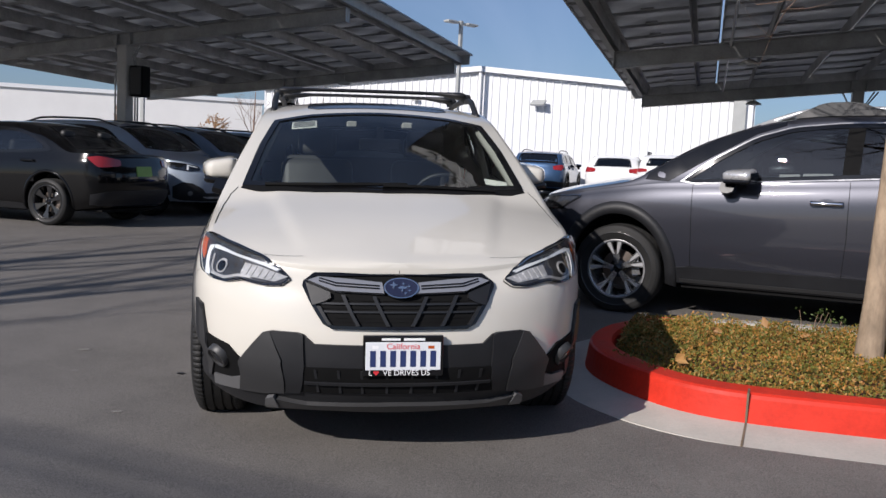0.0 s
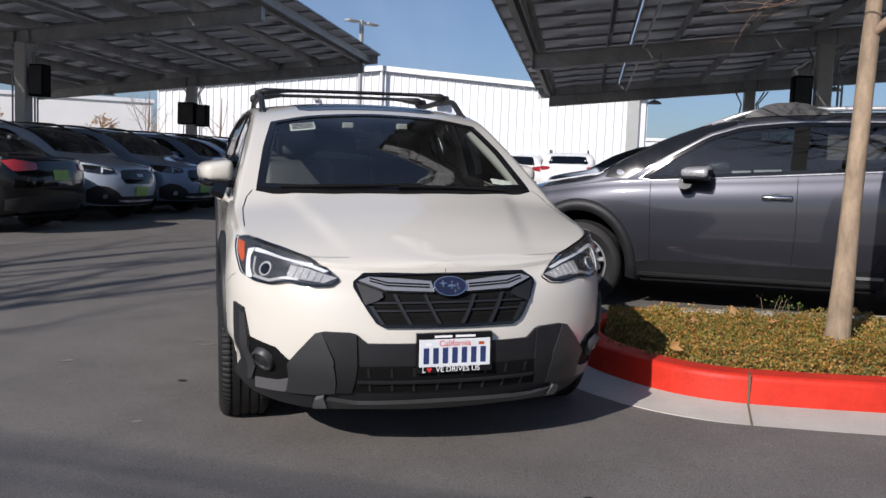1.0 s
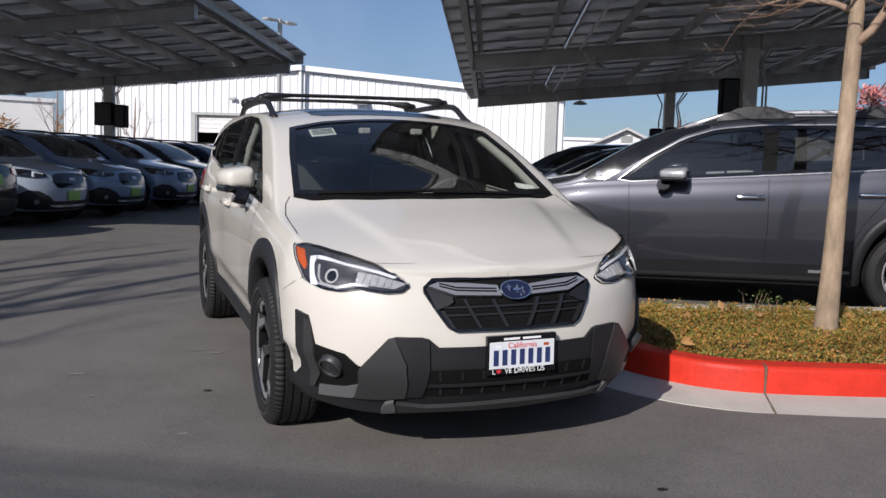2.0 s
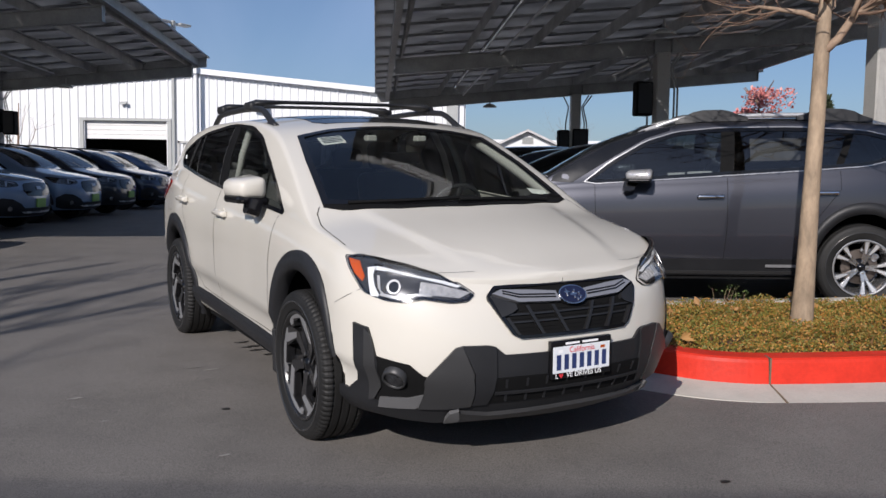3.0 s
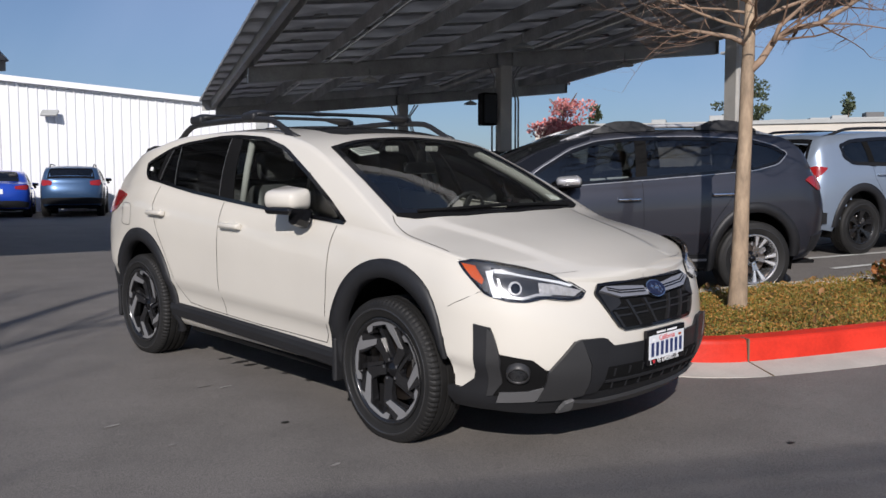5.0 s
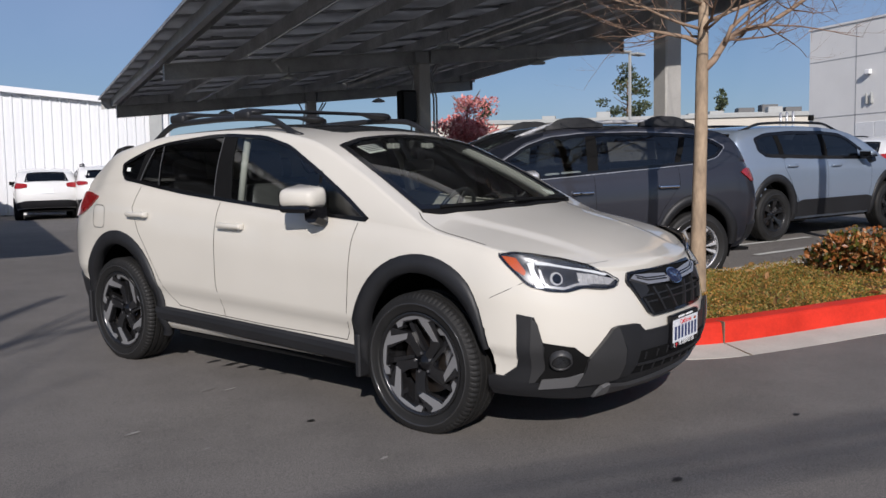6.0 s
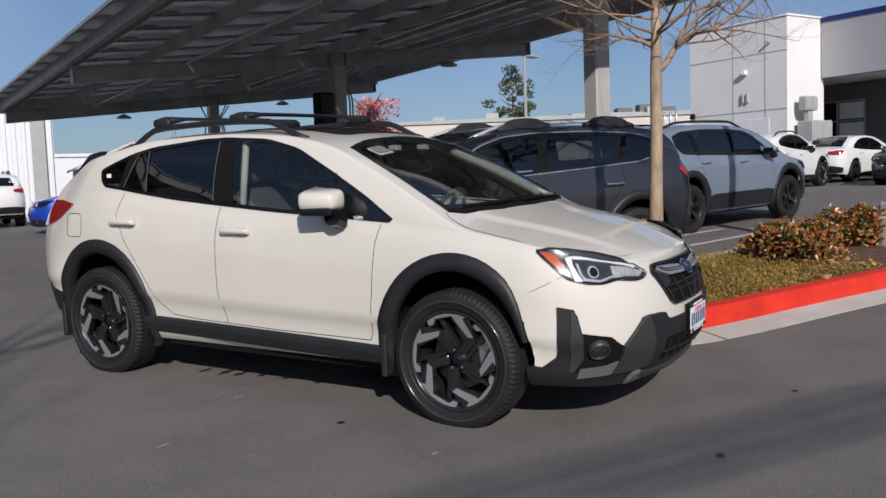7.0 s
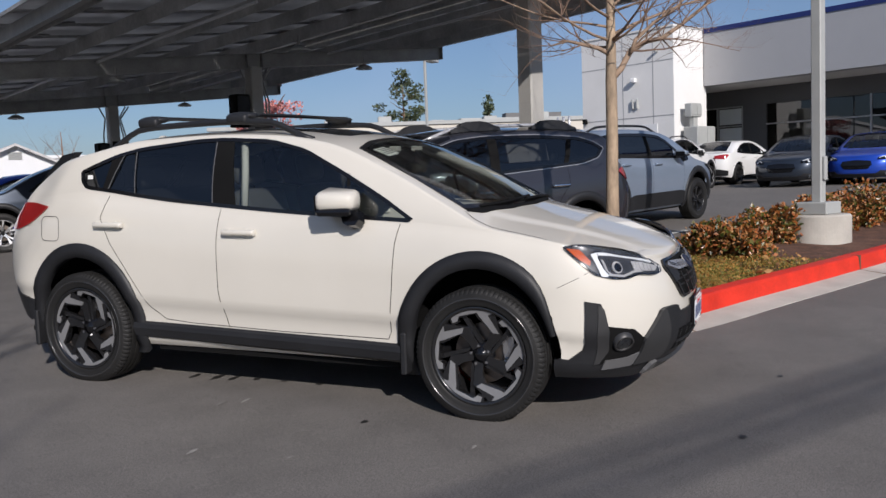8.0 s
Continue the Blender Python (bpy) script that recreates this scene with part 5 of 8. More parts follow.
# Compact crossover (the white car in the middle)
CROSSOVER = dict(
    xs=0.30, xr=-3.05, n=2.3, nr=3.2, tumble=0.34, crown=2.15,
    wv=[(0, 0.80), (0.06, 0.845), (0.13, 0.85), (0.2, 0.852), (0.3, 0.87), (0.335, 0.886), (0.36, 0.8875), (0.5, 0.89), (0.65, 0.89), (0.8, 0.88), (0.93, 0.857), (1, 0.83)],
    wx=[(0.3, 0.985), (-0.1, 1.0), (-0.9, 0.985), (-1.8, 0.985), (-2.6, 1.005), (-3.05, 0.985)],
    xf=[(0, 0.84), (0.12, 0.90), (0.3, 0.955), (0.5, 0.965), (0.7, 0.95), (0.85, 0.925), (1, 0.86)],
    xb=[(0, -3.38), (0.25, -3.49), (0.5, -3.51), (0.75, -3.46), (1, -3.32)], bonnet_rise=0.012,
    zb=[(1.0, 0.213), (0.6, 0.228), (0.3, 0.24), (-2.6, 0.235), (-3.1, 0.30), (-3.6, 0.36)],
    zt=[(1.0, 0.765), (0.86, 0.80), (0.6, 0.87), (0.35, 0.917), (0.05, 0.968), (-0.3, 1.0), (-0.6, 1.018), (-1.5, 1.076), (-2.25, 1.142), (-2.65, 1.178), (-3.1, 1.135), (-3.6, 1.07)],
    zc=[(0.97, 0.775), (0.86, 0.822), (0.7, 0.872), (0.4, 0.955), (0.1, 1.03), (0.02, 1.055), (-0.2, 1.172), (-0.5, 1.326), (-0.8, 1.448), (-1.0, 1.501), (-1.3, 1.541), (-1.7, 1.557), (-2.2, 1.546), (-2.6, 1.5), (-2.84, 1.45), (-3.0, 1.345), (-3.26, 1.14), (-3.5, 1.07)],
    drop=[(0.97, 0.012), (0.6, 0.05), (0.2, 0.06), (-0.2, 0.075), (-0.6, 0.07), (-0.9, 0.052), (-1.5, 0.045), (-2.3, 0.05), (-2.7, 0.07), (-3.4, 0.05)],
    arches=[(0.0, 0.346, 0.425, 0.475), (-2.665, 0.346, 0.425, 0.475)],
    dlo=[(-0.36, 1.013), (-0.55, 1.134), (-0.81, 1.273), (-1.085, 1.408), (-1.324, 1.468), (-1.641, 1.487), (-1.842, 1.484), (-2.243, 1.446), (-2.41, 1.41), (-2.585, 1.348), (-2.675, 1.312), (-2.66, 1.25), (-2.62, 1.211), (-2.447, 1.19), (-2.24, 1.16), (-1.976, 1.127), (-1.57, 1.092), (-1.181, 1.061), (-0.676, 1.03)],
    pillars=[[(-1.51, 1.085), (-1.675, 1.1), (-1.71, 1.49), (-1.585, 1.49)], [(-2.236, 1.155), (-2.25, 1.157), (-2.29, 1.44), (-2.276, 1.442)], [(-2.447, 1.186), (-2.496, 1.195), (-2.446, 1.405), (-2.355, 1.422)], [(-0.745, 1.03), (-0.765, 1.03), (-0.80, 1.27), (-0.78, 1.27)]],
    panes=[[(-0.38, 1.027), (-0.55, 1.126), (-0.81, 1.265), (-1.085, 1.4), (-1.324, 1.46), (-1.6, 1.478), (-1.53, 1.095), (-1.181, 1.068), (-0.676, 1.037)], [(-1.66, 1.105), (-1.69, 1.48), (-1.842, 1.477), (-2.27, 1.432), (-2.24, 1.168)], [(-2.24, 1.168), (-2.27, 1.432), (-2.37, 1.412), (-2.46, 1.2)], [(-2.48, 1.203), (-2.43, 1.397), (-2.585, 1.341), (-2.665, 1.31), (-2.65, 1.255), (-2.61, 1.22)]],
    glass=[[(0.03, 0.0), (-0.01, 0.35), (-0.09, 0.62), (-0.12, 0.715), (-0.5, 0.66), (-0.80, 0.60), (-0.845, 0.4), (-0.865, 0.0), (-0.845, -0.4), (-0.80, -0.60), (-0.5, -0.66), (-0.12, -0.715), (-0.09, -0.62), (-0.01, -0.35)],
           [(-2.9, 0.0), (-2.89, 0.5), (-3.05, 0.56), (-3.22, 0.6), (-3.25, 0.0), (-3.22, -0.6), (-3.05, -0.56), (-2.89, -0.5)]],
    gaps=[[(-0.445, 1.0), (-0.465, 0.9), (-0.485, 0.65), (-0.51, 0.42), (-0.53, 0.375)], [(-1.607, 1.08), (-1.62, 0.9), (-1.62, 0.6), (-1.58, 0.385)], [(-2.43, 1.16), (-2.48, 1.03), (-2.41, 0.88), (-2.26, 0.66), (-2.14, 0.48), (-2.04, 0.41)], [(-0.53, 0.375), (-1.2, 0.378), (-1.85, 0.395), (-2.04, 0.41)]],
    rocker=(-0.42, -2.28, [(0.79, 0.352), (0.855, 0.352), (0.872, 0.338), (0.876, 0.31), (0.862, 0.262), (0.83, 0.243), (0.77, 0.243)]), trim_w=0.015,
    handles=[(-1.455, 0.947), (-2.405, 0.985)], mirror=(-0.775, 1.12), mirror_y=0.795,
    rails=(-1.08, -2.64, 0.625, 0.082), arch_trim=True, arch_w=1.105, arch_in=0.915, arch_span=((13, 208), (-24, 188)), arch_taper=True,
    sill=[(-0.40, 0.25), (-0.41, 0.335), (-0.6, 0.345), (-2.05, 0.35), (-2.24, 0.37), (-2.26, 0.25)],
    lamp=[("x", 0.448, 0.886), ("x", 0.52, 0.904), ("y", 0.80, 0.897), ("y", 0.705, 0.874), ("y", 0.59, 0.838), ("y", 0.52, 0.797), ("y", 0.442, 0.748), ("y", 0.475, 0.722), ("y", 0.535, 0.718), ("y", 0.585, 0.724), ("y", 0.64, 0.733), ("y", 0.70, 0.72), ("y", 0.757, 0.725), ("x", 0.598, 0.752), ("x", 0.524, 0.822)],
    lamp_amber=[[("x", 0.474, 0.879), ("x", 0.545, 0.87), ("x", 0.592, 0.815), ("x", 0.585, 0.795), ("x", 0.54, 0.822)]],
    lamp_guide=[[("y", 0.813, 0.846), ("y", 0.794, 0.852), ("y", 0.795, 0.822), ("y", 0.787, 0.78), ("y", 0.773, 0.748), ("y", 0.775, 0.739), ("y", 0.794, 0.742), ("y", 0.801, 0.779), ("y", 0.808, 0.821)],
                [("y", 0.793, 0.853), ("y", 0.73, 0.841), ("y", 0.642, 0.816), ("y", 0.565, 0.798), ("y", 0.498, 0.778), ("y", 0.514, 0.772), ("y", 0.567, 0.788), ("y", 0.643, 0.806), ("y", 0.747, 0.831), ("y", 0.792, 0.839)]],
    lamp_core=[[("y", 0.785, 0.821), ("y", 0.778, 0.819), ("y", 0.771, 0.766), ("y", 0.759, 0.752), ("y", 0.768, 0.752), ("y", 0.779, 0.773)],
               [("y", 0.774, 0.745), ("y", 0.714, 0.731), ("y", 0.663, 0.746), ("y", 0.608, 0.743), ("y", 0.606, 0.75), ("y", 0.663, 0.755), ("y", 0.714, 0.742), ("y", 0.769, 0.755)],
               [("y", 0.65, 0.797), ("y", 0.583, 0.786), ("y", 0.518, 0.769), ("y", 0.46, 0.755), ("y", 0.508, 0.736), ("y", 0.592, 0.746), ("y", 0.653, 0.754)]],
    lamp_rib=[[("y", v, 0.79 - 0.23 * (0.63 - v)), ("y", v + 0.009, 0.753 - 0.11 * (0.63 - v)), ("y", v - 0.002, 0.753 - 0.11 * (0.63 - v)), ("y", v - 0.011, 0.79 - 0.23 * (0.63 - v))] for v in (0.629, 0.606, 0.579, 0.552, 0.526)],
    lamp_eye=[[("y", 0.734 + 0.021 * math.cos(a * math.pi / 8), 0.778 + 0.027 * math.sin(a * math.pi / 8)) for a in range(16)]],
    lamp_pupil=[[("y", 0.733 + 0.015 * math.cos(a * math.pi / 8), 0.777 + 0.02 * math.sin(a * math.pi / 8)) for a in range(16)]],
    tail=[("x", -2.92, 1.095), ("x", -3.05, 1.118), ("x", -3.20, 1.118), ("b", 0.72, 1.10), ("b", 0.55, 1.065), ("b", 0.55, 0.965), ("b", 0.75, 0.94), ("x", -3.2, 0.95), ("x", -3.08, 0.985)],
    clad=[(0.0, 0.205), (0.45, 0.205), (0.62, 0.2), (0.72, 0.208), (0.84, 0.225), (0.868, 0.235), (0.869, 0.33), (0.86, 0.325), (0.80, 0.3), (0.70, 0.29), (0.655, 0.3), (0.638, 0.41), (0.53, 0.545), (0.50, 0.553), (0.40, 0.552), (0.375, 0.545), (0.335, 0.51), (0.0, 0.508)],
    mouth=[(0.0, 0.313), (0.405, 0.31), (0.372, 0.416), (0.3, 0.418), (0.0, 0.418)],
    skid=[(0.0, 0.212), (0.42, 0.21), (0.575, 0.205), (0.515, 0.275), (0.44, 0.265), (0.38, 0.258), (0.0, 0.263)],
    grille_back=[(0.0, 0.568), (0.265, 0.57), (0.30, 0.588), (0.395, 0.725), (0.395, 0.742), (0.36, 0.773), (0.0, 0.779)],
    bumper_rear=[(0.0, 0.36), (0.6, 0.36), (0.87, 0.36), (0.872, 0.50), (0.6, 0.58), (0.0, 0.58)],
    plate_rear=[(0.0, 0.78), (0.17, 0.78), (0.17, 0.93), (0.0, 0.93)],
    front_patches=(("clad", "bumper_cladding", CLADDING, 0.012), ("mouth", "lower_grille", MATT_BLACK, 0.017), ("skid", "skid_plate", CLAD_GREY, 0.03), ("grille_back", "grille_backing", MATT_BLACK, 0.004)),
    rear_patches=(("bumper_rear", "rear_bumper_cladding", CLADDING, 0.012), ("plate_rear", "rear_plate", PLATE_WHITE, 0.012)),
    blade=[[("x", 0.548, 0.626), ("x", 0.618, 0.612), ("x", 0.634, 0.56), ("x", 0.655, 0.47), ("x", 0.65, 0.36), ("x", 0.60, 0.295), ("y", 0.74, 0.285), ("y", 0.74, 0.215), ("x", 0.40, 0.225), ("x", 0.40, 0.325), ("x", 0.475, 0.325), ("x", 0.535, 0.375), ("x", 0.546, 0.42)]],
    pocket=[[("x", 0.642, 0.497), ("y", 0.685, 0.470), ("y", 0.64, 0.425), ("y", 0.605, 0.413), ("y", 0.65, 0.325), ("y", 0.70, 0.295), ("x", 0.60, 0.29), ("x", 0.645, 0.36)]],
    bumper_corner=[[("x", -2.98, 0.37), ("x", -3.14, 0.49), ("b", 0.84, 0.52), ("b", 0.84, 0.34)]],
    side_patches=(("blade", "corner_cladding", CLADDING, 0.012), ("pocket", "fog_lamp_pocket", MATT_BLACK, 0.008), ("bumper_corner", "rear_corner_cladding", CLADDING, 0.012)),
    fog=(0.733, 0.418),
    wheel=("split_black", 0.356, 0.256, 0.225, 0.79), sag=0.028,
    seats=(-1.25, -2.1), dash=-0.32, mirror_x=-0.72, floor=0.2,
)


def grounded(x, y, heading, dz=0.0, wheelbase=2.7, half=0.8):
    """A car's pose with its wheels on the sloping ground; x, y is under the front axle."""
    f = Vector((math.cos(radians(heading)), math.sin(radians(heading)), 0))
    l = Vector((-f.y, f.x, 0))
    p = Vector((x, y, 0))
    hgt = lambda q: ground_z(q.x, q.y)
    zf, zr = (hgt(p + l * half) + hgt(p - l * half)) / 2, (hgt(p - f * wheelbase + l * half) + hgt(p - f * wheelbase - l * half)) / 2
    zl, zri = hgt(p + l * half), hgt(p - l * half)
    fx = Vector((f.x, f.y, (zf - zr) / wheelbase)).normalized()
    ly = Vector((l.x, l.y, (zl - zri) / (2 * half)))
    up = fx.cross(ly).normalized()
    ly = up.cross(fx)
    m = Matrix((fx, ly, up)).transposed().to_4x4()
    m.translation = (x, y, zf + dz)
    return m


hero, hero_sh = build_car(CROSSOVER, grounded(-1.509, 4.08, -63.48, 0.014, 2.665), "compact_crossover", "pearl white compact crossover with black cladding beside the red kerb", PEARL, 0, SEAT_GREY)


def tweak(base, **kw):
    d = dict(base)
    d.update(kw)
    return d


GREY_WAGON = dict(
    xs=0.25, xr=-3.05, n=2.5, nr=3.2, tumble=0.33,
    wv=[(0, 0.83), (0.06, 0.87), (0.2, 0.90), (0.42, 0.922), (0.62, 0.925), (0.8, 0.915), (0.93, 0.89), (1, 0.865)],
    wx=[(0.3, 0.985), (-0.1, 1.0), (-0.9, 0.985), (-1.8, 0.985), (-2.75, 1.0), (-3.3, 0.98)],
    xf=[(0, 0.84), (0.12, 0.90), (0.3, 0.94), (0.5, 0.945), (0.7, 0.93), (0.85, 0.90), (1, 0.84)],
    xb=[(0, -3.5), (0.25, -3.6), (0.5, -3.62), (0.75, -3.58), (1, -3.48)],
    zb=[(1.0, 0.26), (0.3, 0.27), (-2.7, 0.27), (-3.3, 0.34), (-3.9, 0.4)],
    zt=[(1.0, 0.85), (0.86, 0.87), (0.6, 0.92), (0.35, 0.955), (0.05, 1.0), (-0.3, 1.04), (-0.6, 1.055), (-1.5, 1.09), (-2.25, 1.13), (-2.8, 1.17), (-3.3, 1.19), (-3.9, 1.15)],
    zc=[(0.95, 0.86), (0.8, 0.93), (0.5, 1.0), (0.1, 1.07), (-0.05, 1.1), (-0.3, 1.23), (-0.6, 1.39), (-0.9, 1.5), (-1.1, 1.56), (-1.5, 1.6), (-2.2, 1.605), (-2.9, 1.565), (-3.08, 1.53), (-3.2, 1.45), (-3.42, 1.19), (-3.6, 1.15)],
    drop=[(0.97, 0.02), (0.6, 0.05), (0.2, 0.05), (-0.2, 0.05), (-0.8, 0.045), (-1.5, 0.045), (-3.0, 0.045), (-3.7, 0.03)],
    arches=[(0.0, 0.355, 0.42, 0.48), (-2.745, 0.355, 0.42, 0.48)],
    dlo=[(-0.46, 1.05), (-0.7, 1.235), (-1.0, 1.405), (-1.25, 1.48), (-1.6, 1.51), (-2.2, 1.51), (-2.75, 1.475), (-2.95, 1.42), (-3.08, 1.345), (-2.98, 1.245), (-2.75, 1.19), (-2.25, 1.155), (-1.5, 1.11)],
    pillars=[[(-1.60, 1.105), (-1.71, 1.115), (-1.73, 1.51), (-1.62, 1.51)], [(-2.5, 1.16), (-2.56, 1.165), (-2.68, 1.49), (-2.62, 1.495)]],
    panes=[[(-0.5, 1.065), (-0.7, 1.225), (-1.0, 1.395), (-1.25, 1.47), (-1.62, 1.5), (-1.62, 1.125)], [(-1.68, 1.13), (-1.70, 1.5), (-2.2, 1.5), (-2.63, 1.48), (-2.53, 1.17)], [(-2.55, 1.175), (-2.66, 1.475), (-2.75, 1.465), (-2.95, 1.41), (-3.06, 1.345), (-2.97, 1.255), (-2.75, 1.2)]],
    glass=[[(-0.04, 0.0), (-0.09, 0.4), (-0.17, 0.765), (-0.6, 0.712), (-1.0, 0.66), (-1.07, 0.0), (-1.0, -0.66), (-0.6, -0.712), (-0.17, -0.765), (-0.09, -0.4)],
           [(-3.2, 0.0), (-3.19, 0.55), (-3.38, 0.62), (-3.4, 0.0), (-3.38, -0.62), (-3.19, -0.55)]],
    gaps=[[(-0.57, 1.05), (-0.58, 0.7), (-0.58, 0.42)], [(-1.66, 1.1), (-1.66, 0.7), (-1.64, 0.42)], [(-2.55, 1.15), (-2.55, 1.0), (-2.36, 0.75), (-2.2, 0.42)], [(-0.55, 0.42), (-2.2, 0.42)]],
    handles=[(-1.52, 0.945), (-2.42, 0.975)], mirror=(-0.93, 1.12), mirror_y=0.88, mirror_high=0.72, chrome=True,
    rails=(-0.95, -3.02, 0.62, 0.055), rail_mat=SPOKE_SILVER, rail_pads=((-1.25, -1.85), (-2.25, -2.85)), arch_trim=True, arch_w=1.13, clad_mat=CLADDING,
    sill=[(-0.40, 0.29), (-0.41, 0.40), (-0.6, 0.42), (-2.1, 0.42), (-2.32, 0.42), (-2.34, 0.29)],
    lamp=[("x", 0.30, 0.93), ("x", 0.5, 0.92), ("y", 0.74, 0.9), ("y", 0.55, 0.86), ("y", 0.52, 0.80), ("y", 0.70, 0.78), ("x", 0.5, 0.81)],
    lamp_guide=[[("y", 0.72, 0.885), ("y", 0.58, 0.85), ("y", 0.57, 0.835), ("y", 0.70, 0.865), ("y", 0.71, 0.80), ("y", 0.735, 0.80)]],
    tail=[("x", -3.26, 1.09), ("x", -3.34, 1.125), ("b", 0.75, 1.12), ("b", 0.6, 1.1), ("b", 0.6, 1.02), ("b", 0.78, 1.0), ("x", -3.4, 0.99), ("x", -3.34, 1.03)],
    grille_back=[(0.0, 0.6), (0.36, 0.61), (0.44, 0.7), (0.42, 0.8), (0.36, 0.83), (0.0, 0.84)],
    clad=[(0.0, 0.28), (0.5, 0.285), (0.8, 0.3), (0.86, 0.33), (0.86, 0.45), (0.6, 0.5), (0.45, 0.42), (0.0, 0.42)],
    plate=[(0.0, 0.43), (0.155, 0.43), (0.155, 0.58), (0.0, 0.58)],
    bumper_rear=[(0.0, 0.41), (0.6, 0.41), (0.89, 0.42), (0.89, 0.56), (0.6, 0.6), (0.0, 0.6)],
    front_patches=(("grille_back", "grille", GLOSS_BLACK, 0.008), ("clad", "bumper_cladding", CLADDING, 0.012), ("plate", "front_plate", PLATE_WHITE, 0.03)),
    rear_patches=(("bumper_rear", "rear_bumper_cladding", CLADDING, 0.012),),
    fog=(0.70, 0.42),
    wheel=("split_silver", 0.358, 0.234, 0.225, 0.80),
    seats=(-1.35, -2.25), dash=-0.4, mirror_x=-0.8, floor=0.24, clear_panes=1, side_glass=SMOKED,
)
# taller upright version and a low saloon, from the same parts
SILVER_SUV = tweak(
    GREY_WAGON, xr=-3.1, chrome=False, rail_mat=CLADDING, arch_trim=True, clear_panes=1,
    wv=[(0, 0.82), (0.06, 0.86), (0.2, 0.885), (0.42, 0.905), (0.62, 0.908), (0.8, 0.9), (0.93, 0.88), (1, 0.858)],
    xb=[(0, -3.48), (0.25, -3.58), (0.5, -3.6), (0.75, -3.56), (1, -3.48)],
    zt=[(1.0, 0.86), (0.86, 0.88), (0.6, 0.925), (0.35, 0.955), (0.05, 1.0), (-0.3, 1.045), (-0.6, 1.065), (-1.5, 1.09), (-2.25, 1.11), (-2.8, 1.135), (-3.6, 1.12)],
    zc=[(0.95, 0.87), (0.8, 0.92), (0.5, 0.985), (0.1, 1.06), (-0.05, 1.095), (-0.3, 1.25), (-0.55, 1.39), (-0.8, 1.49), (-1.0, 1.54), (-1.5, 1.59), (-2.2, 1.6), (-2.9, 1.575), (-3.2, 1.53), (-3.32, 1.4), (-3.45, 1.17), (-3.6, 1.13)],
    arches=[(0.0, 0.355, 0.43, 0.50), (-2.67, 0.355, 0.43, 0.50)],
    dlo=[(-0.42, 1.07), (-0.65, 1.22), (-0.9, 1.38), (-1.1, 1.455), (-1.5, 1.49), (-2.2, 1.5), (-2.75, 1.475), (-2.98, 1.41), (-2.95, 1.24), (-2.8, 1.155), (-2.25, 1.13), (-1.5, 1.1)],
    pillars=[[(-1.45, 1.09), (-1.57, 1.1), (-1.57, 1.49), (-1.47, 1.49)], [(-2.4, 1.12), (-2.5, 1.13), (-2.58, 1.48), (-2.48, 1.48)]],
    panes=[[(-0.46, 1.085), (-0.65, 1.21), (-0.9, 1.37), (-1.1, 1.445), (-1.48, 1.48), (-1.48, 1.11)], [(-1.55, 1.11), (-1.55, 1.485), (-2.2, 1.49), (-2.5, 1.475), (-2.43, 1.14)], [(-2.48, 1.14), (-2.56, 1.475), (-2.75, 1.465), (-2.96, 1.4), (-2.93, 1.25), (-2.8, 1.165)]],
    glass=[[(-0.04, 0.0), (-0.09, 0.4), (-0.18, 0.72), (-0.5, 0.68), (-0.86, 0.62), (-0.93, 0.0), (-0.86, -0.62), (-0.5, -0.68), (-0.18, -0.72), (-0.09, -0.4)],
           [(-3.25, 0.0), (-3.24, 0.6), (-3.42, 0.68), (-3.43, 0.0), (-3.42, -0.68), (-3.24, -0.6)]],
    gaps=[[(-0.47, 1.08), (-0.5, 0.7), (-0.55, 0.48)], [(-1.5, 1.1), (-1.5, 0.7), (-1.5, 0.46)], [(-2.45, 1.13), (-2.45, 1.0), (-2.3, 0.75), (-2.12, 0.46)]],
    handles=[(-1.32, 1.0), (-2.3, 1.02)], mirror=(-0.68, 1.15), mirror_y=0.865,
    rails=(-0.9, -3.1, 0.62, 0.07), rail_pads=(),
    sill=[(-0.40, 0.31), (-0.41, 0.5), (-0.6, 0.54), (-2.05, 0.54), (-2.26, 0.5), (-2.28, 0.31)],
    tail=[("x", -3.25, 1.12), ("x", -3.4, 1.15), ("b", 0.78, 1.14), ("b", 0.55, 1.1), ("b", 0.55, 0.98), ("b", 0.78, 0.96), ("x", -3.45, 0.95)],
    wheel=("dark", 0.358, 0.222, 0.225, 0.79), seats=(-1.3, -2.15), dash=-0.35, mirror_x=-0.7,
)
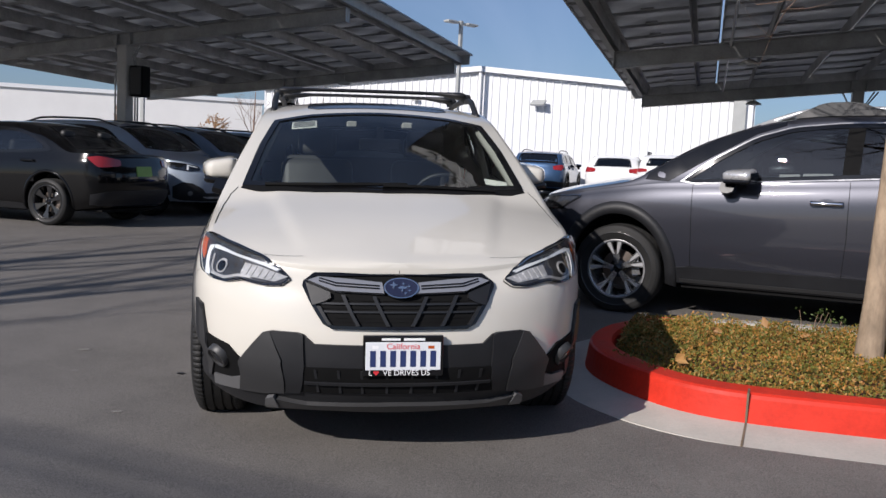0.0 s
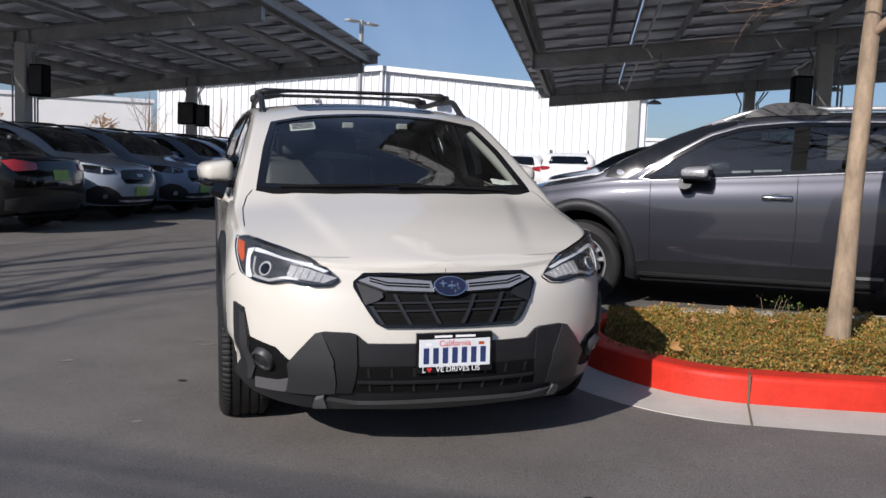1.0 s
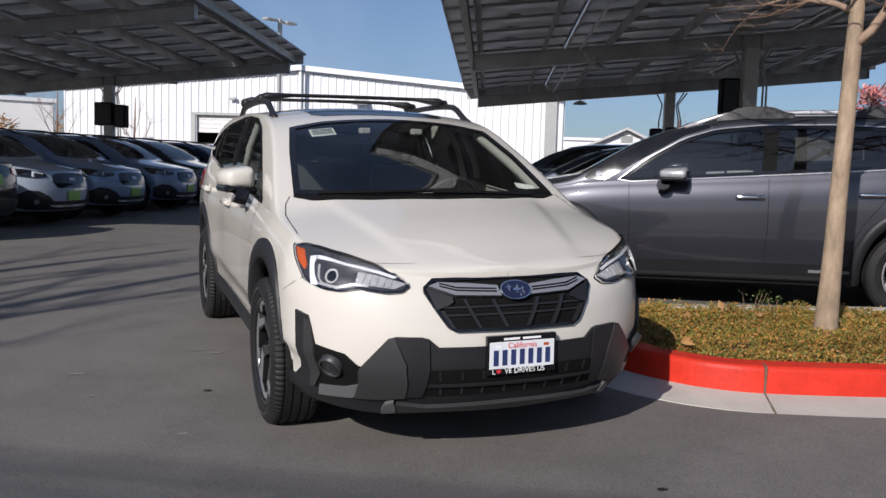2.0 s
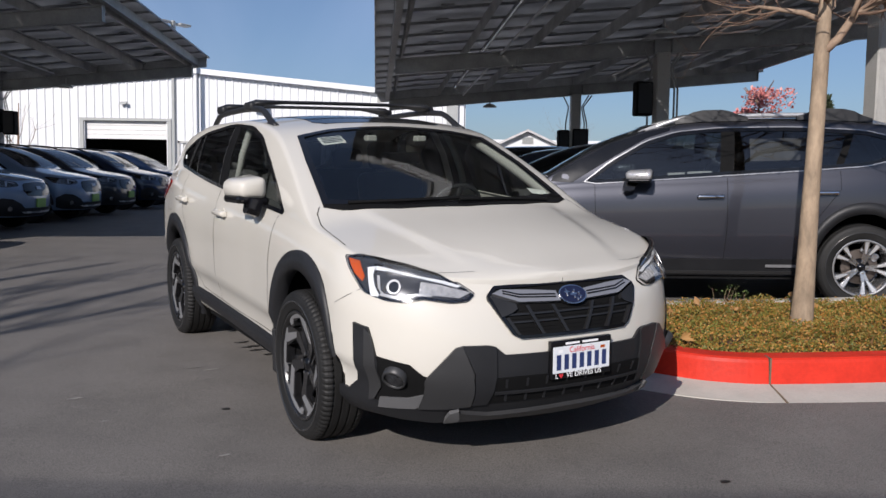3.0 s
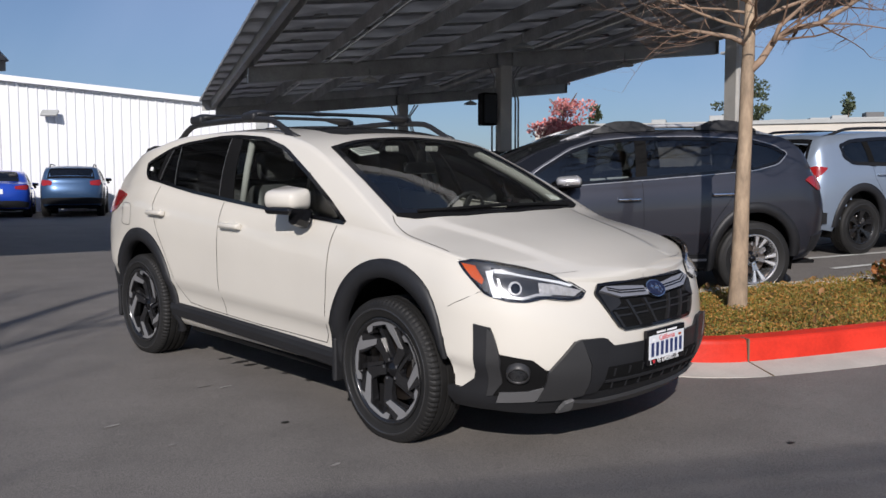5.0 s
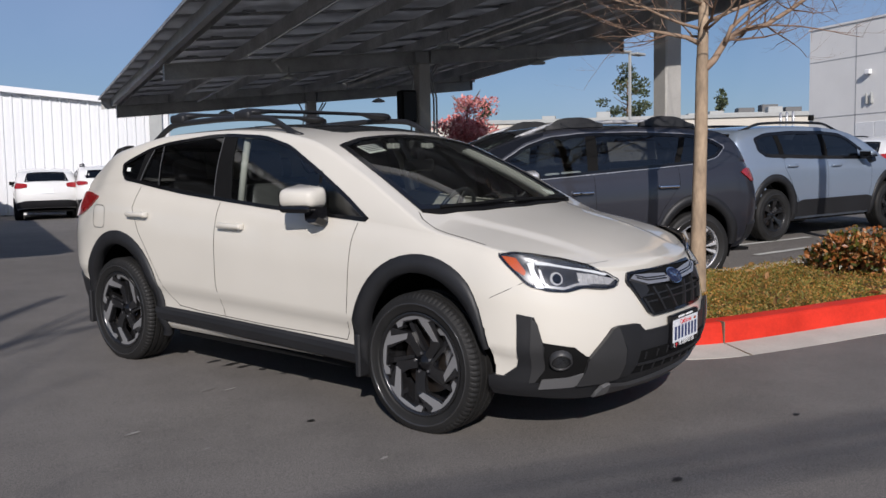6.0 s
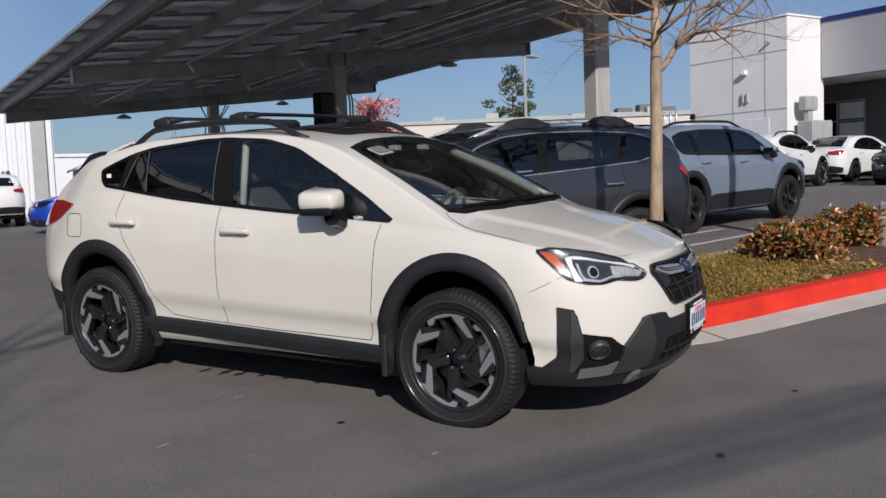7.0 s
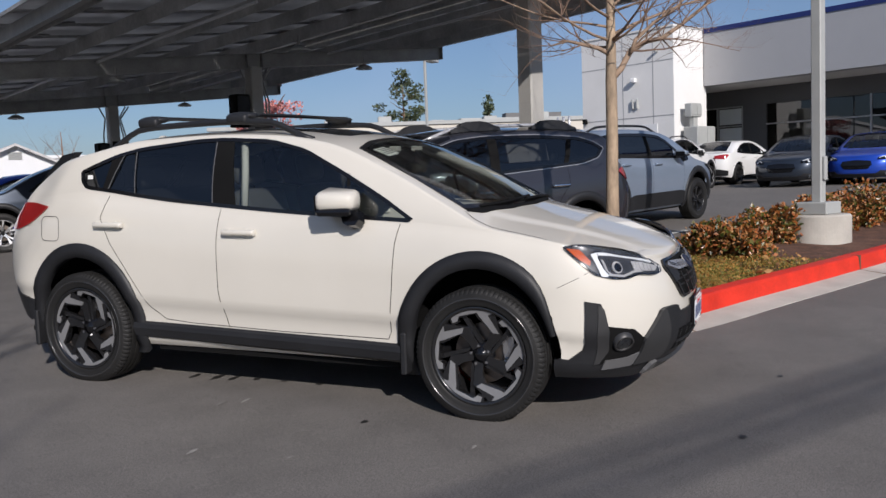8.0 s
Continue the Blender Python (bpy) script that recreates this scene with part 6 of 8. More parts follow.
SALOON = tweak(
    GREY_WAGON, xr=-3.15, chrome=False, rails=None, arch_trim=False, clear_panes=2,
    wv=[(0, 0.82), (0.06, 0.86), (0.2, 0.885), (0.42, 0.90), (0.62, 0.905), (0.8, 0.895), (0.93, 0.87), (1, 0.84)],
    xb=[(0, -3.5), (0.25, -3.6), (0.5, -3.62), (0.75, -3.6), (1, -3.55)],
    zb=[(1.0, 0.19), (0.3, 0.2), (-2.7, 0.2), (-3.3, 0.26), (-3.9, 0.3)],
    zt=[(1.0, 0.72), (0.86, 0.74), (0.6, 0.8), (0.35, 0.84), (0.05, 0.88), (-0.3, 0.91), (-0.6, 0.925), (-1.5, 0.955), (-2.25, 0.985), (-2.8, 1.01), (-3.3, 1.02), (-3.6, 1.0)],
    zc=[(0.95, 0.73), (0.8, 0.8), (0.5, 0.87), (0.1, 0.94), (-0.1, 0.97), (-0.4, 1.12), (-0.7, 1.26), (-1.0, 1.37), (-1.25, 1.425), (-1.6, 1.45), (-2.0, 1.445), (-2.35, 1.4), (-2.65, 1.27), (-2.95, 1.09), (-3.1, 1.05), (-3.5, 1.04), (-3.62, 1.02)],
    arches=[(0.0, 0.325, 0.40, 0.43), (-2.675, 0.325, 0.40, 0.43)],
    dlo=[(-0.5, 0.93), (-0.75, 1.07), (-1.05, 1.22), (-1.3, 1.31), (-1.6, 1.345), (-2.0, 1.335), (-2.3, 1.27), (-2.6, 1.13), (-2.7, 1.04), (-2.25, 1.0), (-1.5, 0.965)],
    pillars=[[(-1.58, 0.96), (-1.68, 0.965), (-1.7, 1.34), (-1.62, 1.34)]],
    panes=[[(-0.55, 0.945), (-0.75, 1.06), (-1.05, 1.21), (-1.3, 1.3), (-1.6, 1.335), (-1.6, 0.975)], [(-1.66, 0.98), (-1.68, 1.335), (-2.0, 1.325), (-2.3, 1.26), (-2.58, 1.13), (-2.68, 1.045), (-2.25, 1.01)]],
    glass=[[(-0.14, 0.0), (-0.19, 0.4), (-0.3, 0.68), (-0.7, 0.62), (-1.1, 0.55), (-1.18, 0.0), (-1.1, -0.55), (-0.7, -0.62), (-0.3, -0.68), (-0.19, -0.4)],
           [(-2.35, 0.0), (-2.34, 0.48), (-2.6, 0.55), (-2.92, 0.58), (-2.94, 0.0), (-2.92, -0.58), (-2.6, -0.55), (-2.34, -0.48)]],
    gaps=[[(-0.5, 0.92), (-0.52, 0.6), (-0.55, 0.34)], [(-1.62, 0.96), (-1.62, 0.6), (-1.6, 0.34)]],
    handles=[(-1.42, 0.86), (-2.35, 0.89)], mirror=(-0.75, 1.0), mirror_y=0.84,
    sill=[(-0.40, 0.21), (-0.41, 0.28), (-0.6, 0.29), (-2.05, 0.29), (-2.26, 0.28), (-2.28, 0.21)],
    lamp=[("x", 0.30, 0.81), ("x", 0.5, 0.8), ("y", 0.74, 0.78), ("y", 0.55, 0.72), ("y", 0.52, 0.67), ("y", 0.70, 0.66), ("x", 0.5, 0.69)],
    lamp_guide=[[("y", 0.72, 0.765), ("y", 0.58, 0.72), ("y", 0.57, 0.705), ("y", 0.70, 0.745), ("y", 0.71, 0.68), ("y", 0.735, 0.68)]],
    tail=[("x", -3.3, 0.97), ("x", -3.45, 0.99), ("b", 0.75, 0.98), ("b", 0.5, 0.95), ("b", 0.5, 0.86), ("b", 0.75, 0.84), ("x", -3.45, 0.84)],
    grille_back=[(0.0, 0.42), (0.3, 0.43), (0.4, 0.55), (0.36, 0.64), (0.0, 0.67)],
    clad=[(0.0, 0.2), (0.5, 0.205), (0.8, 0.22), (0.84, 0.25), (0.84, 0.36), (0.6, 0.38), (0.5, 0.3), (0.0, 0.3)],
    plate=[(0.0, 0.32), (0.155, 0.32), (0.155, 0.46), (0.0, 0.46)],
    bumper_rear=[(0.0, 0.31), (0.6, 0.31), (0.87, 0.32), (0.87, 0.46), (0.6, 0.52), (0.0, 0.52)],
    plate_rear=[(0.0, 0.72), (0.17, 0.72), (0.17, 0.86), (0.0, 0.86)],
    rear_patches=(("bumper_rear", "rear_bumper_cladding", CLADDING, 0.012), ("plate_rear", "rear_plate", PLATE_WHITE, 0.012)),
    fog=(0.72, 0.3), wheel=("dark", 0.328, 0.235, 0.235, 0.79), seats=(-1.4, -2.2), dash=-0.42, mirror_x=-0.85, floor=0.18, centre=0.65,
)

# grey wagon beyond the planter: rear hub on its near side at (1.94, 6.55)
GH = 169.5
gf = Vector((math.cos(radians(GH)), math.sin(radians(GH)), 0))
gl = Vector((-gf.y, gf.x, 0))
ga = Vector((1.943, 6.547, 0)) + gf * 2.745 - gl * 0.90
grey_wagon, grey_sh = build_car(GREY_WAGON, grounded(ga.x, ga.y, GH, 0, 2.745), "estate_car", "metallic dark grey estate car with chrome trim and silver rails", GREY_PAINT, 0, SEAT_BLACK)
for x0, x1, z0, z1, pm in ((-1.18, -1.32, 1.105, 1.145, PAPER), (-1.34, -1.54, 1.11, 1.155, PAPER), (-1.85, -2.35, 1.24, 1.43, HEADLINER)):
    part("window_paper", patch(bmesh.new(), lambda x, z: grey_sh.side(x, z, 1), [(x0, z0), (x1, z0 + 0.01), (x1, z1 + 0.005), (x0, z1)], -0.03, 0.0, 0.1), pm, grey_wagon, "white paper behind the side window")
for s in (1, -1):
    edge_poly = [(-0.38, 1.065), (-0.7, 1.262), (-1.0, 1.432), (-1.2, 1.495), (-1.2, 1.525), (-1.0, 1.482), (-0.7, 1.385), (-0.45, 1.255), (-0.22, 1.125), (-0.2, 1.075)]
    part("windscreen_edge", patch(bmesh.new(), lambda x, z: grey_sh.side(x, z, s), edge_poly, 0.003, 0.006, 0.08), GLOSS_BLACK, grey_wagon, "black windscreen surround")
for s in (1, -1):
    sx_ = lambda x, z: grey_sh.low(grey_sh.ux(x), z, s)
    part("sill_badge", patch(bmesh.new(), sx_, [(-1.98, 0.355), (-2.28, 0.355), (-2.28, 0.378), (-1.98, 0.378)], 0.0145, 0.003, 0.1), SATIN_METAL, grey_wagon, "pale badge bar on the sill")
    part("sill_line", patch(bmesh.new(), sx_, [(-0.5, 0.298), (-2.2, 0.298), (-2.2, 0.322), (-0.5, 0.322)], 0.016, 0.004, 0.12), CLAD_GREY, grey_wagon)
SHD = 6.1
sf = Vector((math.cos(radians(SHD)), math.sin(radians(SHD)), 0))
sl_ = Vector((-sf.y, sf.x, 0))
sa = Vector((7.82, 8.96, 0)) + sl_ * 0.9
build_car(SILVER_SUV, grounded(sa.x, sa.y, SHD, 0, 2.67), "sport_utility_vehicle", "ice silver sport utility vehicle with black cladding and wheels", SILVER_PAINT, 1)

# two dark cars in the stalls behind the grey estate
for k, spec, pm, lb in ((1, SALOON, BLACK_PAINT, "black"), (2, SALOON, SLATE_PAINT, "slate grey")):
    q = ga - gl * (2.75 * k) + gf * (0.1 + 0.6 * k)
    build_car(tweak(spec, chrome=False, rails=None), grounded(q.x, q.y, GH, 0), "parked_car", lb + " car parked in the stall behind the grey estate", pm, 2, group="cars behind the grey estate")

for x, y, spec, pm, lb in ((-1.05, 18.3, tweak(GREY_WAGON, chrome=False, rails=None), SLATE_PAINT, "slate grey"), (-0.8, 23.5, tweak(SALOON, rails=None), BLUE_PAINT, "bright blue")):
    build_car(spec, grounded(x, y, GH, 0), "parked_car", lb + " car parked farther along under the carport", pm, 1, group="cars behind the grey estate")

# row under the left carport, noses to the aisle
ROW_CAR = tweak(SILVER_SUV, rails=(-0.9, -3.1, 0.62, 0.06), clad=[(0.0, 0.28), (0.5, 0.285), (0.8, 0.3), (0.86, 0.33), (0.86, 0.52), (0.78, 0.6), (0.66, 0.58), (0.52, 0.5), (0.45, 0.42), (0.0, 0.42)],
                grille_back=[(0.0, 0.62), (0.36, 0.63), (0.44, 0.72), (0.42, 0.82), (0.36, 0.85), (0.0, 0.86)], badge=[(0.0, 0.735), (0.07, 0.735), (0.085, 0.76), (0.07, 0.785), (0.0, 0.785)], lip=[(0.0, 0.33), (0.42, 0.335), (0.5, 0.36), (0.42, 0.365), (0.0, 0.36)],
                front_patches=(("grille_back", "grille", GLOSS_BLACK, 0.008), ("clad", "bumper_cladding", CLADDING, 0.012), ("plate", "paper_plate", GREEN_PAPER, 0.03), ("badge", "emblem", SATIN_CHROME, 0.02), ("lip", "bumper_lip", SPOKE_SILVER, 0.02)))
ROW = [(13.15, ICE_PAINT, "ice white"), (15.4, PALE_BLUE_PAINT, "pale blue-silver"), (18.1, PALE_BLUE_PAINT, "pale blue-silver"), (20.45, SLATE_PAINT, "slate grey"), (23.6, NAVY_PAINT, "navy"), (26.6, STEEL_BLUE_PAINT, "steel blue")]
for y, pm, word in ROW:
    build_car(ROW_CAR, grounded(-9.3, y, -4, 0), "crossover", word + " crossover with black cladding parked under the carport", pm, 1, group="crossovers under the carport")
build_car(tweak(SALOON, rear_patches=(("bumper_rear", "rear_bumper_cladding", CLADDING, 0.012), ("plate_rear", "paper_plate", GREEN_PAPER, 0.014))), grounded(-11.7, 10.4, 183, 0), "saloon_car", "black saloon with a green paper plate under the carport", BLACK_PAINT, 1)
# cars along the warehouse, tails to the lot
HATCH = tweak(CROSSOVER, arch_trim=False, rocker=None, rails=None, sill=None)
for x, y, h, spec, pm, nm, lb in ((-8.75, 31.7, 96, SALOON, BLUE_PAINT, "saloon_car", "bright blue saloon with a boot wing"), (-6.45, 31.75, 92, SILVER_SUV, STEEL_BLUE_PAINT, "sport_utility_vehicle", "steel blue sport utility vehicle"),
                                  (-3.95, 31.5, 92, HATCH, WHITE_PAINT, "hatchback", "white hatchback"), (-2.25, 31.4, 92, GREY_WAGON, WHITE_PAINT, "estate_car", "white estate car")):
    build_car(tweak(spec, chrome=False), grounded(x, y, h, 0), nm, lb + " parked by the warehouse", pm, 2, group="cars by the warehouse")
for x, y, h, spec, pm, nm, lb in ((22.9, 16.7, 5, SALOON, WHITE_PAINT, "saloon_car", "white sports saloon"), (18.6, 12.9, 189, tweak(SALOON, front_patches=SALOON["front_patches"][:2]), SLATE_PAINT, "saloon_car", "dark slate sports saloon"), (19.7, 11.3, 189, tweak(SALOON, front_patches=SALOON["front_patches"][:2]), BLUE_PAINT, "saloon_car", "bright blue sports saloon"), (17.8, 16.0, 12, CROSSOVER, WHITE_PAINT, "crossover", "white crossover")):
    build_car(spec, grounded(x, y, h, 0), nm, lb + " parked before the showroom", pm, 2, group="cars by the showroom")


# ---- the white crossover's own details ----
def hero_details():
    sh, car, c = hero_sh, hero, 0.75
    fr = lambda a, z: sh.low(abs(a), z, 1 if a >= 0 else -1)
    sy = lambda y: math.copysign(sh.uy(y), y)
    out = [(y, z) for y, z in CROSSOVER["grille_back"]]
    ring = [(sy(y), z) for y, z in out] + [(-sy(y), z) for y, z in out[::-1] if y > 1e-6]
    inner = shrunk(ring, 0.013)
    frame_ob = part("grille_frame", patch(bmesh.new(), fr, ring, 0.014, 0.03, 0.05, c, inner), GLOSS_BLACK, car)
    # two level bars and slanted fins that lean outwards
    for z, half in ((0.633, 0.315), (0.663, 0.33)):
        bm = patch(bmesh.new(), fr, [(sy(-half), z), (sy(half), z), (sy(half), z + 0.007), (sy(-half), z + 0.007)], 0.012, 0.012, 0.05, c)
        part("grille_bar", bm, GRILLE_BAR, frame_ob)
    for z, half in ((0.598, 0.28), (0.612, 0.295), (0.648, 0.32), (0.678, 0.3)):
        bm = patch(bmesh.new(), fr, [(sy(-half), z), (sy(half), z), (sy(half), z + 0.004), (sy(-half), z + 0.004)], 0.006, 0.006, 0.05, c)
        part("grille_mesh", bm, MATT_BLACK, frame_ob)
    for y0, z0, y1, z1 in ((0.276, 0.585, 0.323, 0.655), (0.166, 0.583, 0.231, 0.697), (0.049, 0.583, 0.107, 0.693)):
        for s in (1, -1):
            bm = patch(bmesh.new(), fr, [(sy(s * (y0 - 0.009)), z0), (sy(s * (y0 + 0.006)), z0), (sy(s * (y1 + 0.006)), z1), (sy(s * (y1 - 0.009)), z1)], 0.018, 0.016, 0.03, c)
            part("grille_fin", bm, GRILLE_BAR, frame_ob)
    for s in (1, -1):
        wing = [(sy(s * 0.066), 0.701), (sy(s * 0.265), 0.708), (sy(s * 0.375), 0.741), (sy(s * 0.335), 0.754), (sy(s * 0.2), 0.747), (sy(s * 0.075), 0.736)]
        part("chrome_wing", patch(bmesh.new(), fr, wing, 0.024, 0.02, 0.05, c), SATIN_CHROME, frame_ob, "satin chrome grille wing")
        for z0, z1 in ((0.713, 0.717), (0.722, 0.726)):
            slit = [(sy(s * 0.085), z0), (sy(s * 0.26), z0 + 0.008), (sy(s * 0.33), z0 + 0.024), (sy(s * 0.33), z1 + 0.024), (sy(s * 0.26), z1 + 0.008), (sy(s * 0.085), z1)]
            part("wing_slot", patch(bmesh.new(), fr, slit, 0.0265, 0.004, 0.05, c), GLOSS_BLACK, frame_ob)
        corner = [(sy(s * 0.383), 0.735), (sy(s * 0.28), 0.704), (sy(s * 0.275), 0.686), (sy(s * 0.30), 0.672), (sy(s * 0.345), 0.658)]
        part("grille_corner", patch(bmesh.new(), fr, corner, 0.02, 0.02, 0.05, c), CLADDING, frame_ob)
    ell = lambda a, b, n=28: [(sy(0.003 + a * math.cos(2 * math.pi * i / n)), 0.718 + b * math.sin(2 * math.pi * i / n)) for i in range(n)]
    e = part("emblem", patch(bmesh.new(), fr, ell(0.072, 0.0325), 0.029, 0.02, 0.03, c), CHROME, car, "oval emblem, blue with a chrome rim")
    part("emblem_field", patch(bmesh.new(), fr, ell(0.066, 0.028), 0.0315, 0.004, 0.03, c), EMBLEM_BLUE, e)
    for y, z, r in ((-0.028, 0.724, 0.0135), (0.012, 0.728, 0.006), (0.034, 0.72, 0.0065), (0.006, 0.708, 0.006), (0.036, 0.707, 0.006), (0.02, 0.7, 0.006)):
        star = [(sy(y + r * k * 1.5 * math.cos(a)), z + r * k * math.sin(a)) for a, k in [(i * math.pi / 4, 1.0 if i % 2 == 0 else 0.3) for i in range(8)]]
        part("emblem_star", patch(bmesh.new(), fr, star, 0.0335, 0.003, 0.03, c), CHROME, e)
    # lower mouth: one level slat and upright ribs
    bm = patch(bmesh.new(), fr, [(sy(-0.385), 0.352), (sy(0.385), 0.352), (sy(0.382), 0.362), (sy(-0.382), 0.362)], 0.024, 0.012, 0.06, c)
    part("lower_grille_slat", bm, CLADDING, car)
    for y in (-0.33, -0.24, -0.15, -0.05, 0.05, 0.15, 0.24, 0.33):
        bm = patch(bmesh.new(), fr, [(sy(y - 0.005), 0.318), (sy(y + 0.005), 0.318), (sy(y + 0.005), 0.41), (sy(y - 0.005), 0.41)], 0.022, 0.012, 0.06, c)
        part("lower_grille_slat", bm, CLADDING, car)
    for s in (1, -1):
        # pale corner of the skid plate, and the bumper arm's facets, the lit one coloured paler
        lip = [(sy(s * 0.575), 0.204), (sy(s * 0.545), 0.276), (sy(s * 0.512), 0.288), (sy(s * 0.5), 0.25), (sy(s * 0.52), 0.208)]
        part("skid_corner", patch(bmesh.new(), fr, lip, 0.036, 0.02, 0.03, c), SKID_GREY, car)
        arm = [(sy(s * 0.66), 0.285), (sy(s * 0.64), 0.408), (sy(s * 0.53), 0.545), (sy(s * 0.505), 0.552), (sy(s * 0.46), 0.44), (sy(s * 0.47), 0.30), (sy(s * 0.56), 0.288)]
        part("bumper_arm", patch(bmesh.new(), fr, arm, 0.024, 0.02, 0.03, c), CLAD_GREY, car)
        face = [(sy(s * 0.505), 0.552), (sy(s * 0.40), 0.552), (sy(s * 0.376), 0.544), (sy(s * 0.372), 0.42), (sy(s * 0.405), 0.305), (sy(s * 0.465), 0.302), (sy(s * 0.455), 0.44)]
        part("bumper_arm", patch(bmesh.new(), fr, face, 0.021, 0.02, 0.03, c), CLADDING, car)
        # bright ledge round the foot of the fog lamp pocket
        ledge = [(sy(s * 0.60), 0.413), (sy(s * 0.575), 0.41), (sy(s * 0.62), 0.318), (sy(s * 0.67), 0.28), (sy(s * 0.785), 0.272), (sy(s * 0.782), 0.318), (sy(s * 0.70), 0.326), (sy(s * 0.65), 0.345)]
        part("bumper_shelf", patch(bmesh.new(), fr, ledge, 0.017, 0.02, 0.03, c), SKID_GREY, car)
        # pale inner face of the upright corner blade
        q = [("x", 0.605, 0.606), ("x", 0.63, 0.585), ("x", 0.648, 0.49), ("x", 0.652, 0.37), ("x", 0.625, 0.305), ("x", 0.60, 0.30), ("x", 0.60, 0.45)]
        face = [(sh.ux(v), z) for _, v, z in q]
        part("blade_face", patch(bmesh.new(), lambda u, z: sh.low(u, z, s), face, 0.0165, 0.006, 0.03, c), CLAD_GREY, car)
    # number plate in a black dealer frame
    p = new("number_plate")
    p.parent = car
    p.empty_display_size = 0.05
    p.matrix_basis = pose(0.985, 0.011, 0.472, 90, 0, 90)
    bm = bmesh.new()
    rbox(bm, -0.158, 0.158, -0.081, 0.081, -0.02, 0.004, 0.004)
    part("plate_frame", bm, GLOSS_BLACK, p)
    bm = bmesh.new()
    box(bm, -0.148, 0.148, -0.056, 0.056, 0.003, 0.006, 0.001)
    part("plate", bm, PLATE_WHITE, p)
    for i in range(7):
        bm = bmesh.new()
        x = -0.119 + i * 0.0395
        box(bm, x - 0.0115, x + 0.0115, -0.043, 0.022, 0.0055, 0.0072, 0.0005)
        part("plate_bar", bm, INK_NAVY, p)

    def words(text, size, x, y, z, m, name):
        cu = bpy.data.curves.new("words", "FONT")
        cu.body, cu.size, cu.align_x, cu.extrude = text, size, "CENTER", 0.0006
        tmp = new("words", cu)
        me = bpy.data.meshes.new_from_object(tmp.evaluated_get(bpy.context.evaluated_depsgraph_get()))
        bpy.data.objects.remove(tmp)
        bpy.data.curves.remove(cu)
        me.materials.clear()
        me.materials.append(m)
        o = new(name, me)
        o.parent = p
        o.location = (x, y, z)
        return o

    words("California", 0.034, 0, 0.028, 0.0065, INK_RED, "plate_state")
    words("L", 0.031, -0.128, -0.0775, 0.0045, INK_WHITE, "frame_lettering")
    words("VE DRIVES US", 0.031, 0.014, -0.0775, 0.0045, INK_WHITE, "frame_lettering")
    bm = bmesh.new()
    heart = [(0.011 * (16 * math.sin(t) ** 3) / 16, 0.011 * (13 * math.cos(t) - 5 * math.cos(2 * t) - 2 * math.cos(3 * t) - math.cos(4 * t)) / 15) for t in [2 * math.pi * i / 20 for i in range(20)]]
    vs = [bm.verts.new((-0.106 + x, -0.067 + y, 0.0052)) for x, y in heart]
    bm.faces.new(vs)
    part("frame_heart", bm, INK_RED, p)
    for x0, x1 in ((-0.085, -0.012), (0.002, 0.085)):
        bm = bmesh.new()
        box(bm, x0, x1, 0.0625, 0.0715, 0.004, 0.0052)
        part("frame_bar", bm, INK_WHITE, p)
    for x in (-0.11, 0.11):
        bm = bmesh.new()
        box(bm, x - 0.012, x + 0.012, 0.03, 0.042, 0.006, 0.0068)
        part("plate_sticker", bm, INK_WHITE if x < 0 else AMBER, p)
    # roof: sunroof, cross bars, fin
    roof = [(-0.98, -0.36), (-0.98, 0.36), (-1.04, 0.42), (-1.75, 0.42), (-1.8, 0.36), (-1.8, -0.36), (-1.75, -0.42), (-1.04, -0.42)]
    part("sunroof", patch(bmesh.new(), sh.top, roof, 0.003, 0.01, 0.1, c), GLOSS_BLACK, car)
    for x in (-1.6, -2.27):
        bm = bmesh.new()
        rows = []
        for i in range(25):
            k = -1 + i / 12
            end = smooth(0.62, 0.97, abs(k))
            half, thick = 0.03 + 0.085 * end, 0.012 + 0.016 * end
            y, z = 0.645 * k, 1.636 - 0.004 * k * k - 0.012 * end
            tip = 0.35 if abs(k) == 1 else 1.0
            rows.append([bm.verts.new((x + half * tip * math.cos(2 * math.pi * j / 12), y, z + thick * tip * math.sin(2 * math.pi * j / 12))) for j in range(12)])
        for r0, r1 in zip(rows, rows[1:]):
            for j in range(12):
                bm.faces.new((r0[j], r0[(j + 1) % 12], r1[(j + 1) % 12], r1[j]))
        bm.faces.new(rows[0])
        bm.faces.new(rows[-1])
        bmesh.ops.recalc_face_normals(bm, faces=bm.faces[:])
        bar = part("cross_bar", bm, CLADDING, car, smooth_on=True)
        for s in (1, -1):
            bm = bmesh.new()
            rbox(bm, x - 0.075, x + 0.075, s * 0.622 - 0.03, s * 0.622 + 0.032, 1.575, 1.632, 0.02)
            part("bar_foot", bm, CLADDING, bar, smooth_on=True)
    bm = bmesh.new()
    prism(bm, [(-2.55, sh.zc(-2.55) - 0.01), (-2.75, sh.zc(-2.75) - 0.01), (-2.74, sh.zc(-2.75) + 0.055), (-2.7, sh.zc(-2.7) + 0.06)], -0.018, 0.018)
    part("antenna_fin", bm, PEARL, car)
    # rear spoiler
    bm = bmesh.new()
    n = 20
    rows = []
    for i in range(n + 1):
        y = -0.52 + 1.04 * i / n
        e = 1 - 0.25 * abs(y / 0.52) ** 3
        sag = 0.05 * (y / 0.52) ** 2
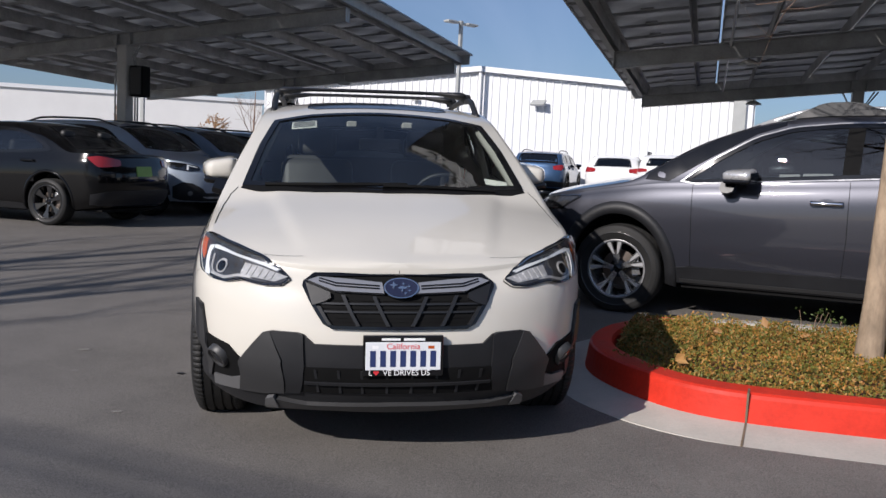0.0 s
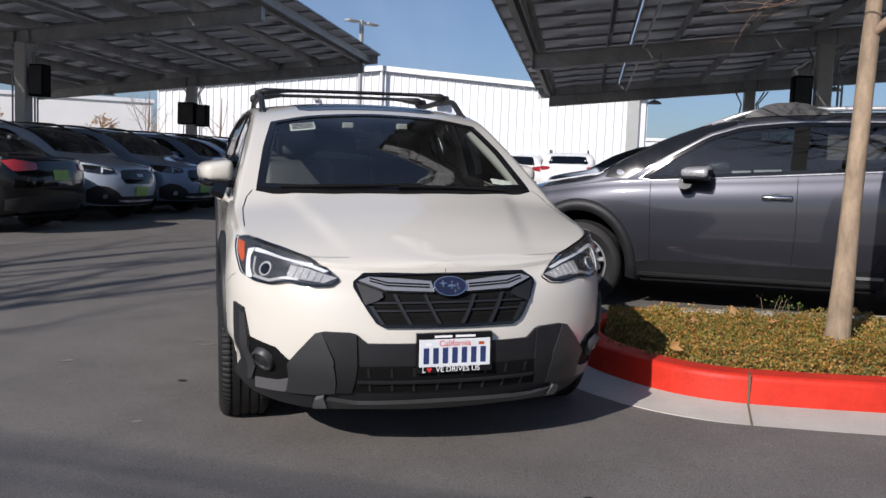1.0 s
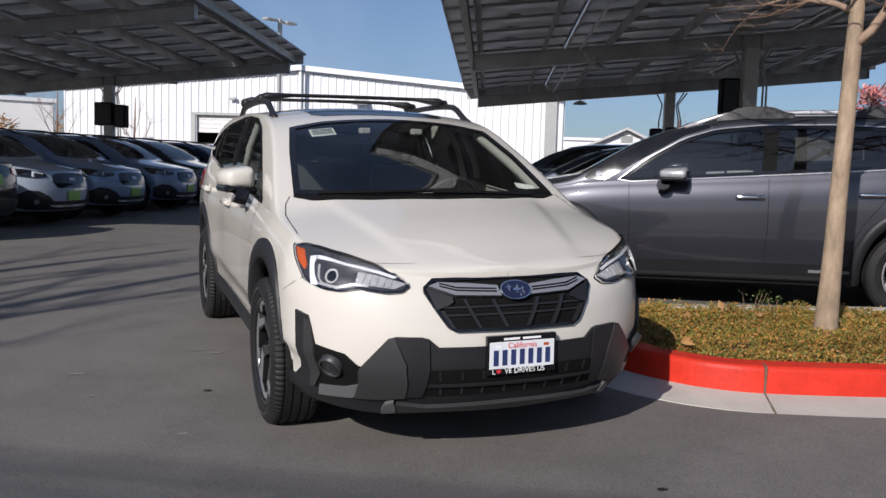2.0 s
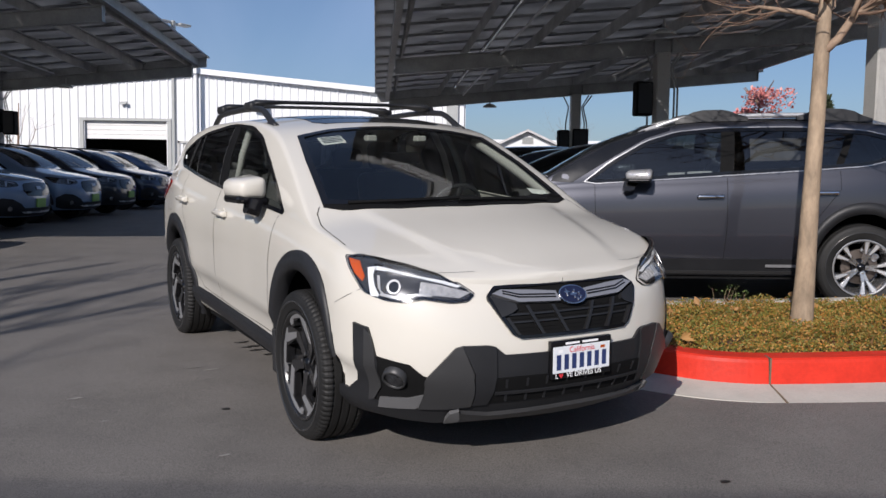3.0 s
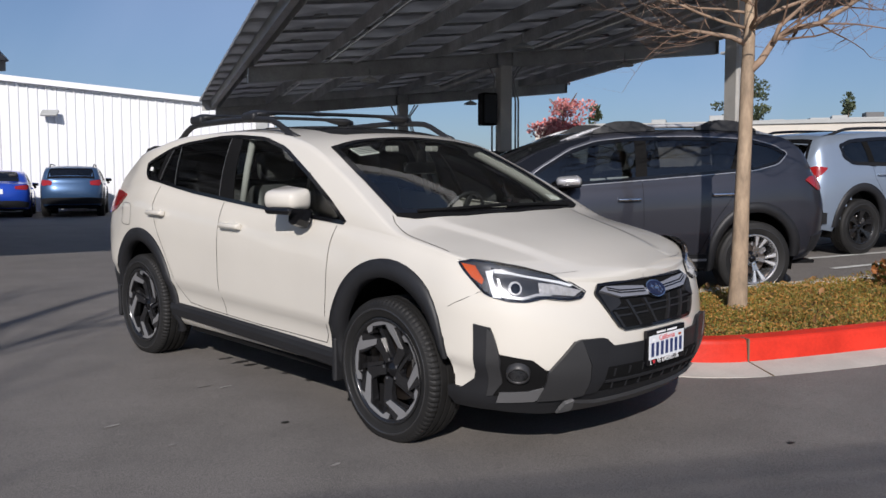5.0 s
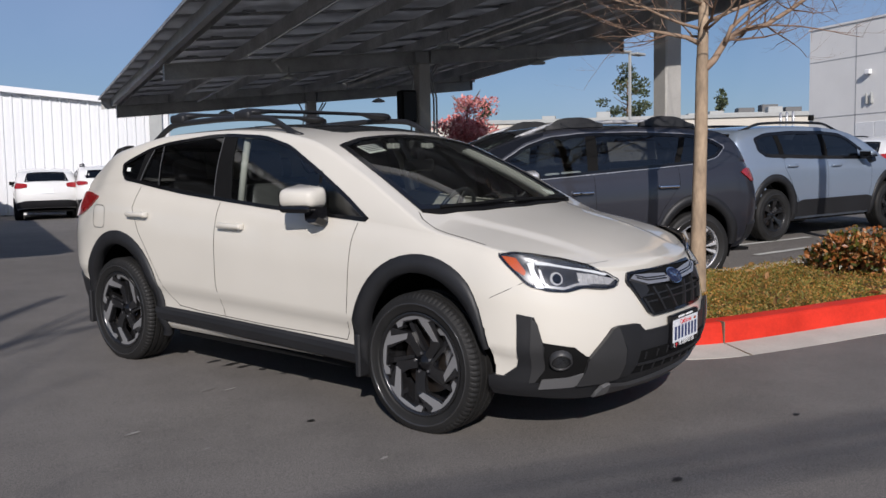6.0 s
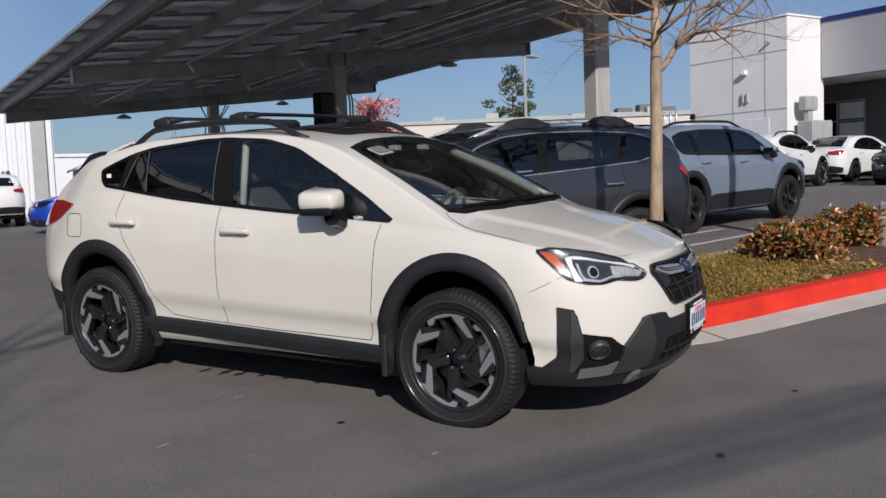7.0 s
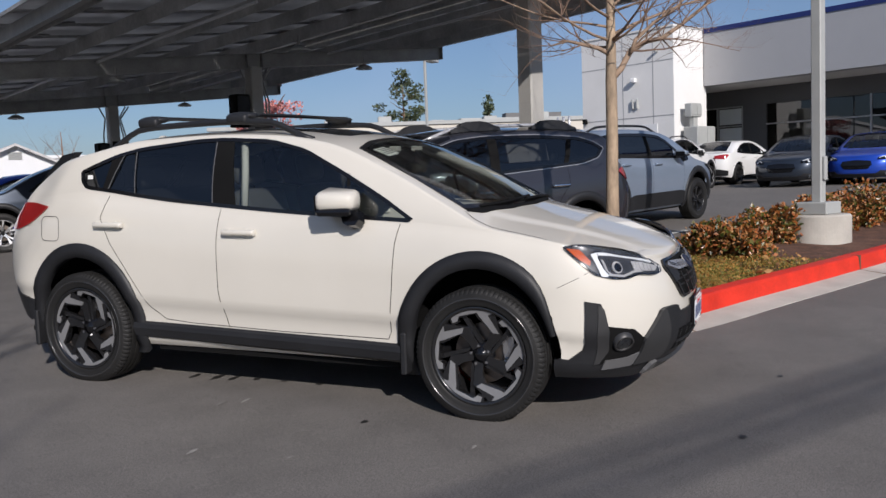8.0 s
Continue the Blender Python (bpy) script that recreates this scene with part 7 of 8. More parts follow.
        rows.append([bm.verts.new((-2.72, y, sh.top(-2.72, y).z + 0.003)), bm.verts.new((-2.98 * (0.985 + 0.015 * e), y, 1.442 - sag)), bm.verts.new((-2.96 * (0.985 + 0.015 * e), y, 1.41 - sag)), bm.verts.new((-2.8, y, 1.40 - sag))])
    for a, b in zip(rows, rows[1:]):
        for k in range(3):
            bm.faces.new((a[k], b[k], b[k + 1], a[k + 1]))
    bmesh.ops.recalc_face_normals(bm, faces=bm.faces[:])
    part("spoiler", bm, PEARL, car, smooth_on=True)
    for s in (1, -1):
        bm = bmesh.new()
        prism(bm, [(-2.86, 1.44), (-2.98, 1.42), (-3.12, 1.31), (-3.3, 1.13), (-3.2, 1.12), (-3.02, 1.3)], s * 0.60, s * 0.66)
        part("side_spoiler", bm, GLOSS_BLACK, car)
    # bonnet gaps and wipers
    for s in (1, -1):
        bm = bmesh.new()
        strip(bm, lambda x, y: sh.top(x, y), [(0.345, s * 0.79), (0.2, s * 0.79), (0.05, s * 0.787), (-0.06, s * 0.765), (-0.11, s * 0.735)], 0.004, 0.002, 0.05, c)
        part("bonnet_gap", bm, MATT_BLACK, car)
        bm = bmesh.new()
        strip(bm, lambda x, y: sh.top(x, y), [(0.765, s * 0.385), (0.745, s * 0.47), (0.72, s * 0.54), (0.675, s * 0.62)], 0.0018, 0.002, 0.05, c)
        part("bonnet_gap", bm, CLAD_GREY, car)
        bm = bmesh.new()
        strip(bm, lambda x, z: sh.low(sh.ux(x), z, s), [(0.585, 0.77), (0.5, 0.73), (0.42, 0.692)], 0.0025, 0.002, 0.05, c)
        part("bumper_gap", bm, CLAD_GREY, car)
    for pts in ([(-0.03, 0.55), (0.0, 0.2), (0.005, -0.02)], [(-0.02, 0.1), (-0.02, -0.3), (-0.075, -0.6)]):
        bm = bmesh.new()
        tube(bm, [sh.top(x, y) + Vector((0, 0, 0.018)) for x, y in pts], 0.009, 6)
        part("wiper", bm, MATT_BLACK, car)
    cowl = [(0.06, 0.0), (0.03, 0.35), (-0.05, 0.64), (-0.10, 0.72), (-0.14, 0.70), (-0.02, 0.35), (0.02, 0.0), (-0.02, -0.35), (-0.14, -0.70), (-0.10, -0.72), (-0.05, -0.64), (0.03, -0.35)]
    part("cowl", patch(bmesh.new(), sh.top, cowl, 0.004, 0.01, 0.06, c), MATT_BLACK, car)
    # stickers behind the windscreen and the camera unit
    for x0, x1, y0, y1, m in ((-0.76, -0.66, -0.50, -0.36, PAPER), (-0.18, -0.13, 0.52, 0.64, PAPER)):
        part("window_sticker", patch(bmesh.new(), sh.top, [(x0, y0), (x0, y1), (x1, y1), (x1, y0)], -0.006, 0.0, 0.1, c), m, car)
    for k in range(4):
        x = -0.745 + 0.02 * k
        part("sticker_bar", patch(bmesh.new(), sh.top, [(x, -0.49), (x, -0.37), (x + 0.008, -0.37), (x + 0.008, -0.49)], -0.0035, 0.0, 0.1, c), CLAD_GREY, car)
    for y in (0.16, -0.16):
        bm = bmesh.new()
        z = sh.top(-0.79, y).z
        box(bm, -0.82, -0.76, y - 0.03, y + 0.03, z - 0.06, z - 0.025, 0.006)
        part("camera_unit", bm, HEADLINER, car)
    bm = bmesh.new()
    rows = []
    for i in range(9):
        x = -0.98 - 1.7 * i / 8
        rows.append([bm.verts.new((x, y, sh.top(x, y * min(1, sh.edge(x)[0] / 0.7)).z - 0.035)) for y in (-0.55, -0.3, 0, 0.3, 0.55)])
    for a, b in zip(rows, rows[1:]):
        for k in range(4):
            bm.faces.new((a[k], b[k], b[k + 1], a[k + 1]))
    part("headliner", bm, HEADLINER, car)
    # pale inner windscreen pillars
    for s in (1, -1):
        bm = bmesh.new()
        pts = []
        for i in range(7):
            x = -0.16 - 0.72 * i / 6
            ye = sh.edge(x)[0]
            pts.append(sh.top(x, s * (ye - 0.085)) + Vector((0, 0, -0.045)))
        tube(bm, pts, 0.038, 6)
        part("inner_pillar", bm, HEADLINER, car, smooth_on=True)
        surf = lambda x, z: sh.side(x, z, s)
        q = Vector((0, -s * 0.05, 0))
        bm = bmesh.new()
        tube(bm, [surf(-1.48, 1.08) + q, surf(-1.5, 1.3) + q, surf(-1.54, 1.46) + q], 0.022, 6)
        part("inner_pillar", bm, HEADLINER, car, smooth_on=True)
    for s in (1, -1):
        for pts in ([(-2.356, 1.418), (-2.449, 1.195)], [(-2.272, 1.436), (-2.24, 1.162)], [(-1.7, 1.482), (-1.672, 1.105)]):
            bm = bmesh.new()
            strip(bm, lambda x, z: sh.side(x, z, s), pts, 0.006, 0.0035, 0.05, c)
            part("window_divider", bm, SKID_GREY, car)
    # fuel flap on the car's right
    bm = bmesh.new()
    cx, cz, r = -2.905, 0.957, 0.077
    loop = [(cx + r * max(-1, min(1, 1.25 * math.cos(a))), cz + r * max(-1, min(1, 1.25 * math.sin(a)))) for a in [2 * math.pi * i / 24 for i in range(25)]]
    strip(bm, lambda x, z: sh.low(sh.ux(x), z, -1), loop, 0.004, 0.002, 0.04, c)
    part("fuel_flap_gap", bm, CLAD_GREY, car)
    # mud flaps
    for x in (-0.43, -3.09):
        for s in (1, -1):
            bm = bmesh.new()
            y = s * 0.79
            box(bm, x - 0.02, x + 0.015, y - 0.09, y + 0.09, 0.19, 0.42, 0.008)
            part("mud_flap", bm, CLADDING, car)
    # badge on the rear quarter glass
    bm = patch(bmesh.new(), lambda x, z: sh.side(x, z, -1), [(-2.575, 1.265), (-2.618, 1.265), (-2.623, 1.29), (-2.58, 1.29)], 0.001, 0.0, 0.05, c)
    part("glass_sticker", bm, PAPER, car)


hero_details()


# ---- planter island with the red kerb ----
def island_edge():
    """Foot of the kerb face, from the far back corner round the rounded nose and off to the right."""
    pts = [(-0.30, 6.1), (-0.52, 5.9), (-0.66, 5.6), (-0.68, 5.25), (-0.60, 4.95), (-0.42, 4.68), (-0.18, 4.462), (0.05, 4.355), (0.3, 4.32), (0.8, 4.312), (1.6, 4.328), (3.0, 4.325), (5.1, 4.36), (9.0, 4.5), (16.0, 4.8)]
    return pts


def offset_line(pts, d):
    out = []
    for i, p in enumerate(pts):
        a, b = Vector(pts[max(0, i - 1)]), Vector(pts[min(len(pts) - 1, i + 1)])
        t = (b - a).normalized()
        out.append((p[0] + t.y * d, p[1] - t.x * d))
    return out


def fine_line(pts, n=6):
    v = [Vector(p) for p in pts]
    out = []
    for i in range(len(v) - 1):
        p0, p1, p2, p3 = v[max(0, i - 1)], v[i], v[i + 1], v[min(len(v) - 1, i + 2)]
        for k in range(n):
            t = k / n
            out.append(tuple(0.5 * ((2 * p1) + (p2 - p0) * t + (2 * p0 - 5 * p1 + 4 * p2 - p3) * t * t + (3 * p1 - p0 - 3 * p2 + p3) * t ** 3)))
    return out + [tuple(v[-1])]


def sweep(line, prof, name, material, label):
    """prof: (out from the kerb's foot, height above ground)."""
    bm = bmesh.new()
    rings = []
    offs = [offset_line(line, o) for o, _ in prof]
    for i in range(len(line)):
        rings.append([bm.verts.new((offs[k][i][0], offs[k][i][1], ground_z(offs[k][i][0], offs[k][i][1]) + h)) for k, (_, h) in enumerate(prof)])
    for a, b in zip(rings, rings[1:]):
        for k in range(len(prof) - 1):
            bm.faces.new((a[k], b[k], b[k + 1], a[k + 1]))
    bmesh.ops.recalc_face_normals(bm, faces=bm.faces[:])
    return structure(name, bm, material, label, "kerb")


EDGE = fine_line(island_edge())
sweep(EDGE, [(0.275, -0.03), (0.265, 0.003), (0.0, 0.03), (-0.05, 0.03)], "gutter", CONCRETE, "pale concrete gutter apron along the kerb")
sweep(EDGE, [(0.0, 0.01), (-0.004, 0.03), (-0.02, 0.145), (-0.026, 0.163), (-0.04, 0.172), (-0.15, 0.175), (-0.165, 0.15), (-0.165, 0.02)], "kerb_front", KERB_RED, "red painted concrete kerb with worn paint")
BACK = fine_line([(-0.30, 6.1), (-0.05, 6.26), (0.4, 6.31), (1.2, 6.32), (2.7, 6.38), (5.0, 6.55), (9.0, 6.9), (16.0, 7.4)])
sweep(BACK, [(0.0, 0.02), (0.0, 0.14), (0.02, 0.155), (0.13, 0.155), (0.15, 0.14), (0.15, 0.02)], "kerb_back", CONCRETE, "pale concrete kerb at the back of the planter")


def bed():
    bm = bmesh.new()
    n = 40
    f0 = [p for p in offset_line(EDGE, -0.14)]
    rows = []
    xs = [-0.5 + 16.4 * (i / 60) ** 1.3 for i in range(61)]

    def y_of(line, x, low):
        c = [p for p in line]
        best = [p[1] + (q[1] - p[1]) * (x - p[0]) / (q[0] - p[0]) for p, q in zip(c, c[1:]) if (p[0] - x) * (q[0] - x) <= 0 and abs(q[0] - p[0]) > 1e-6]
        return (min(best) if low else max(best)) if best else None

    for x in xs:
        a = y_of(f0, x, True)
        b = y_of([p for p in BACK] + f0[:14], x, False)
        if a is None or b is None:
            continue
        row = []
        for k in range(13):
            y = a + (b - a) * k / 12
            z = ground_z(x, y) + 0.115 + 0.03 * math.sin(math.pi * k / 12) + 0.015 * noise.noise((x * 3, y * 3, 0))
            row.append(bm.verts.new((x, y, z)))
        rows.append(row)
    for r0, r1 in zip(rows, rows[1:]):
        for k in range(12):
            bm.faces.new((r0[k], r1[k], r1[k + 1], r0[k + 1]))
    bmesh.ops.recalc_face_normals(bm, faces=bm.faces[:])
    structure("planting_bed", bm, MULCH, "bark mulch bed inside the kerbs", "soil", smooth_on=True)


bed()


# ---- planting ----
def leaf_cloud(name, points, sizes, material, label, category, seed=1, up=0.6, aspect=0.5, parent=None):
    """Many small pointed leaves as one mesh. points: (n, 3)."""
    rng = np.random.RandomState(seed)
    n = len(points)
    pts = np.asarray(points, float)
    d = rng.normal(size=(n, 3))
    d[:, 2] = np.abs(d[:, 2]) * up + 0.15
    d /= np.linalg.norm(d, axis=1)[:, None]
    r = rng.normal(size=(n, 3))
    s = np.cross(d, r)
    s /= np.linalg.norm(s, axis=1)[:, None]
    b = np.cross(d, s)
    L = (np.asarray(sizes) * rng.uniform(0.6, 1.3, n))[:, None]
    v = np.stack([pts, pts + d * L * 0.5 + s * L * aspect * 0.5, pts + d * L + b * L * 0.12, pts + d * L * 0.5 - s * L * aspect * 0.5], 1).reshape(-1, 3)
    me = bpy.data.meshes.new(name)
    me.from_pydata(v.tolist(), [], [(4 * i, 4 * i + 1, 4 * i + 2, 4 * i + 3) for i in range(n)])
    me.materials.append(material)
    ob = new(name, me)
    if parent is None:
        return tagged(ob, label, category, "", "stuff")
    ob.parent = parent
    return ob


def bed_limits(x):
    front = 4.485 if x > 0.1 else 4.485 + (0.1 - x) ** 2 * 1.3
    return front + 0.006 * max(0, x - 0.3), 6.24 + 0.035 * max(0, x) - (0.5 * max(0, 0.1 - x) ** 2)


def ground_cover():
    rng = np.random.RandomState(4)
    pts, sizes = [], []
    while len(pts) < 78000:
        x = -0.48 + 4.2 * rng.rand() ** 1.15
        a, b = bed_limits(x)
        y = a + (b - a) * rng.rand()
        dense = 0.75 + 0.5 * noise.noise((x * 2.3, y * 2.3, 1.0))
        if x > 1.9:
            dense *= max(0.0, 1 - (x - 1.9) / 1.5) if y < 5.6 else max(0.0, 1 - (x - 1.9) / 2.5)
        if rng.rand() > dense:
            continue
        h = 0.115 + 0.03 * math.sin(math.pi * (y - a) / (b - a)) + max(0.0, 0.05 + 0.07 * noise.noise((x * 6, y * 6, 3.0))) * rng.rand()
        pts.append((x, y, ground_z(x, y) + h))
        sizes.append(0.019)
    leaf_cloud("ground_cover", pts, sizes, COVER_LEAF, "low green and russet creeping ground cover in the planter", "plants", 3, 0.8, 0.55)
    # fallen leaves
    pts = [(-0.3 + 3.6 * rng.rand(), 0, 0) for _ in range(60)]
    out = []
    for x, _, _ in pts:
        a, b = bed_limits(x)
        y = a + (b - a) * rng.rand()
        out.append((x, y, ground_z(x, y) + 0.19))
    leaf_cloud("fallen_leaves", out, [0.075] * len(out), ORANGE_LEAF, "dry orange fallen leaves lying on the ground cover", "leaves", 8, 0.12, 0.6)


ground_cover()


def weed(x, y, h, seed):
    rng = random.Random(seed)
    w = thing("weed", pose(x, y, ground_z(x, y) + 0.1), "thin leggy green weed beside the planter kerb", "weed", "weeds")
    pts = []
    for k in range(4):
        bm = bmesh.new()
        line = [Vector((0.03 * k, 0, 0))]
        lean = Vector((rng.uniform(-0.35, 0.35), rng.uniform(-0.3, 0.3), 1))
        for i in range(6):
            line.append(line[-1] + (lean + Vector((rng.uniform(-0.2, 0.2), rng.uniform(-0.2, 0.2), 0))) * h / 6 * rng.uniform(0.7, 1.0))
            for j in range(3):
                pts.append(line[-1] + Vector((rng.uniform(-0.03, 0.03), rng.uniform(-0.03, 0.03), rng.uniform(-0.01, 0.02))))
        tube(bm, line, [0.004 - 0.0004 * i for i in range(len(line))], 4)
        part("stalk", bm, TWIG, w)
    leaf_cloud("leaves", [tuple(p) for p in pts], [0.022] * len(pts), GRASS_LEAF, "", "", seed, 0.8, 0.5, w)


for i, (x, y, h) in enumerate(((0.6, 6.17, 0.2), (0.75, 6.19, 0.15), (-0.1, 6.1, 0.1))):
    weed(x, y, h, 60 + i)


def shrub(x, y, rx, ry, h, seed, n=3000):
    rng = np.random.RandomState(seed)
    base = ground_z(x, y) + 0.12
    t = thing("shrub", pose(x, y, base), "dense russet and green leafy shrub in the planter bed", "shrub", "planter shrubs")
    bm = bmesh.new()
    for i in range(14):
        a = rng.rand() * 6.28
        q = (0.8 * rx * math.cos(a) * rng.rand(), 0.8 * ry * math.sin(a) * rng.rand(), h * 0.75)
        tube(bm, [(q[0] * 0.2, q[1] * 0.2, -0.05), (q[0] * 0.6, q[1] * 0.6, h * 0.35), q], [0.012, 0.009, 0.005], 5)
    part("stem", bm, TWIG, t)
    pts = []
    lobes = [(rng.uniform(-0.6, 0.6) * rx, rng.uniform(-0.6, 0.6) * ry, rng.uniform(0.15, 0.62) * h, rng.uniform(0.28, 0.45)) for _ in range(18)]
    for _ in range(n):
        lx, ly, lz, lr = lobes[rng.randint(len(lobes))]
        d = rng.normal(size=3)
        d /= np.linalg.norm(d)
        k = lr * (0.55 + 0.5 * rng.rand() ** 0.5)
        z = lz + d[2] * k * h * 0.95
        pts.append((lx + d[0] * k * rx * 1.15, ly + d[1] * k * ry * 1.15, max(0.0, z)))
    leaf_cloud("leaves", pts, [0.058] * len(pts), SHRUB_LEAF, "", "", seed, 0.9, 0.62, t)


for i, (x, y, rx, ry, h) in enumerate(((2.95, 5.3, 0.42, 0.42, 0.47), (2.95, 5.72, 0.34, 0.32, 0.4), (4.4, 5.72, 0.4, 0.4, 0.5), (6.0, 5.85, 0.46, 0.45, 0.54), (6.6, 5.7, 0.46, 0.46, 0.55), (7.3, 5.8, 0.6, 0.55, 0.6))):
    shrub(x, y, rx, ry, h, 20 + i)


def bare_tree(name, x, y, trunk, limbs, seed, label, twig=0.5, levels=3, spread=1.0, m_trunk=BARK, m_limb=None, boughs=()):
    """trunk: (dx, dy, z, radius) points; limbs: (height, azimuth, rise, length, radius); boughs: (azimuth, [(out, z, radius)...])."""
    rng = random.Random(seed)
    z0 = ground_z(x, y)
    t = thing(name, pose(x, y, z0), label, "tree")
    bm = bmesh.new()
    tube(bm, [(a, b, c) for a, b, c, _ in trunk], [r for *_, r in trunk], 14)
    part("trunk", bm, m_trunk, t, smooth_on=True)
    tw = bmesh.new()

    def grow(bm, p, d, length, r, depth):
        pts, rad = [Vector(p)], [r]
        n = 6
        for i in range(n):
            d = (d + Vector((rng.uniform(-1, 1), rng.uniform(-1, 1), rng.uniform(-0.6, 1))) * 0.2).normalized()
            pts.append(pts[-1] + d * length / n)
            rad.append(r * (1 - 0.75 * (i + 1) / n))
        tube(bm, pts, rad, 8 if depth == 0 else 5 if depth == 1 else 4)
        if depth < levels:
            for k in range(5 if depth < 2 else 3):
                i = rng.randint(2, n)
                side = Vector((rng.uniform(-1, 1), rng.uniform(-1, 1), rng.uniform(-0.25, 0.9))).normalized()
                grow(tw, pts[i], (d * 0.5 + side * spread).normalized(), length * rng.uniform(0.38, 0.6), rad[i] * 0.62, depth + 1)

    for h, az, rise, length, r in limbs:
        c = min(trunk, key=lambda q: abs(q[2] - h))
        k0 = max([q for q in trunk if q[2] <= h], key=lambda q: q[2])
        k1 = min([q for q in trunk if q[2] >= h], key=lambda q: q[2])
        f = (h - k0[2]) / max(1e-6, k1[2] - k0[2])
        p = (k0[0] + (k1[0] - k0[0]) * f, k0[1] + (k1[1] - k0[1]) * f, h)
        bm = bmesh.new()
        a = radians(az)
        grow(bm, p, Vector((math.cos(a) * math.cos(radians(rise)), math.sin(a) * math.cos(radians(rise)), math.sin(radians(rise)))), length, r, 0)
        part("limb", bm, m_limb or m_trunk, t, smooth_on=True)
    for az, way in boughs:
        a = radians(az)
        pts = [Vector((0.04 + o * math.cos(a), o * math.sin(a), z)) for o, z, _ in way]
        bm = bmesh.new()
        tube(bm, pts, [r for *_, r in way], 9)
        part("limb", bm, m_limb or m_trunk, t, smooth_on=True)
        for p, (_, _, r) in list(zip(pts, way))[2:]:
            for k in range(4):
                side = Vector((rng.uniform(-0.8, 0.8) + 0.6 * math.cos(a), rng.uniform(-0.8, 0.8) + 0.6 * math.sin(a), rng.uniform(-0.5, 0.8))).normalized()
                grow(tw, p, side, rng.uniform(0.35, 0.75), r * 0.42, 1)
    part("crown", tw, TWIG, t)
    return t


bare_tree("young_tree", 0.88, 5.33, [(0, 0, 0.05, 0.09), (0, 0, 0.2, 0.075), (0.01, 0, 0.5, 0.064), (0.02, 0, 1.0, 0.056), (0.035, 0, 1.5, 0.052), (0.05, 0.01, 1.95, 0.05), (0.06, 0.01, 2.3, 0.042), (0.075, 0.02, 2.9, 0.034), (0.1, 0.02, 3.7, 0.02)],
          [(2.28, -100, 8, 1.1, 0.012), (2.3, 170, 14, 1.3, 0.014), (2.25, 60, 15, 1.3, 0.014), (2.3, -120, 12, 1.3, 0.014), (2.35, -15, 18, 1.7, 0.017), (2.42, 130, 10, 1.2, 0.012), (2.5, 200, 16, 1.4, 0.014), (2.55, -60, 10, 1.3, 0.012), (2.6, 20, 20, 1.5, 0.014), (2.7, 250, 15, 1.2, 0.012), (2.9, 100, 30, 1.2, 0.012), (3.0, -60, 30, 1.3, 0.012), (3.3, 220, 40, 1.1, 0.011)],
          5, "bare young deciduous tree with pale smooth trunk in the planter", spread=1.2, m_limb=LIMB_BARK,
          boughs=[(-22, [(0.0, 1.96, 0.03), (0.1, 2.06, 0.028), (0.2, 2.22, 0.026), (0.36, 2.3, 0.022), (0.52, 2.33, 0.02), (0.72, 2.45, 0.017), (0.98, 2.63, 0.014), (1.3, 2.9, 0.01)]), (-40, [(0.18, 2.19, 0.018), (0.22, 2.3, 0.017), (0.38, 2.44, 0.014), (0.6, 2.58, 0.011), (0.8, 2.8, 0.007)]), (152, [(0.0, 2.18, 0.022), (0.12, 2.24, 0.019), (0.26, 2.27, 0.016), (0.4, 2.3, 0.012), (0.55, 2.26, 0.008)])])
for x, y, h, seed in ((-17.6, 29.0, 3.4, 11), (-14.9, 29.3, 3.2, 12), (4.6, 33.0, 3.0, 13)):
    bare_tree("bare_tree", x, y, [(0, 0, 0, 0.06), (0, 0, h * 0.4, 0.045), (0.05, 0, h * 0.7, 0.03), (0.05, 0.05, h, 0.012)], [(h * 0.35, 30, 50, h * 0.5, 0.02), (h * 0.45, 160, 50, h * 0.5, 0.02), (h * 0.5, 270, 50, h * 0.45, 0.018), (h * 0.6, 80, 55, h * 0.4, 0.015), (h * 0.65, 200, 50, h * 0.4, 0.015)], seed, "small bare tree near the warehouse", levels=2, m_trunk=TWIG)


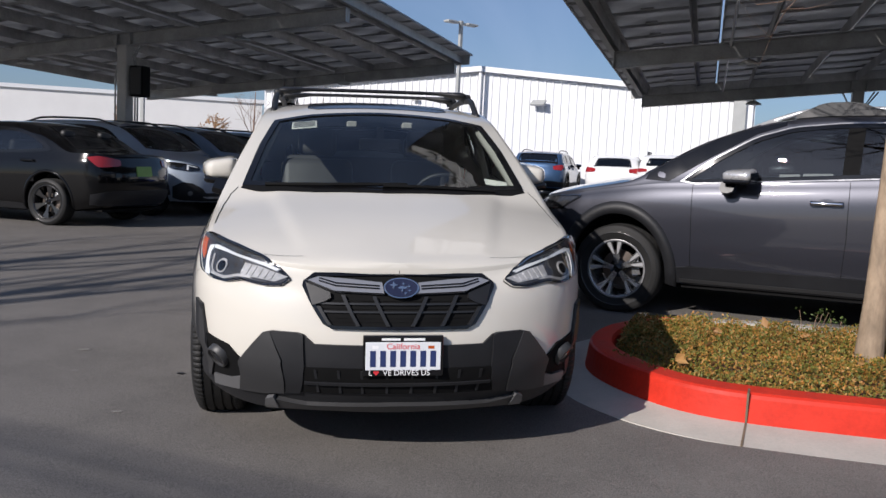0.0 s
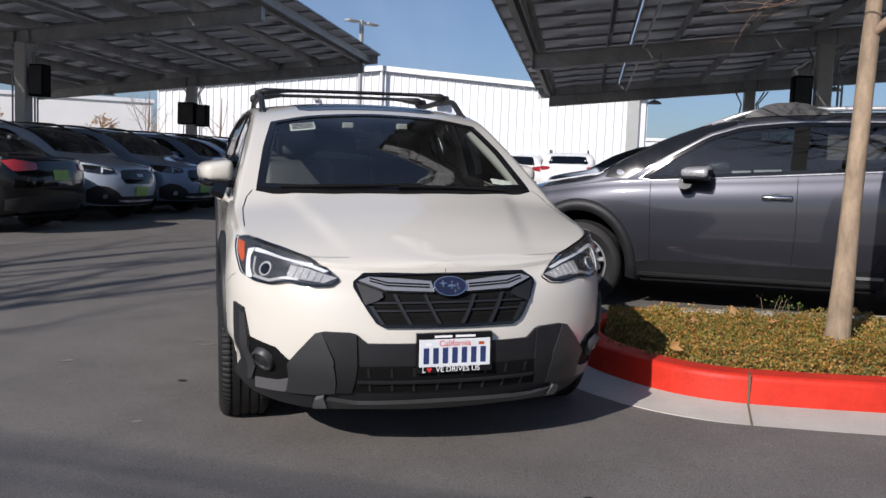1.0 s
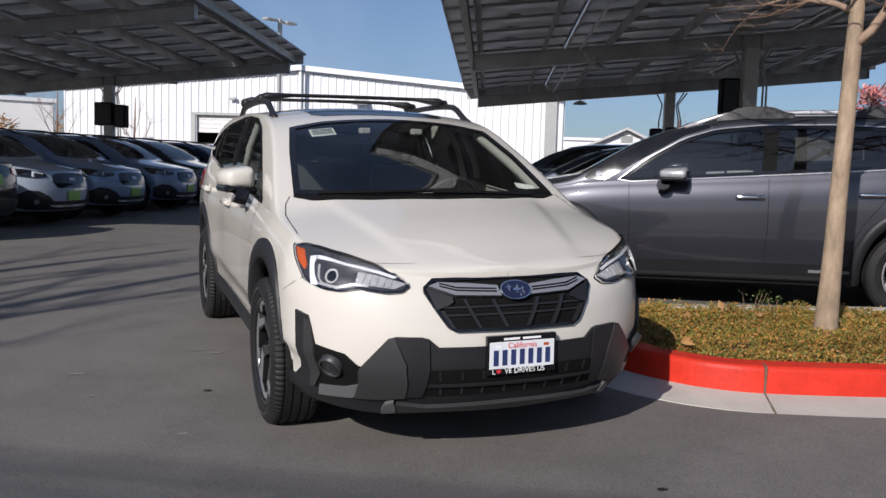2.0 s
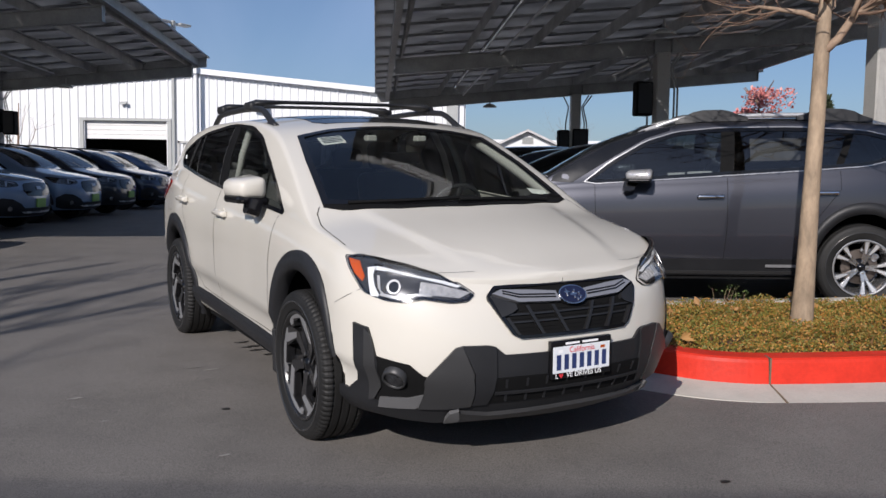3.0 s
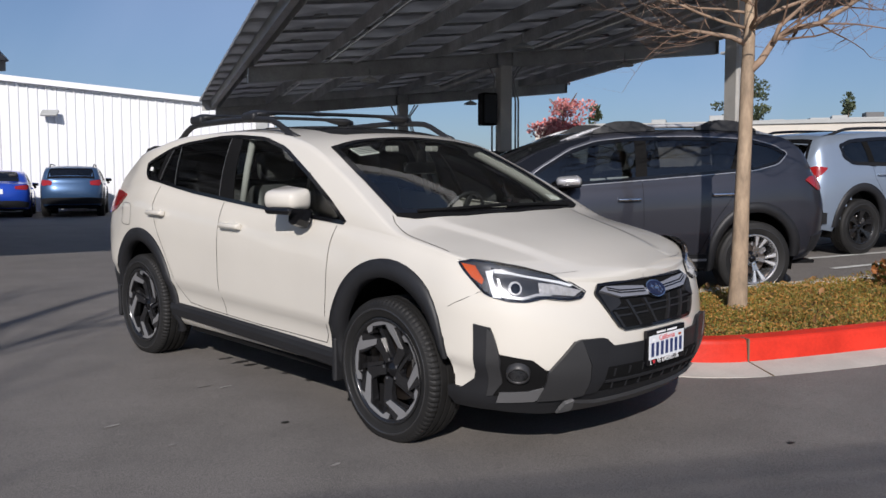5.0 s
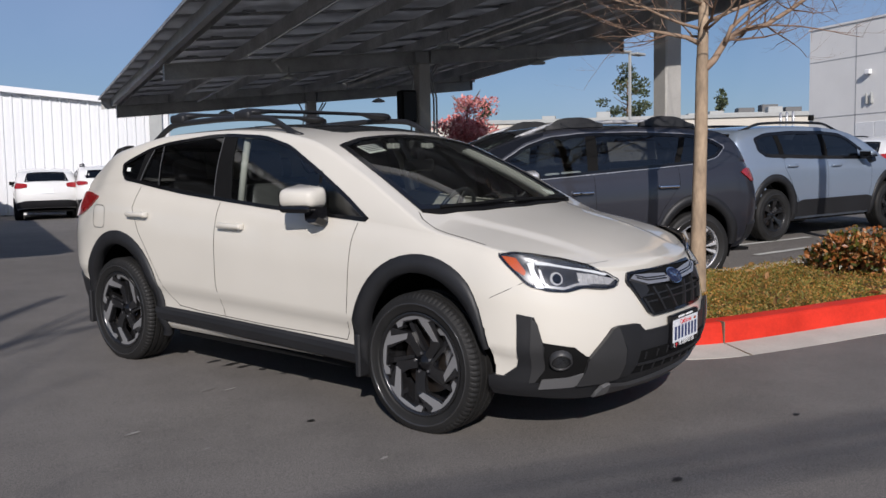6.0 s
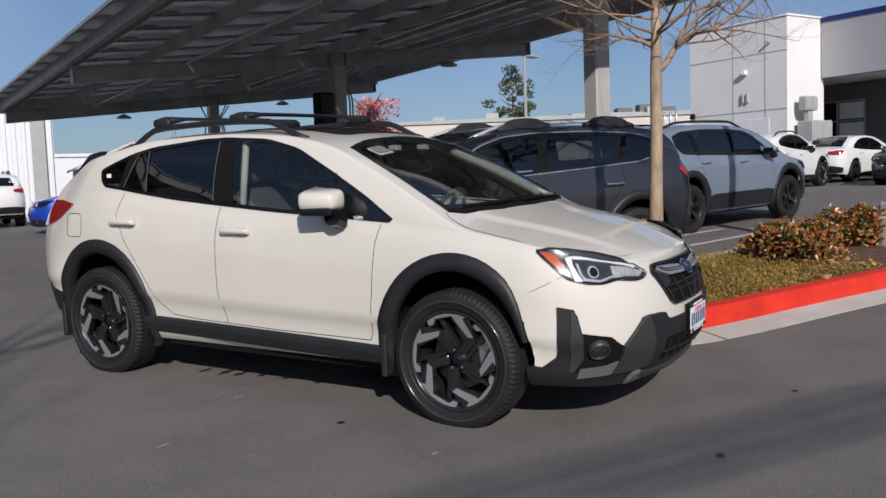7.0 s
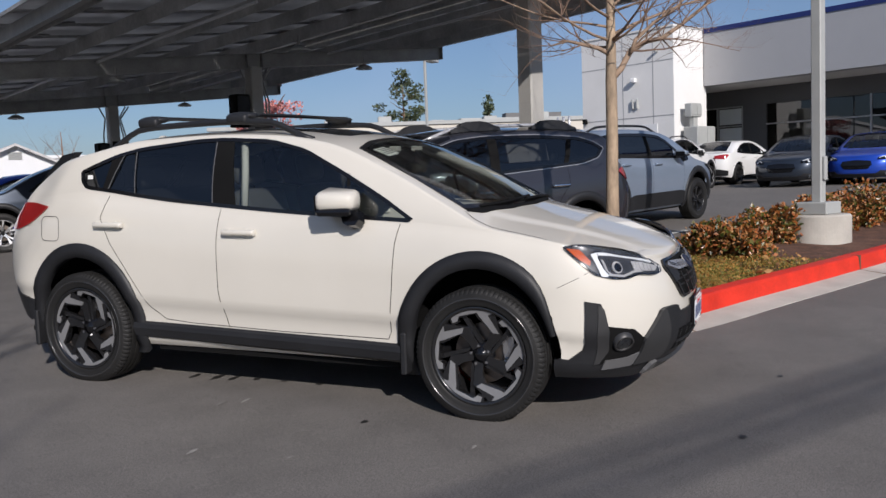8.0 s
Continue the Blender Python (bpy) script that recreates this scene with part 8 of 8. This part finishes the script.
def leafy_tree(name, x, y, height, radius, trunk_h, material, seed, label, n=2600, cone=False, size=0.13, lobe=(0.16, 0.34), count=26):
    rng = np.random.RandomState(seed)
    t = thing(name, pose(x, y, ground_z(x, y)), label, "tree")
    bm = bmesh.new()
    tube(bm, [(0, 0, -0.1), (0.03, 0, trunk_h), (0, 0.03, height * 0.9)], [radius * 0.09, radius * 0.07, 0.02], 8)
    part("trunk", bm, TWIG, t)
    for i in range(10):
        bm = bmesh.new()
        a, z = rng.rand() * 6.28, trunk_h + (height - trunk_h) * rng.rand() * 0.8
        k = radius * (1 - (z - trunk_h) / (height - trunk_h)) if cone else radius * 0.8
        tube(bm, [(0, 0, z), (k * 0.5 * math.cos(a), k * 0.5 * math.sin(a), z + 0.2), (k * math.cos(a), k * math.sin(a), z + (0.1 if cone else 0.5))], [0.05, 0.03, 0.01], 5)
        part("limb", bm, TWIG, t)
    pts = []
    lobes = []
    for _ in range(count):
        f = rng.rand()
        z = trunk_h + (height - trunk_h) * f
        k = radius * (1.05 - f) if cone else radius * math.sqrt(max(0.05, 1 - (2 * f - 1) ** 2))
        a = rng.rand() * 6.28
        q = k * rng.uniform(0.2, 0.95)
        lobes.append((q * math.cos(a), q * math.sin(a), z, radius * rng.uniform(*lobe)))
    for _ in range(n):
        lx, ly, lz, lr = lobes[rng.randint(len(lobes))]
        d = rng.normal(size=3)
        d /= np.linalg.norm(d)
        k = lr * rng.rand() ** 0.4
        pts.append((lx + d[0] * k, ly + d[1] * k, lz + d[2] * k * 0.8))
    leaf_cloud("crown", pts, [size] * n, material, "", "", seed, 0.8, 0.6, t)


leafy_tree("red_maple", 8.2, 24.2, 3.35, 0.9, 1.5, RED_LEAF, 31, "small tree with red autumn leaves beyond the carport", 5000, size=0.11, lobe=(0.28, 0.5), count=34)
leafy_tree("pine", 33.3, 49.6, 8.0, 2.1, 2.2, PINE_LEAF, 32, "dark green spreading pine far behind the buildings", 2400, False, 0.24, (0.14, 0.3), 34)
leafy_tree("conifer", 44.0, 52.0, 7.1, 1.3, 1.5, PINE_LEAF, 33, "dark green conifer far behind the buildings", 800, True, 0.26)
leafy_tree("conifer", 27.5, 60.0, 6.4, 1.3, 1.2, PINE_LEAF, 34, "dark green conifer far behind the buildings", 800, True, 0.26)
for x, y, h, seed in ((-28.6, 34.6, 2.9, 41), (-25.0, 37.5, 2.8, 42), (-22.4, 38.9, 3.0, 43)):
    leafy_tree("dry_bush", x, y, h, 1.0, 0.5, ORANGE_LEAF, seed, "half-bare bush with dry orange leaves by the far wall", 700, size=0.12)

# bare street trees and an overhead cable behind the camera, whose shade falls on the asphalt
for k, (x, y) in enumerate(((-11.5, -4.6), (-10.0, -5.4))):
    bare_tree("bare_tree", x, y, [(0, 0, 0, 0.2), (0.05, 0, 2.0, 0.17), (0.1, 0, 4.5, 0.14), (0.1, 0.1, 7.0, 0.1), (0.15, 0.1, 9.2, 0.05)],
              [(2.8, 10, 62, 3.4, 0.075), (3.2, 190, 62, 3.4, 0.075), (3.6, 100, 66, 3.6, 0.075), (4.2, -70, 66, 3.6, 0.075), (4.8, 40, 68, 3.4, 0.07), (5.4, 150, 68, 3.2, 0.065), (6.0, -20, 70, 3.0, 0.065), (6.6, 220, 70, 2.8, 0.06)],
              77 + k, "tall bare street tree at the edge of the lot", levels=1, spread=0.5, m_trunk=TWIG)
bm = bmesh.new()
for dz in (0.0, 0.12, 0.24):
    tube(bm, [(-14 + 2.4 * i, -9.95 - 0.045 * 2.4 * i, 7.68 + dz - 0.12 * math.sin(math.pi * i / 12)) for i in range(13)], 0.024, 6)
tube(bm, [(-14, -9.75, -0.5), (-14, -9.75, 8.6)], [0.16, 0.12], 10)
tube(bm, [(14.8, -11.05, -0.5), (14.8, -11.05, 8.6)], [0.16, 0.12], 10)
solo("utility_cable", bm, TWIG, "overhead utility cables slung between two wooden poles", "utility cable")


# ---- lamp posts ----
def lamp_post(x, y, h, base_h, base_r, pole_w, label, heads=1, az=0.0, cover=0.0):
    g = ground_z(x, y)
    t = thing("street_lamp", pose(x, y, g, 0, 0, az), label, "street lamp")
    bm = bmesh.new()
    lathe(bm, [(0.001, -0.1), (base_r, -0.1), (base_r, base_h - 0.02), (base_r - 0.02, base_h), (0.001, base_h)], 72, "Z")
    part("concrete_base", bm, CONCRETE, t)
    bm = bmesh.new()
    k = cover / 2 or pole_w * 1.15
    box(bm, -k, k, -k, k, base_h, base_h + (0.146 if cover else 0.1), 0.012)
    part("base_cover", bm, GREY_BOX, t)
    bm = bmesh.new()
    box(bm, -pole_w / 2, pole_w / 2, -pole_w / 2, pole_w / 2, base_h + 0.08, h, 0.012)
    part("pole", bm, GREY_BOX, t)
    if cover:
        bm = bmesh.new()
        box(bm, -pole_w / 2 - 0.035, -pole_w / 2, -0.035, 0.035, base_h + 0.4, base_h + 0.68, 0.008)
        part("hand_hole_cover", bm, GREY_BOX, t)
    for k in range(heads):
        s = 1 if k == 0 else -1
        bm = bmesh.new()
        box(bm, 0.0, s * 0.25, -0.03, 0.03, h - 0.12, h - 0.06)
        part("arm", bm, GREY_BOX, t)
        bm = bmesh.new()
        box(bm, s * 0.22, s * 0.75, -0.16, 0.16, h - 0.13, h - 0.05, 0.02)
        part("lamp_head", bm, GREY_BOX, t)
    return t


lamp_post(4.76, 5.34, 7.8, 0.46, 0.36, 0.122, "grey square steel lamp post on a round concrete base", 1, 90, 0.37)
lamp_post(14.4, 24.2, 4.9, 0.5, 0.25, 0.085, "grey steel lamp post far across the lot", 2, 20)
lamp_post(-10.2, 31.2, 6.3, 0.5, 0.25, 0.13, "grey steel lamp post near the warehouse", 2, 60)
lamp_post(-19.5, 25.0, 6.5, 0.5, 0.2, 0.12, "pale steel pole beyond the carport", 1, 15)


# ---- charging boxes, conduits and lamps on the carports ----
def post_boxes(x0, v, sides, zc):
    g = ground_z(x0, 15 + v)
    for s, z, w, h in sides:
        b = thing("electrical_box", lot_pose(x0) @ pose(s, v, z), "black electrical box on a carport post", "electrical box", "carport boxes")
        bm = bmesh.new()
        rbox(bm, -w / 2, w / 2, -0.14, 0.14, -h / 2, h / 2, 0.03)
        part("housing", bm, MATT_BLACK, b)
        bm = bmesh.new()
        rbox(bm, -w / 2 + 0.03, w / 2 - 0.03, -0.155, -0.135, -h / 2 + 0.04, h / 2 - 0.04, 0.008)
        part("cover", bm, CLADDING, b)
    bm = bmesh.new()
    for dx in (-0.24, 0.24, 0.3):
        tube(bm, [(dx, v, g + 0.9), (dx, v, zc - 0.6), (dx * 0.7, v + 0.03, zc - 0.2), (dx * 1.4, v, zc + 0.1)], 0.018, 6)
    c = solo("conduit", bm, GALV, "steel conduits beside a carport post", "conduit", "carport conduits", "", lot_pose(x0))


post_boxes(RIGHT_X, 0.047, ((-0.33, 2.62, 0.3, 0.6),), 3.4)
post_boxes(RIGHT_X, 6.72, ((-0.3, 2.1, 0.28, 0.62), (0.12, 2.15, 0.42, 0.6)), 3.2)
post_boxes(LEFT_X, -0.07, ((0.35, 2.6, 0.32, 0.62),), 3.3)
post_boxes(LEFT_X, 7.25, ((-0.12, 2.45, 0.5, 0.62), (0.33, 2.4, 0.3, 0.6)), 3.2)


def bay_light(x0, u, v, z):
    b = thing("bay_light", lot_pose(x0) @ pose(u, v, z), "small grey lamp under the carport roof", "ceiling light", "carport lights")
    bm = bmesh.new()
    tube(bm, [(0, 0, 0.02), (0, 0, 0.2)], 0.02, 8)
    part("stem", bm, GALV, b)
    bm = bmesh.new()
    lathe(bm, [(0.001, 0.05), (0.06, 0.05), (0.17, -0.01), (0.17, -0.04), (0.001, -0.04)], 20, "Z")
    part("lamp_head", bm, GREY_BOX, b)


for x0, fall, zc in ((RIGHT_X, 0.0183, 3.41), (LEFT_X, 0.0156, 3.3)):
    for u, v in ((-2.6, 0.047), (-2.2, 6.72), (1.9, 6.72), (2.6, 0.047), (-1.0, -3.0)):
        bay_light(x0, u, v, zc + 0.099 * u - fall * v - 0.08)
    # pale conduit runs under the panels
    for u in (-2.9, 1.7):
        bm = bmesh.new()
        tube(bm, [(u, -5.0, zc + 0.099 * u + fall * 5 + 0.22), (u, 6.5, zc + 0.099 * u - fall * 6.5 + 0.22)], 0.022, 6)
        solo("conduit", bm, WALL_WHITE, "pale conduit run under the carport roof", "conduit", "carport conduits", "", lot_pose(x0))


# ---- far buildings ----
def far_building(name, x, y, az, w, d, h, m, label, parapet=0.0):
    g = ground_z(x, y)
    b = thing(name, pose(x, y, g, 0, 0, az), label, "building")
    bm = bmesh.new()
    box(bm, -w / 2, w / 2, 0, d, -1, h)
    part("wall", bm, m, b)
    bm = bmesh.new()
    box(bm, -w / 2 - 0.15, w / 2 + 0.15, -0.12, d + 0.12, h, h + 0.2)
    part("roof_edge", bm, GREY_BOX if parapet else WALL_WHITE, b)
    return b


far_building("warehouse_building", -36.1, 35.3, 36.2, 26.0, 14.0, 3.85, STUCCO, "long low white building beyond the carport")
b = far_building("beige_building", 27.0, 38.0, -35.0, 26.0, 12.0, 3.55, STUCCO_WARM, "long low beige building far across the lot", 1)
for k in range(7):
    bm = bmesh.new()
    box(bm, -10 + 3.2 * k, -9.2 + 3.2 * k, 3, 4, 3.7, 4.0 + 0.15 * (k % 3), 0.03)
    part("roof_unit", bm, GREY_BOX, b)
b = far_building("grey_building", 43.0, 43.2, -28.0, 15.0, 10.0, 4.5, STUCCO_WARM, "low beige building with roof units far behind the showroom", 1)
for k in range(3):
    bm = bmesh.new()
    box(bm, -4 + 1.6 * k, -2.9 + 1.6 * k, 1, 2, 4.7, 5.1 + 0.2 * (k % 2), 0.03)
    part("roof_unit", bm, ROOF_UNIT, b)
far_building("white_building", 6.0, 58.0, 0.0, 34.0, 10.0, 3.0, WALL_WHITE, "long low white building on the far side")
far_building("white_building", -8.0, 78.0, 0.0, 60.0, 10.0, 3.3, WALL_WHITE, "long low white building on the far side")


def shed(x, y, az, w, d, wall_h, peak):
    g = ground_z(x, y)
    s = thing("garden_shed", pose(x, y, g, 0, 0, az), "small white gabled shed with a brown roof", "shed")
    bm = bmesh.new()
    prism(bm, [(-w / 2, -0.2), (w / 2, -0.2), (w / 2, wall_h), (0, peak), (-w / 2, wall_h)], 0, d)
    part("wall", bm, WALL_WHITE, s)
    for k in (-1, 1):
        bm = bmesh.new()
        prism(bm, [(0, peak + 0.01), (k * (w / 2 + 0.2), wall_h - 0.13), (k * (w / 2 + 0.2), wall_h - 0.05), (0, peak + 0.09)], -0.25, d + 0.2)
        part("roof_slope", bm, ROOF_DARK, s)
    bm = bmesh.new()
    for i in range(5):
        box(bm, -0.2, 0.2, -0.03, 0.0, peak - 0.42 + 0.05 * i, peak - 0.385 + 0.05 * i)
    part("gable_vent", bm, GREY_BOX, s)


shed(2.45, 30.6, -6.0, 3.1, 5.5, 1.75, 2.42)

# ---- lot details ----
for (xa, ya), (xb, yb) in (((3.9, 7.75), (6.1, 8.05)), ((4.2, 8.6), (5.9, 8.75)), ((4.6, 9.6), (6.0, 9.75))):
    bm = bmesh.new()
    d = Vector((xb - xa, yb - ya, 0)).normalized()
    n = Vector((-d.y, d.x, 0)) * 0.05
    q = [Vector((xa, ya, 0)) - n, Vector((xb, yb, 0)) - n, Vector((xb, yb, 0)) + n, Vector((xa, ya, 0)) + n]
    bm.faces.new([bm.verts.new((p.x, p.y, ground_z(p.x, p.y) + 0.008)) for p in q])
    structure("trim_stall_line", bm, LINE_PAINT, "worn white painted stall line", "line")
bm = bmesh.new()
g = ground_z(3.5, 8.35)
box(bm, 3.2, 3.6, 8.25, 8.43, g, g + 0.14, 0.02)
solo("wheel_stop", bm, YELLOW_PAINT, "small yellow concrete wheel stop behind the grey estate", "wheel stop")


# kerb joints and the marks on the asphalt
def kerb_joint(i):
    p, q = EDGE[i], EDGE[i + 1]
    a = math.degrees(math.atan2(q[1] - p[1], q[0] - p[0]))
    bm = bmesh.new()
    box(bm, -0.005, 0.005, -0.27, 0.0, -0.03, 0.032)
    for v in bm.verts:
        if v.co.z > 0:
            v.co.z += v.co.y * 0.122
    box(bm, -0.005, 0.005, -0.001, 0.166, 0.03, 0.1768)
    structure("trim_kerb_joint", bm, JOINT_DIRT, "dirty expansion joint in the kerb and gutter", "joint", pose(p[0], p[1], ground_z(*p), 0, 0, a))


near = min(range(len(EDGE) - 1), key=lambda i: abs(EDGE[i][0] - 0.25) + abs(EDGE[i][1] - 4.32))
kerb_joint(near)
kerb_joint(min(range(len(EDGE) - 1), key=lambda i: abs(EDGE[i][0] - 3.6)))


def blot(x, y, rx, ry, m, seed, az=0.0):
    rng = random.Random(seed)
    bm = bmesh.new()
    n = 14
    ca, sa = math.cos(radians(az)), math.sin(radians(az))
    vs = []
    for i in range(n):
        a = 2 * math.pi * i / n
        k = rng.uniform(0.65, 1.2)
        u, v = rx * k * math.cos(a), ry * k * math.sin(a)
        px, py = x + u * ca - v * sa, y + u * sa + v * ca
        vs.append(bm.verts.new((px, py, ground_z(px, py) + 0.005)))
    bm.faces.new(vs)
    return bm


marks = [(-2.712, 5.291, 0.035, 0.02, STAIN), (-2.618, 5.122, 0.03, 0.018, STAIN), (-2.80, 5.42, 0.07, 0.02, STAIN), (-2.87, 5.52, 0.08, 0.022, STAIN), (-2.95, 5.66, 0.06, 0.02, STAIN), (-2.5, 4.9, 0.03, 0.02, STAIN), (-2.744, 4.089, 0.022, 0.02, STAIN), (-0.5, 3.0, 0.025, 0.02, STAIN), (-1.6, 2.6, 0.03, 0.02, STAIN), (0.12, 4.17, 0.02, 0.012, STAIN),
         (-3.122, 4.955, 0.06, 0.012, CHALK), (-3.0, 4.9, 0.05, 0.01, CHALK), (-3.05, 4.2, 0.012, 0.01, CHALK), (-3.6, 4.3, 0.05, 0.014, CHALK), (-2.6, 3.4, 0.03, 0.01, CHALK), (-3.3, 3.9, 0.02, 0.01, CHALK)]
for i, (x, y, rx, ry, m) in enumerate(marks):
    solo("ground_mark", blot(x, y, rx, ry, m, i, 25), m, "small dark oil drip on the asphalt" if m is STAIN else "small pale scuff on the asphalt", "stain", "asphalt marks")
